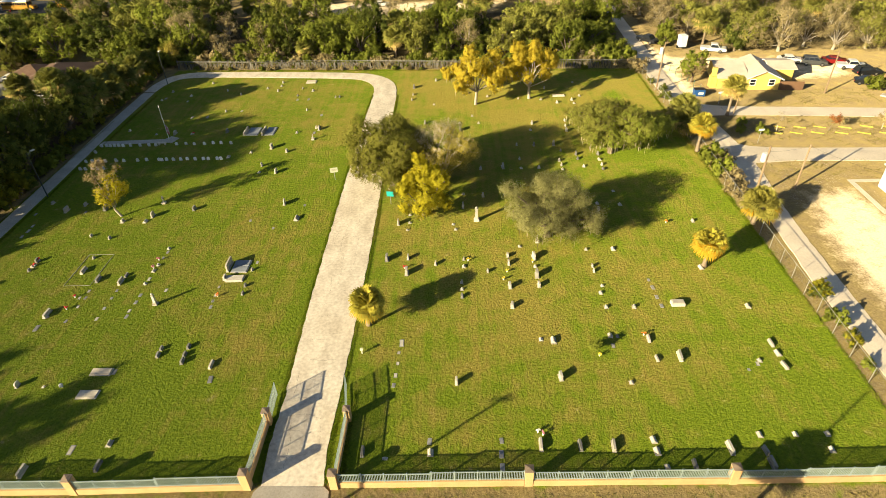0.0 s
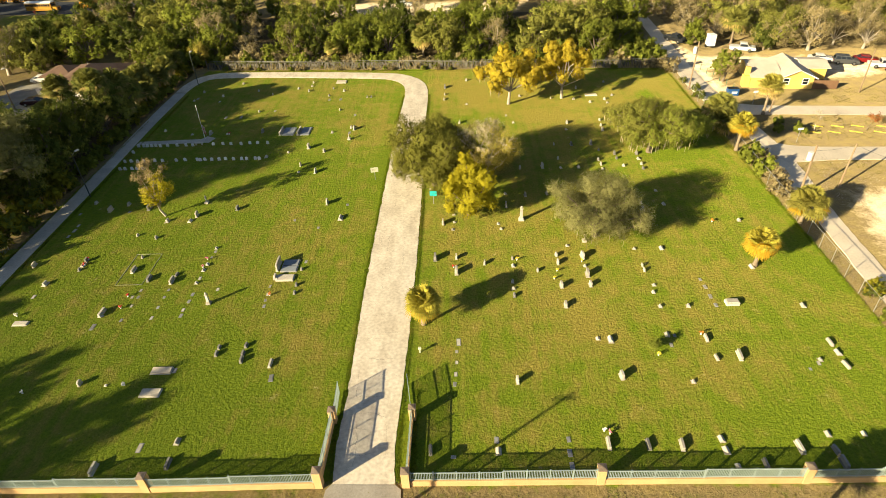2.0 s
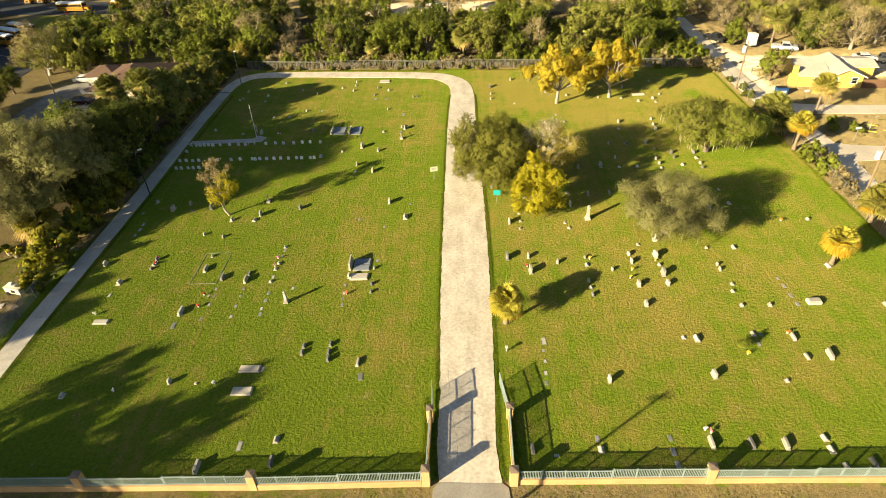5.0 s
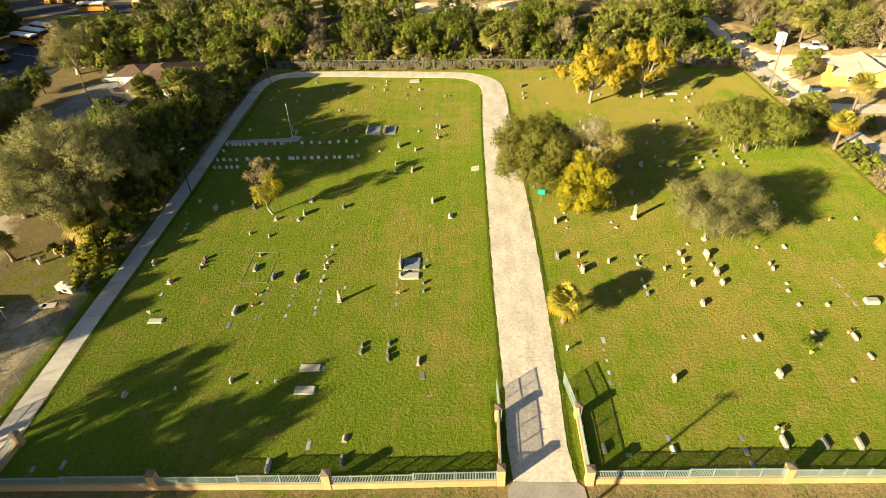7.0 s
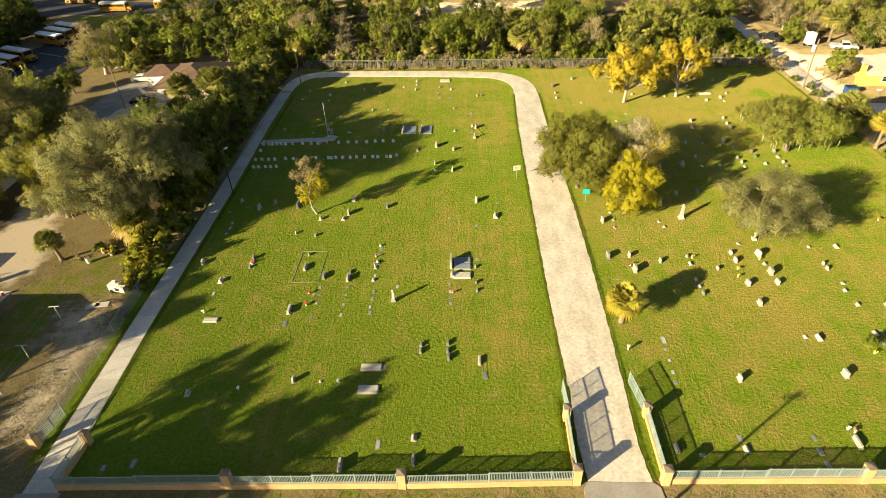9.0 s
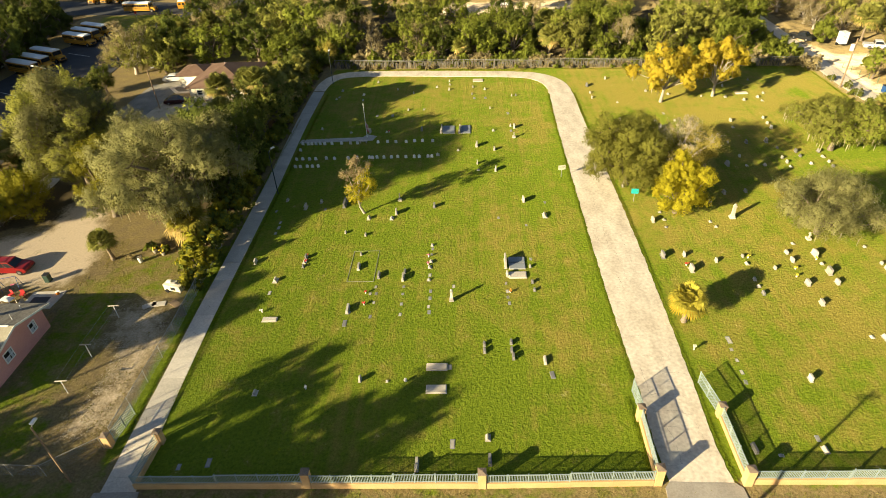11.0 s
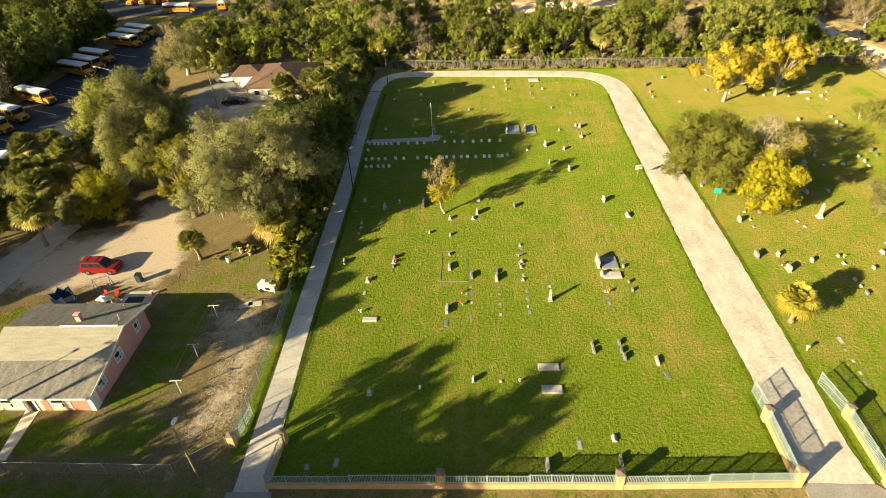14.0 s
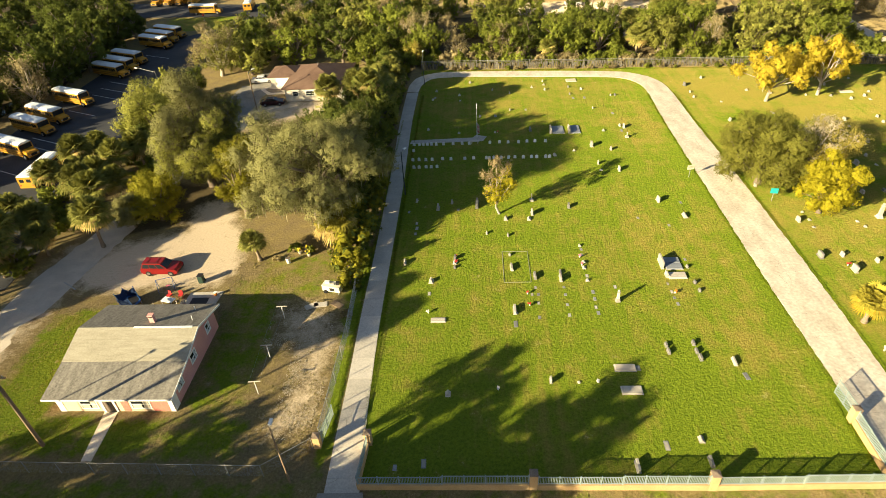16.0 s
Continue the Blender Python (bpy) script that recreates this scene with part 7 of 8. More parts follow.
# back yard things
BLUE = plain("blue_plastic", (0.02, 0.09, 0.28), 0.5)
NET = plain("dark_blue_net", (0.012, 0.04, 0.13), 0.8)
t = thing("trampoline", pose(-88.4, 49.4, 0, 0, 0, 10), "small blue trampoline with a sagging dark net", "trampoline")
part("pad", rods(((0, 0, 0.5), (0, 0, 0.6), 1.15, 1.15, 16)), BLUE, t)
part("bed", rods(((0, 0, 0.602), (0, 0, 0.61), 0.9, 0.9, 16)), BLACK, t)
for i in range(6):
    a, b_ = i * math.pi / 3, (i + 1) * math.pi / 3
    ca, sa, cb, sb = math.cos(a), math.sin(a), math.cos(b_), math.sin(b_)
    part("leg", rods(((1.1 * ca, 1.1 * sa, 0), (1.1 * ca, 1.1 * sa, 0.5), 0.035)), GALV, t)
    part("net_pole", rods(((1.12 * ca, 1.12 * sa, 0.5), (1.2 * ca - 0.25, 1.2 * sa, 1.9), 0.04)), BLUE, t)
    bm = bmesh.new()
    low_ = [bm.verts.new(p) for p in ((1.1 * ca, 1.1 * sa, 0.6), (1.1 * cb, 1.1 * sb, 0.6), (1.18 * cb - 0.25, 1.18 * sb, 1.75), (1.05 * (ca + cb) / 2 - 0.2, 1.05 * (sa + sb) / 2, 1.45), (1.18 * ca - 0.25, 1.18 * sa, 1.75))]
    bm.faces.new(low_)
    bmesh.ops.solidify(bm, geom=bm.faces[:], thickness=0.02)
    if i in (0, 1, 2, 4):
        part("net_panel", bm, NET, t)
t = thing("table", pose(-83.9, 49.4, 0, 0, 0, -15), "white patio table behind the pink house", "table")
part("tabletop", boxes((0, 0, 0.7, 1.5, 0.85, 0.04, 0, 0.01)), WHITE, t)
for sx in (-0.65, 0.65):
    for sy in (-0.35, 0.35):
        part("leg", boxes((sx, sy, 0, 0.05, 0.05, 0.7)), WHITE, t)


def chair(x, y, turn, material, label):
    t = thing("chair", pose(x, y, 0, 0, 0, turn), label, "chair", "patio chairs")
    part("seat", boxes((0, 0, 0.40, 0.48, 0.48, 0.05, 0, 0.015)), material, t)
    part("backrest", boxes((0, 0.23, 0.45, 0.48, 0.05, 0.45, 0, 0.015)), material, t)
    for sx in (-0.2, 0.2):
        for sy in (-0.2, 0.2):
            part("leg", boxes((sx, sy, 0, 0.045, 0.045, 0.4)), material, t)


chair(-83.0, 50.6, 10, RED, "red plastic chair on the patio")
chair(-82.2, 49.2, 250, TAN_SLAB, "tan plastic patio chair behind the house")
chair(-85.0, 48.6, 120, TAN_SLAB, "tan patio chair beside the table")
chair(-84.4, 50.6, -20, RED, "red and white plastic chair by the table")
t = thing("bucket", pose(-79.0, 50.9, 0.06), "orange and white bucket on the patio", "bucket")
part("body", rods(((0, 0, 0), (0, 0, 0.4), 0.17, 0.2, 12)), ORANGE, t)
part("rim", rods(((0, 0, 0.4), (0, 0, 0.43), 0.22, 0.22, 12)), WHITE, t)
t = thing("swing_set", pose(-85.4, 52.2, 0, 0, 0, 20), "small blue and green child's swing frame", "swing")
for s in (-0.9, 0.9):
    part("leg", rods(((s, -0.6, 0), (s, 0, 1.6), 0.03)), BLUE, t)
    part("leg", rods(((s, 0.6, 0), (s, 0, 1.6), 0.03)), BLUE, t)
part("top_bar", rods(((-0.9, 0, 1.6), (0.9, 0, 1.6), 0.035)), BLUE, t)
part("seat", boxes((0.2, 0, 0.5, 0.45, 0.25, 0.05, 0, 0.01)), PINK, t, "pink swing seat")
part("rope", rods(((0.0, 0, 0.55), (0.0, 0, 1.6), 0.012), ((0.4, 0, 0.55), (0.4, 0, 1.6), 0.012)), GALV, t)
t = thing("trash_bin", pose(-81.6, 53.4, 0), "dark green wheeled trash bin standing in the yard", "trash bin")
part("body", boxes((0, 0, 0.05, 0.6, 0.65, 1.0, 0, 0.04)), plain("dark_green_plastic", (0.02, 0.05, 0.035), 0.6), t)
part("lid", boxes((0, 0, 1.05, 0.66, 0.72, 0.07, 0, 0.02)), BLACK, t)
for s in (-0.25, 0.25):
    part("wheel", rods(((s - 0.03, 0.32, 0.12), (s + 0.03, 0.32, 0.12), 0.12, 0.12, 10)), RUBBER, t)
t = thing("planter", pose(-71.9, 57.0, 0), "white round planter pot in the yard", "planter")
part("pot", rods(((0, 0, 0), (0, 0, 0.75), 0.24, 0.30, 14)), WHITE, t)
part("soil", rods(((0, 0, 0.75), (0, 0, 0.76), 0.27, 0.27, 14)), BARK, t)
CREAM_TIN = mat("cream_enamel", (0.62, 0.57, 0.44), (0.74, 0.69, 0.55), 0.5, 1.2, 10, 0.08, 0.01)
t = thing("utility_cart", pose(-65.2, 51.4, 0, 0, 0, -14), "small cream metal cart loaded with clutter beside the fence", "cart")
part("box", boxes((0, 0, 0.25, 2.2, 1.0, 0.75, 0, 0.05)), CREAM_TIN, t)
part("hatch", boxes((0.15, -0.505, 0.42, 0.6, 0.03, 0.4, 0, 0.01)), BLACK, t)
part("lid", boxes((0, 0, 1.0, 2.26, 1.06, 0.05, 0, 0.01)), CREAM_TIN, t)
for px, py, lx, ly, lz, material in ((-0.6, 0.1, 0.5, 0.4, 0.22, WHITE), (0.0, -0.1, 0.6, 0.35, 0.14, CONCRETE_GREY), (0.7, 0.15, 0.45, 0.5, 0.3, BLACK)):
    part("parcel", boxes((px, py, 1.05, lx, ly, lz, 0.3, 0.04)), material, t)
for s_ in (-0.55, 0.55):
    part("wheel", rods(((-0.7, s_ - 0.06, 0.24), (-0.7, s_ + 0.06, 0.24), 0.24, 0.24, 12)), RUBBER, t)
    part("leg", boxes((0.9, s_ * 0.8, -0.03, 0.08, 0.08, 0.3)), GALV, t)
t = thing("fallen_post", pose(-98.0, 53.0, 0.06, 0, 0, -33), "grey steel post lying at the edge of the lane", "post")
part("tube", rods(((-1.3, 0, 0.02), (1.3, 0, 0.05), 0.07, 0.07, 10)), GALV, t)
part("cap", rods(((1.3, 0, 0.05), (1.36, 0, 0.05), 0.085, 0.085, 10)), GALV, t)
for i, (x, y, a) in enumerate(((-67.2, 48.8, 30), (-66.2, 49.0, 10), (-64.3, 49.0, -35))):
    tagged(ob_from("board", boxes((x, y, -0.02, 1.5, 0.8, 0.09, radians(a), 0.01)), CONCRETE_GREY if i < 2 else POLE_WOOD), "loose weathered board lying on the ground", "board", "loose boards")
for x, y in ((-70.9, 58.9), (-69.6, 58.4), (-70.2, 59.6)):
    t = thing("flower_pot", pose(x, y, 0), "pale stone garden pot with yellow flowers", "flower pot", "garden pots")
    part("pot", rods(((0, 0, 0), (0, 0, 0.45), 0.18, 0.28, 10)), MARBLE, t)
    bm = bmesh.new()
    for j in range(9):
        bmesh.ops.create_icosphere(bm, subdivisions=1, radius=0.12, matrix=Matrix.Translation((random.gauss(0, 0.16), random.gauss(0, 0.16), random.uniform(0.5, 0.75))))
    part("bouquet", bm, LEMON, t)


def clothes_post(x, y):
    t = thing("clothesline_post", pose(x, y, 0, 0, 0, 4), "pale T-shaped clothesline post with a tan crossbar", "clothesline post", "clothesline posts")
    part("post", rods(((0, 0, -0.1), (0, 0, 1.74), 0.04)), WHITE, t)
    part("crossbar", boxes((0, 0, 1.72, 1.15, 0.07, 0.08)), TAN_SLAB, t)


CL = ((-69.55, 36.2), (-69.75, 40.95), (-69.75, 46.8))
for x, y in CL:
    clothes_post(x, y)
for dx in (-0.48, 0.48):
    tagged(ob_from("clothesline", rods(*[((a[0] + dx, a[1], 1.8), (b[0] + dx, b[1], 1.8), 0.008) for a, b in zip(CL, CL[1:])]), GALV), "thin wire clothesline between white posts", "clothesline", "clotheslines")


def pole(x, y, h, label, lean=(0, 0), wood=POLE_WOOD, r=0.15, arm=None, drum=False, bar=False, turn=0.0):
    t = thing("utility_pole" if wood is POLE_WOOD else "street_lamp", pose(x, y, 0, 0, 0, turn), label, "pole" if wood is POLE_WOOD else "street lamp", "poles")
    part("pole", rods(((0, 0, -0.2), (lean[0], lean[1], h), r, r * 0.7, 10)), wood, t)
    if arm:
        part("arm", rods(((lean[0], lean[1], h - 0.3), (lean[0] + arm * 0.8, lean[1], h + 0.15), 0.035), ((lean[0] + arm * 0.8, lean[1], h + 0.15), (lean[0] + arm, lean[1], h + 0.15), 0.035)), GALV, t)
        part("lamp_head", boxes((lean[0] + arm + 0.15, lean[1], h + 0.05, 0.6, 0.3, 0.16, 0, 0.05)), WHITE, t)
    if drum:
        part("transformer", rods(((lean[0] - 0.42, lean[1], h - 2.1), (lean[0] - 0.42, lean[1], h - 1.0), 0.33, 0.33, 14)), WHITE, t)
    if bar:
        part("crossarm", boxes((lean[0], lean[1], h - 0.5, 2.2, 0.1, 0.12)), wood, t)
        for s in (-0.9, -0.35, 0.35, 0.9):
            part("insulator", rods(((lean[0] + s, lean[1], h - 0.38), (lean[0] + s, lean[1], h - 0.18), 0.05)), CHROME, t)
    return t


DARK_METAL = plain("dark_painted_steel", (0.05, 0.06, 0.055), 0.5)
pole(-58.75, 72.9, 6.9, "dark steel lamp post with a bracket lamp beside the side road", (0, 0), DARK_METAL, 0.09, 0.7, turn=60)
pole(-58.8, 117.4, 6.6, "dark steel lamp post at the back corner", (0, 0), DARK_METAL, 0.08, 0.35, turn=80)
pole(-90.9, 106.8, 7.6, "pale wooden pole with a bracket lamp before the brown-roofed house", arm=1.0, r=0.12, turn=50)
pole(-64.1, 26.9, 7.0, "slender rusty pole with a floodlight at the yard corner", (0.1, 0.2), POLE_WOOD, 0.09, 0.3, turn=90)
pole(-87.5, 30.4, 9.0, "leaning weathered wooden utility pole in the yard", (-0.5, 0.3), r=0.19, bar=True)
pole(-106.8, 103.5, 9.5, "steel lot lamp with a long arm above the buses", (0, 0), DARK_METAL, 0.1, -4.6, turn=-20)
pole(-20.2, 17.6, 10.5, "tall wooden utility pole across the street", bar=True)
pole(9.6, 16.2, 11.1, "tall wooden utility pole across the street", r=0.12)
pole(-95.4, 27.1, 9.6, "slender street lamp with a bracket arm across the street", (0, 0), DARK_METAL, 0.07, 0.5, turn=40)
palm(78, 7.0, 1.9, "shaggy cabbage palm across the street", 0.3, 40, m=pose(13.4, 19.0, 0), group="street palms", trunk_r=0.16)

# brown-roofed house
BROWN_ROOF = mat("brown_shingle", (0.11, 0.065, 0.045), (0.19, 0.12, 0.085), 0.95, 0.4, 7, 0.3, 0.02, 0.05)
CREAM_WALL = mat("cream_stucco", (0.66, 0.60, 0.48), (0.76, 0.70, 0.58), 0.9, 0.6, 9, 0.1, 0.01, 0.05)


def hip(bm, x0, x1, y0, y1, z0, z1, over=0.5):
    """A hip roof; its ridge runs along the longer side."""
    x0, x1, y0, y1 = x0 - over, x1 + over, y0 - over, y1 + over
    k = min(x1 - x0, y1 - y0) / 2
    lo = [bm.verts.new(p) for p in ((x0, y0, z0), (x1, y0, z0), (x1, y1, z0), (x0, y1, z0))]
    un = [bm.verts.new((v.co.x, v.co.y, z0 - 0.14)) for v in lo]
    if x1 - x0 > y1 - y0:
        a, b = bm.verts.new((x0 + k, (y0 + y1) / 2, z1)), bm.verts.new((x1 - k, (y0 + y1) / 2, z1))
        tops = ((lo[0], lo[1], b, a), (lo[1], lo[2], b), (lo[2], lo[3], a, b), (lo[3], lo[0], a))
    else:
        a, b = bm.verts.new(((x0 + x1) / 2, y0 + k, z1)), bm.verts.new(((x0 + x1) / 2, y1 - k, z1))
        tops = ((lo[0], lo[1], a), (lo[1], lo[2], b, a), (lo[2], lo[3], b), (lo[3], lo[0], a, b))
    for q in tops:
        bm.faces.new(q)
    for i in range(4):
        bm.faces.new((un[i], un[(i + 1) % 4], lo[(i + 1) % 4], lo[i]))
    bm.faces.new(un)
    bmesh.ops.recalc_face_normals(bm, faces=bm.faces[:])


h2 = thing("house", pose(0, 0, 0), "cream house with a brown hip roof and garage wing", "house")
for x0, x1, y0, y1 in ((-86, -74.4, 110.6, 124.2), (-91, -86.004, 118, 124.2)):
    for ax, ay, lx, ly in (((x0 + x1) / 2, y0 + 0.1, x1 - x0, 0.2), ((x0 + x1) / 2, y1 - 0.1, x1 - x0, 0.2), (x0 + 0.1, (y0 + y1) / 2, 0.2, y1 - y0 - 0.41), (x1 - 0.1, (y0 + y1) / 2, 0.2, y1 - y0 - 0.41)):
        part("wall", boxes((ax, ay, -0.1, lx, ly, 2.75)), CREAM_WALL, h2)
bm = bmesh.new()
hip(bm, -86, -74.4, 110.6, 124.2, 2.72, 4.9)
part("roof", bm, BROWN_ROOF, h2)
bm = bmesh.new()
hip(bm, -91, -85.0, 118, 124.0, 2.66, 3.9)
part("garage_roof", bm, BROWN_ROOF, h2)
for x, w in ((-83.9, 1.0), (-81.0, 1.6), (-77.2, 1.2)):
    window(h2, x, 110.598, 1.0, w, 1.1, "-y")
for y in (113, 118, 122):
    window(h2, -74.396, y, 1.0, 1.0, 1.1, "+x")
part("garage_door", boxes((-88.5, 117.97, 0.0, 2.6, 0.05, 2.2, 0, 0.01)), WHITE, h2)
part("vent", rods(((-80.5, 118, 4.6), (-80.5, 118, 5.1), 0.06)), GALV, h2)
bm = bmesh.new()
prism(bm, [(-93.3, 117.5), (-91.0, 114.6), (-87.0, 114.8), (-88.6, 117.9), (-92.3, 118.9)], "z", -0.1, 0.12)
tagged(ob_from("pavement", bm, CONCRETE), "pale concrete border beside the brown-roofed house", "pavement", kind="structure")
bm = bmesh.new()
prism(bm, [(-92.3, 117.3), (-90.6, 115.4), (-88.0, 115.5), (-89.1, 117.3), (-91.9, 118.1)], "z", -0.05, 0.126)
tagged(ob_from("flower_bed", bm, BARK), "dark planting bed inside a pale concrete border", "flower bed")

# school buses
BUS_YELLOW = mat("bus_yellow", (0.44, 0.22, 0.018), (0.54, 0.28, 0.028), 0.4, 0.6, 8, 0.03, 0.01, 0.06)
BUS_ROOF = mat("bus_white_roof", (0.74, 0.78, 0.82), (0.86, 0.88, 0.90), 0.45, 0.5, 4, 0.03, 0.01, 0.06)


def shared(name, bm, material):
    me = bpy.data.meshes.new(name)
    bm.to_mesh(me)
    bm.free()
    me.materials.append(material)
    return me


BUS_WIN = shared("window", boxes((0, 0, 0, 0.62, 0.03, 0.62)), DARK_GLASS)


def bus(m):
    """A long-nosed school bus, nose towards +x."""
    t = thing("school_bus", m, "yellow school bus with a white roof parked in the lot", "bus", "school buses")
    side_ = [(-1.2, 0.55), (-1.22, 2.3), (-1.12, 2.62), (1.12, 2.62), (1.22, 2.3), (1.2, 0.55)]
    bm = bmesh.new()
    prism(bm, side_, "x", -5.1, 3.1)
    part("body", bm, BUS_YELLOW, t)
    bm = bmesh.new()
    prism(bm, [(-1.14, 2.60), (-1.0, 2.80), (-0.6, 2.93), (0.6, 2.93), (1.0, 2.80), (1.14, 2.60)], "x", -5.12, 3.12)
    part("roof", bm, BUS_ROOF, t, "white roof")
    bm = bmesh.new()
    prism(bm, [(3.1, 0.5), (3.1, 1.62), (4.4, 1.45), (4.65, 1.2), (4.65, 0.5)], "y", -0.95, 0.95)
    bmesh.ops.bevel(bm, geom=bm.edges[:], offset=0.07, segments=2, affect="EDGES")
    part("hood", bm, BUS_YELLOW, t)
    part("windshield", boxes((3.1, 0, 1.68, 0.06, 2.1, 0.85, 0, 0.02)), DARK_GLASS, t)
    part("grille", boxes((4.65, 0, 0.75, 0.05, 1.0, 0.45)), BLACK, t)
    part("bumper", boxes((4.72, 0, 0.42, 0.18, 2.2, 0.24, 0, 0.03)), BLACK, t)
    part("bumper", boxes((-5.18, 0, 0.5, 0.16, 2.3, 0.24, 0, 0.03)), BLACK, t)
    for s in (-1, 1):
        for z in (0.85, 1.25, 1.58):
            part("rub_rail", boxes((-1.0, s * 1.215, z, 8.1, 0.03, 0.07)), BLACK, t)
        for j in range(11):
            piece("window", BUS_WIN, t, Matrix.Translation((-4.65 + j * 0.72, s * 1.215, 1.72)))
        part("headlight", boxes((4.66, s * 0.7, 0.85, 0.06, 0.26, 0.22, 0, 0.02)), CHROME, t)
        part("tail_light", boxes((-5.12, s * 0.95, 1.1, 0.05, 0.2, 0.2, 0, 0.02)), RED, t)
        part("rear_window", boxes((-5.105, s * 0.55, 1.7, 0.04, 0.7, 0.55, 0, 0.02)), DARK_GLASS, t)
        part("mirror", boxes((3.7, s * 1.3, 1.7, 0.08, 0.2, 0.35, 0, 0.03)), BLACK, t)
        for px in (-3.1, 3.6):
            wheel(t, px, s * 1.02, 0.5, 0.3)
    return t


first = bus(pose(-131.2, 99.6, 0.06, 0, 0, -24))
for x, y, a in ((-131.4, 104.8, -24), (-131.2, 113.6, -24), (-131.6, 130.0, -24), (-131.4, 134.2, -24), (-131.6, 139.2, -24), (-130.6, 151.5, -24), (-130.8, 156.0, -24), (-130.6, 160.6, -24), (-128.4, 90.0, -24), (-129.6, 80.0, -24),
                (-118.0, 81.5, 92), (-129.5, 184.3, -4), (-151, 200, -95), (-147, 200.2, -95), (-143, 200, -95), (-139, 200.2, -95), (-117.5, 188.5, 100)):
    copy_thing(first, pose(x, y, 0.06, 0, 0, a))
for y in (83.5, 92.5, 95.3, 107.9, 116.6, 120.4, 124.4, 143.0):
    t = tagged(ob_from("road_marking", boxes((-127.0, y, 0.066, 8.0, 0.12, 0.004, radians(-24))), ROAD_PAINT), "white painted stall line", "road marking", "stall lines", "structure")
WATER = plain("dark_pond_water", (0.02, 0.03, 0.035), 0.05, 0, 0.6)
bm = bmesh.new()
prism(bm, [(-152, 96), (-145, 102), (-141.5, 116), (-141, 132), (-142.5, 146), (-147, 150), (-146, 132), (-147, 116), (-154, 104)], "z", -0.2, 0.045)
tagged(ob_from("water", bm, WATER), "narrow dark pond behind the bus lot", "water", kind="structure")
t = thing("post_sign", pose(-127.6, 176.4, 0), "small red sign on a post beside the bus lot", "sign")
part("post", rods(((0, 0, 0), (0, 0, 2.0), 0.04)), GALV, t)
part("board", boxes((0, -0.05, 1.4, 0.6, 0.03, 0.6, 0, 0.01)), RED, t)

# ---------------------------------------------------------------- east: yellow house, lanes, poles, cars
YELLOW_WALL = mat("yellow_stucco", (0.66, 0.47, 0.11), (0.77, 0.56, 0.16), 0.9, 0.6, 9, 0.12, 0.01, 0.03)
PALE_ROOF = mat("cream_shingle", (0.52, 0.44, 0.35), (0.66, 0.57, 0.47), 0.95, 0.5, 8, 0.25, 0.02, 0.03)
h3 = thing("house", pose(56.2, 106.4, 0, 0, 0, -6), "yellow stucco house with a cream shingle roof", "house")


def gable_block(parent, x0, x1, y0, y1, eave, ridge, along, over=0.45):
    """Four walls and a gable roof whose ridge runs along x or y."""
    for ax, ay, lx, ly in (((x0 + x1) / 2, y0 + 0.1, x1 - x0, 0.2), ((x0 + x1) / 2, y1 - 0.1, x1 - x0, 0.2), (x0 + 0.1, (y0 + y1) / 2, 0.2, y1 - y0 - 0.41), (x1 - 0.1, (y0 + y1) / 2, 0.2, y1 - y0 - 0.41)):
        part("wall", boxes((ax, ay, -0.1, lx, ly, eave + 0.08)), YELLOW_WALL, parent)
    if along == "y":
        mid, a, b, lo, hi = (x0 + x1) / 2, x0, x1, y0, y1
    else:
        mid, a, b, lo, hi = (y0 + y1) / 2, y0, y1, x0, x1
    drop = (ridge - eave) * over / (mid - a)
    for s in (lo + 0.004, hi - 0.204):
        bm = bmesh.new()
        prism(bm, [(a + 0.05, eave - 0.03), (b - 0.05, eave - 0.03), (mid, ridge - 0.12)], along, s, s + 0.2)
        part("gable", bm, YELLOW_WALL, parent)
    for e, far in ((a - over, mid), (b + over, mid)):
        bm = bmesh.new()
        prism(bm, [(e, eave - drop), (far, ridge), (far, ridge - 0.13), (e, eave - drop - 0.13)], along, lo - over, hi + over)
        part("roof", bm, PALE_ROOF, parent)
        bm = bmesh.new()
        prism(bm, [(e, eave - drop - 0.2), (far, ridge - 0.07), (far, ridge + 0.015), (e, eave - drop + 0.015)], along, lo - over - 0.05, lo - over)
        part("verge_board", bm, WHITE, parent)


gable_block(h3, -2.7, 3.0, -0.2, 9.0, 2.35, 3.6, "y")
gable_block(h3, -7.2, 0.1, 2.2, 9.0, 2.4, 3.57, "x")
gable_block(h3, 3.02, 7.2, 5.2, 10.6, 2.3, 2.9, "x")
for ax, ay, lx, ly in ((-5.2, 0.4, 4.9, 0.2), (-7.55, 1.3, 0.2, 1.6)):
    part("wall", boxes((ax, ay, -0.1, lx, ly, 2.3)), YELLOW_WALL, h3)
bm = bmesh.new()
prism(bm, [(-0.1, 2.15), (5.4, 3.5), (5.4, 3.37), (-0.1, 2.02)], "x", -7.95, -2.3)
part("porch_roof", bm, PALE_ROOF, h3)
part("chimney", boxes((-8.3, 1.2, -0.1, 1.15, 1.5, 2.2, 0, 0.03), (-8.3, 1.3, 2.1, 0.8, 0.8, 1.5, 0, 0.03)), YELLOW_WALL, h3, "yellow stucco chimney")
for x, w in ((-1.7, 0.9), (1.6, 0.9)):
    window(h3, x, -0.202, 0.8, w, 1.2, "-y")
window(h3, -7.202, 5.6, 2.2, 0.9, 1.0, "-x")
window(h3, -4.6, 0.298, 0.8, 0.9, 1.1, "-y")
part("door", boxes((3.03, 2.2, 0.0, 0.06, 0.95, 2.05)), WHITE, h3)
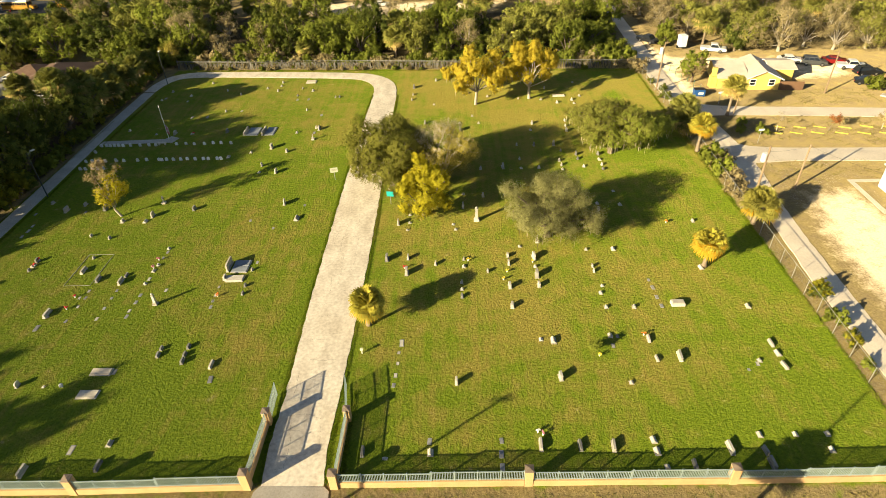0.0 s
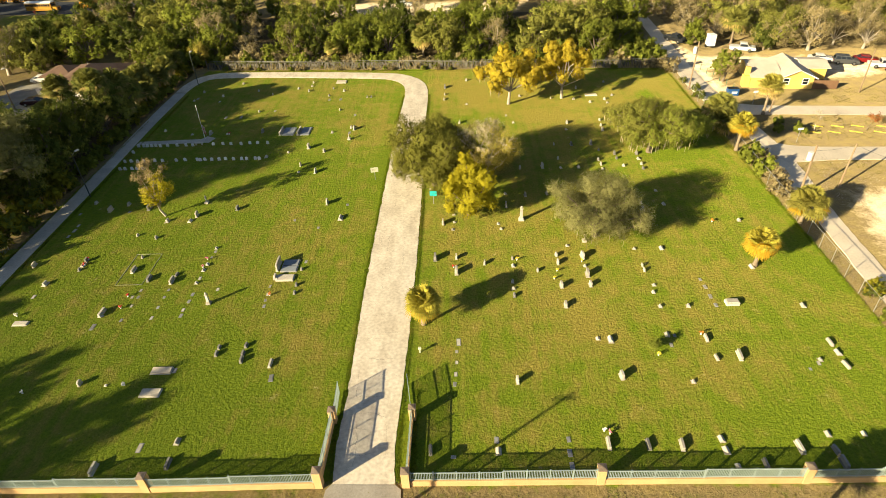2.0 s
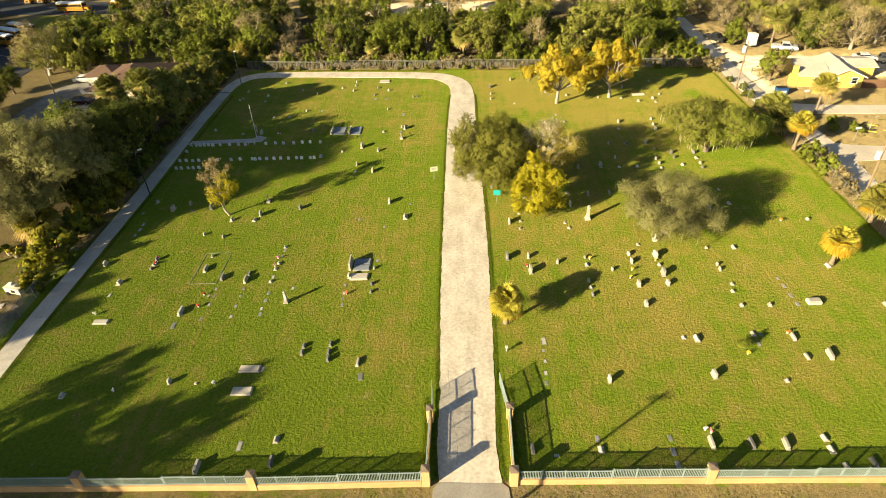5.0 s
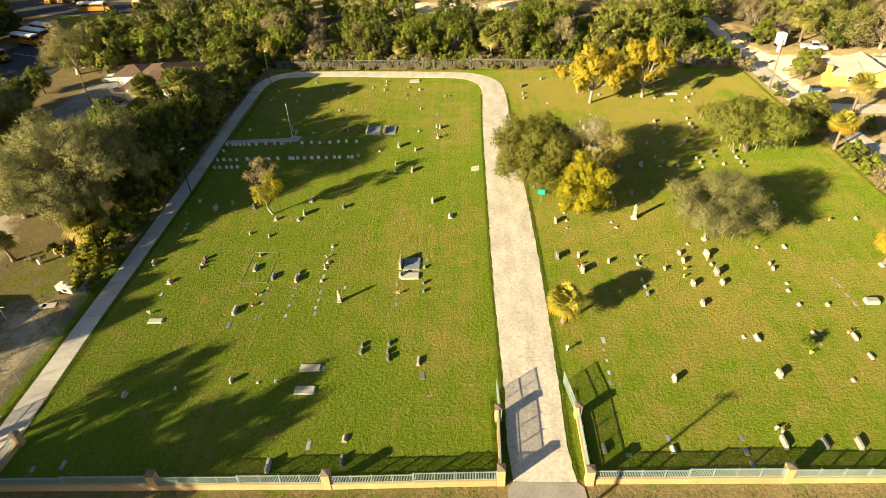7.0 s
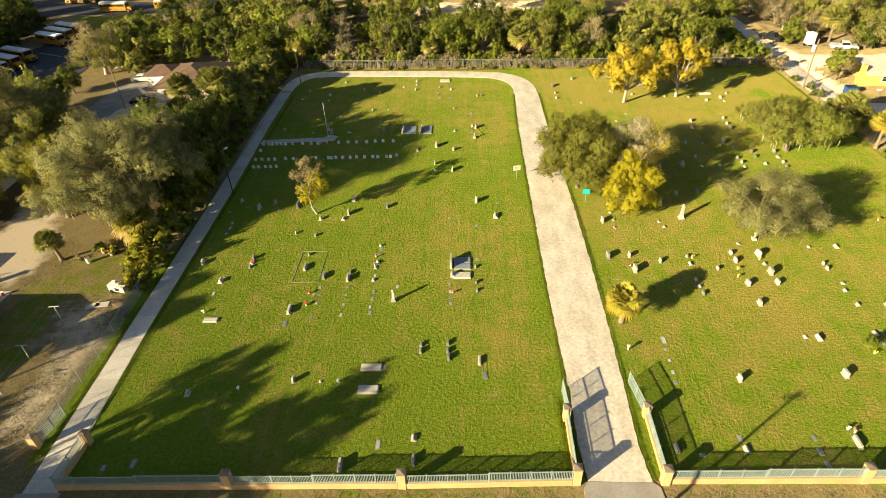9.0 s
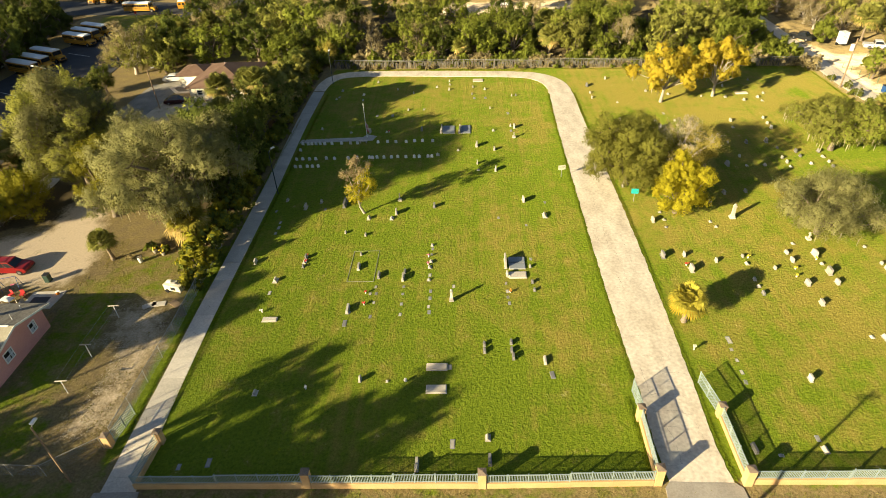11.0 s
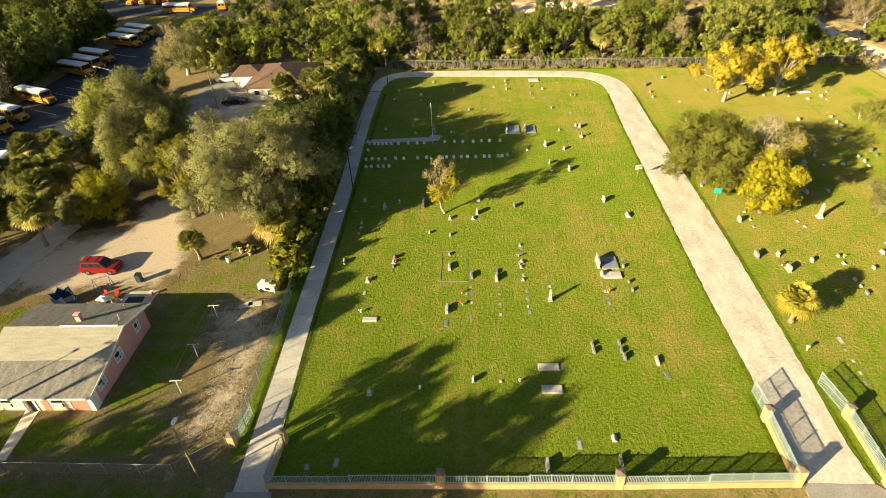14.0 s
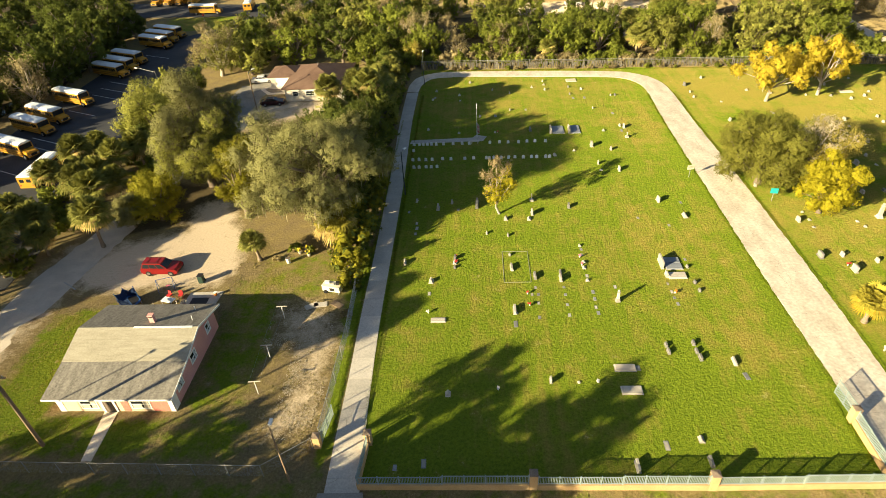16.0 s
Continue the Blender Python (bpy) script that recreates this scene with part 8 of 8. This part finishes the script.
YARD = plain("brown_privacy_board", (0.20, 0.11, 0.06), 0.9)
t = thing("privacy_fence", pose(59.2, 106.0, 0, 0, 0, -6), "brown wooden privacy fence beside the yellow house", "fence")
for j in range(26):
    part("board", boxes((j * 0.17, 0, 0, 0.15, 0.03, 1.6)), YARD, t)
part("rail", boxes((2.2, 0.04, 0.9, 4.4, 0.05, 0.09)), YARD, t)

# white building at the edge of the sandy lot
t = thing("building", pose(62.5, 66.3, 0), "plain white building with a flat roof", "building")
for ax, ay, lx, ly in ((0, -4.4, 11, 0.2), (0, 4.4, 11, 0.2), (-5.4, 0, 0.2, 8.59), (5.4, 0, 0.2, 8.59)):
    part("wall", boxes((ax, ay, -0.1, lx, ly, 3.3)), WHITE, t)
part("roof", boxes((0, 0, 3.2, 11.5, 9.5, 0.15)), WHITE, t)
window(t, -5.502, 1.0, 1.0, 1.0, 1.1, "-x")
bm = bmesh.new()
prism(bm, [(53.9, 64), (54.6, 64), (54.6, 72.0), (60, 72.0), (60, 72.7), (53.9, 72.7)], "z", -0.1, 0.05)
tagged(ob_from("pavement", bm, CONCRETE), "pale concrete footpath to the white building", "pavement", kind="structure")

# poles
pole(39.6, 68.6, 7.4, "leaning wooden utility pole with a white transformer", (0.2, 0.3), drum=True, r=0.17)
pole(45.8, 70.6, 6.4, "weathered wooden utility pole at the sandy lot", (0.3, 0.3), r=0.14)
pole(37.5, 107.4, 8.8, "wooden utility pole with a transformer by the back lane", (0.2, 0.2), drum=True, r=0.15)
pole(66.6, 103.8, 7.6, "reddish wooden utility pole by the cross street", (0.2, 0.3), r=0.14)
pole(47.2, 95.6, 6.2, "short wooden pole leaning beside the palm", (0.5, 0.4), r=0.12)
pole(78.5, 103.5, 8.5, "wooden utility pole beside the parked cars", r=0.14)
pole(39.6, 157, 9.5, "wooden utility pole at the far lane", r=0.16)
for x, y in ((46.2, 99.9), (46.7, 84.6)):
    s = board_sign(x, y, 2.4, 0.9, 0.35, 5, WHITE, "white street sign on a grey post")

# yellow wheel stops on the parking strip
STOP_PAINT = mat("yellow_stop_paint", (0.56, 0.44, 0.05), (0.68, 0.56, 0.09), 0.8, 1.0, 12, 0.1, 0.01, 0.08)
proto = None
for x, y in ((55.6, 89.8), (58.7, 89.7), (62.5, 89.3), (66.0, 89.5), (69.4, 89.0), (54.0, 87.7), (57.3, 87.6), (60.9, 87.3), (64.3, 87.1), (67.6, 86.9), (51.0, 87.9), (52.4, 90.1), (72.8, 88.8), (71.2, 86.7)):
    if proto is None:
        proto = thing("wheel_stop", pose(x, y, 0, 0, 0, -27), "yellow painted concrete wheel stop", "wheel stop", "wheel stops")
        bm = bmesh.new()
        prism(bm, [(-0.09, -0.02), (0.09, -0.02), (0.06, 0.13), (-0.06, 0.13)], "x", -0.9, 0.9)
        part("block", bm, STOP_PAINT, proto)
        part("pin", rods(((-0.6, 0, 0.12), (-0.6, 0, 0.15), 0.02), ((0.6, 0, 0.12), (0.6, 0, 0.15), 0.02)), GALV, proto)
    else:
        copy_thing(proto, pose(x, y, 0, 0, 0, -27))

# small trees of the parking strip and yards
tree("tree", 81, 3.6, 2.6, PALE_TWIG, "small bare sapling on the parking strip", PALE_BARK, spread=0.6, fork=0.3, forks=3, per=2, clump=0.3, size=0.12, levels=3, bare=0.4, m=pose(51.3, 88.6, 0), trunk_r=0.09)
tree("tree", 82, 3.2, 3.0, leafy("russet_leaf", (0.30, 0.10, 0.03), (0.45, 0.19, 0.07), 0.3), "small russet-leaved sapling on the parking strip", spread=0.8, fork=0.3, forks=3, per=4, clump=0.35, size=0.13, levels=3, m=pose(59.4, 88.4, 0), trunk_r=0.07)
tree("tree", 83, 3.4, 3.0, TAN_LEAF, "small tan sapling on the parking strip", PALE_BARK, spread=0.8, fork=0.3, forks=3, per=4, clump=0.35, size=0.13, levels=3, m=pose(67.9, 88.6, 0), trunk_r=0.08)
lobed_tree("tree", 84, 5.8, 4.8, GREEN_LEAF, "green street tree in front of the yellow house", base=1.6, lobes=9, leaves=7000, size=0.2, second=TAN_LEAF, m=pose(45.0, 111.0, 0))
lobed_tree("tree", 85, 5.6, 5.0, GREEN_LEAF, "rounded green tree beside the white trailer", base=0.3, lobes=8, leaves=6000, size=0.22, m=pose(46.6, 133.6, 0))
lobed_tree("tree", 86, 5.5, 5.5, DEEP_GREEN, "rounded dark green tree behind the yellow house", base=0.3, lobes=8, leaves=6000, size=0.22, m=pose(60.0, 128.6, 0))

# vehicles and yard clutter
car(68.0, 120.6, -14, CAR_WHITE, "white sedan parked on the sandy yard")
car(71.8, 118.6, -18, CAR_GREY, "dark grey sport utility car parked on the sandy yard", "suv")
car(76.2, 119.2, -18, CAR_RED, "red sedan parked behind a white pickup truck")
car(77.6, 115.9, -15, CAR_WHITE, "white pickup truck parked among the cars", "truck")
car(78.6, 112.4, 5, CAR_BLACK, "old black hatchback parked in the yard", "suv")
car(76.2, 107.4, -25, CAR_BLACK, "black sedan parked beside the scrap pile")
car(43.6, 136.2, -55, CAR_BLACK, "black pickup truck at the lane", "truck")
car(55.4, 128.4, -20, CAR_WHITE, "white pickup truck parked by the trees", "truck")
t = thing("trailer", pose(49.6, 131.4, 0, 0, 0, 8), "tall white box trailer beside the trees", "trailer")
part("box", boxes((0, 0, 0.5, 1.5, 1.6, 2.4, 0, 0.04)), WHITE, t)
part("chassis", boxes((0, 0, 0.35, 1.4, 1.9, 0.15)), BLACK, t)
for s in (-0.75, 0.75):
    part("wheel", rods(((s - 0.1, 0.3, 0.34), (s + 0.1, 0.3, 0.34), 0.34, 0.34, 12)), RUBBER, t)
t = thing("dumpster", pose(44.2, 104.2, 0, 0, 0, -4), "blue steel dumpster with white labels", "dumpster")
part("body", boxes((0, 0, 0.1, 1.9, 1.2, 1.15, 0, 0.02)), BLUE, t)
part("lid", boxes((0, 0.1, 1.26, 1.9, 1.1, 0.06)), BLACK, t)
part("label_plate", boxes((0.2, -0.605, 0.45, 0.9, 0.012, 0.4)), WHITE, t)
for s in (-0.8, 0.8):
    part("skid", boxes((s, 0, -0.02, 0.12, 1.1, 0.12)), BLACK, t)
for i in range(6):
    t = thing("bollard", pose(43.0 + i * 0.45, 117.5 - i * 2.2, 0), "thin green fence post at the yard edge", "post", "yard posts")
    part("stake", rods(((0, 0, -0.1), (0, 0, 1.2), 0.05)), plain("green_post_paint", (0.05, 0.16, 0.10), 0.6), t)
    part("cap", rods(((0, 0, 1.2), (0, 0, 1.25), 0.06)), GALV, t)
t = thing("satellite_dish", pose(82.5, 108.5, 0), "large white satellite dish standing in the yard", "satellite dish")
part("mast", rods(((0, 0, 0), (0, 0, 1.2), 0.06)), GALV, t)
bm = bmesh.new()
bmesh.ops.create_uvsphere(bm, u_segments=16, v_segments=8, radius=1.2, matrix=Matrix.Translation((0, 0, 1.5)) @ Matrix.Rotation(radians(60), 4, "X") @ Matrix.Diagonal((1, 1, 0.25, 1)))
part("dish", bm, WHITE, t, smooth=True)
rj = random.Random(5)
for i in range(16):
    x, y = rj.uniform(76, 84), rj.uniform(101.5, 109)
    c = rj.choice((POLE_WOOD, CONCRETE_GREY, ORANGE, WHITE, BLACK, YARD))
    tagged(ob_from("scrap", boxes((x, y, -0.02, rj.uniform(0.5, 1.6), rj.uniform(0.4, 1.1), rj.uniform(0.2, 0.8), rj.uniform(0, 3), 0.03)), c), "piece of scrap lying in a cluttered yard", "scrap", "scrap pile")
car(-11.9, 157.5, 80, CAR_WHITE, "white pickup truck parked in a clearing of the woods", "truck")
car(-20.5, 176, 5, CAR_WHITE, "white car parked beside the far sandy lane")


# wires between the poles
def wire(a, b, sag=0.6, r=0.010):
    a, b = Vector(a), Vector(b)
    cu = bpy.data.curves.new("overhead_wire", "CURVE")
    cu.dimensions, cu.bevel_depth, cu.bevel_resolution = "3D", r, 0
    sp = cu.splines.new("POLY")
    sp.points.add(12)
    for i, pt in enumerate(sp.points):
        q = a.lerp(b, i / 12) - Vector((0, 0, sag * 4 * (i / 12) * (1 - i / 12)))
        pt.co = (*q, 1)
    cu.materials.append(BLACK)
    tagged(new("overhead_wire", cu), "thin black overhead wire hung between poles", "wire", "overhead wires")


for dz in (0.0, -0.5):
    wire((39.8, 68.9, 7.2 + dz), (37.7, 107.6, 8.5 + dz))
    wire((37.7, 107.6, 8.5 + dz), (39.6, 157, 9.3 + dz))
    wire((39.8, 68.9, 7.2 + dz), (35.5, 20, 8.2 + dz), 0.7, 0.007)
wire((39.8, 68.9, 6.6), (46.1, 70.9, 6.2), 0.2)
wire((46.1, 70.9, 6.2), (57.2, 67.0, 3.1), 0.3)
wire((66.8, 104.1, 7.4), (37.7, 107.6, 8.2), 0.7)
wire((-90.9, 106.8, 7.4), (-91, 121, 3.2), 0.3)
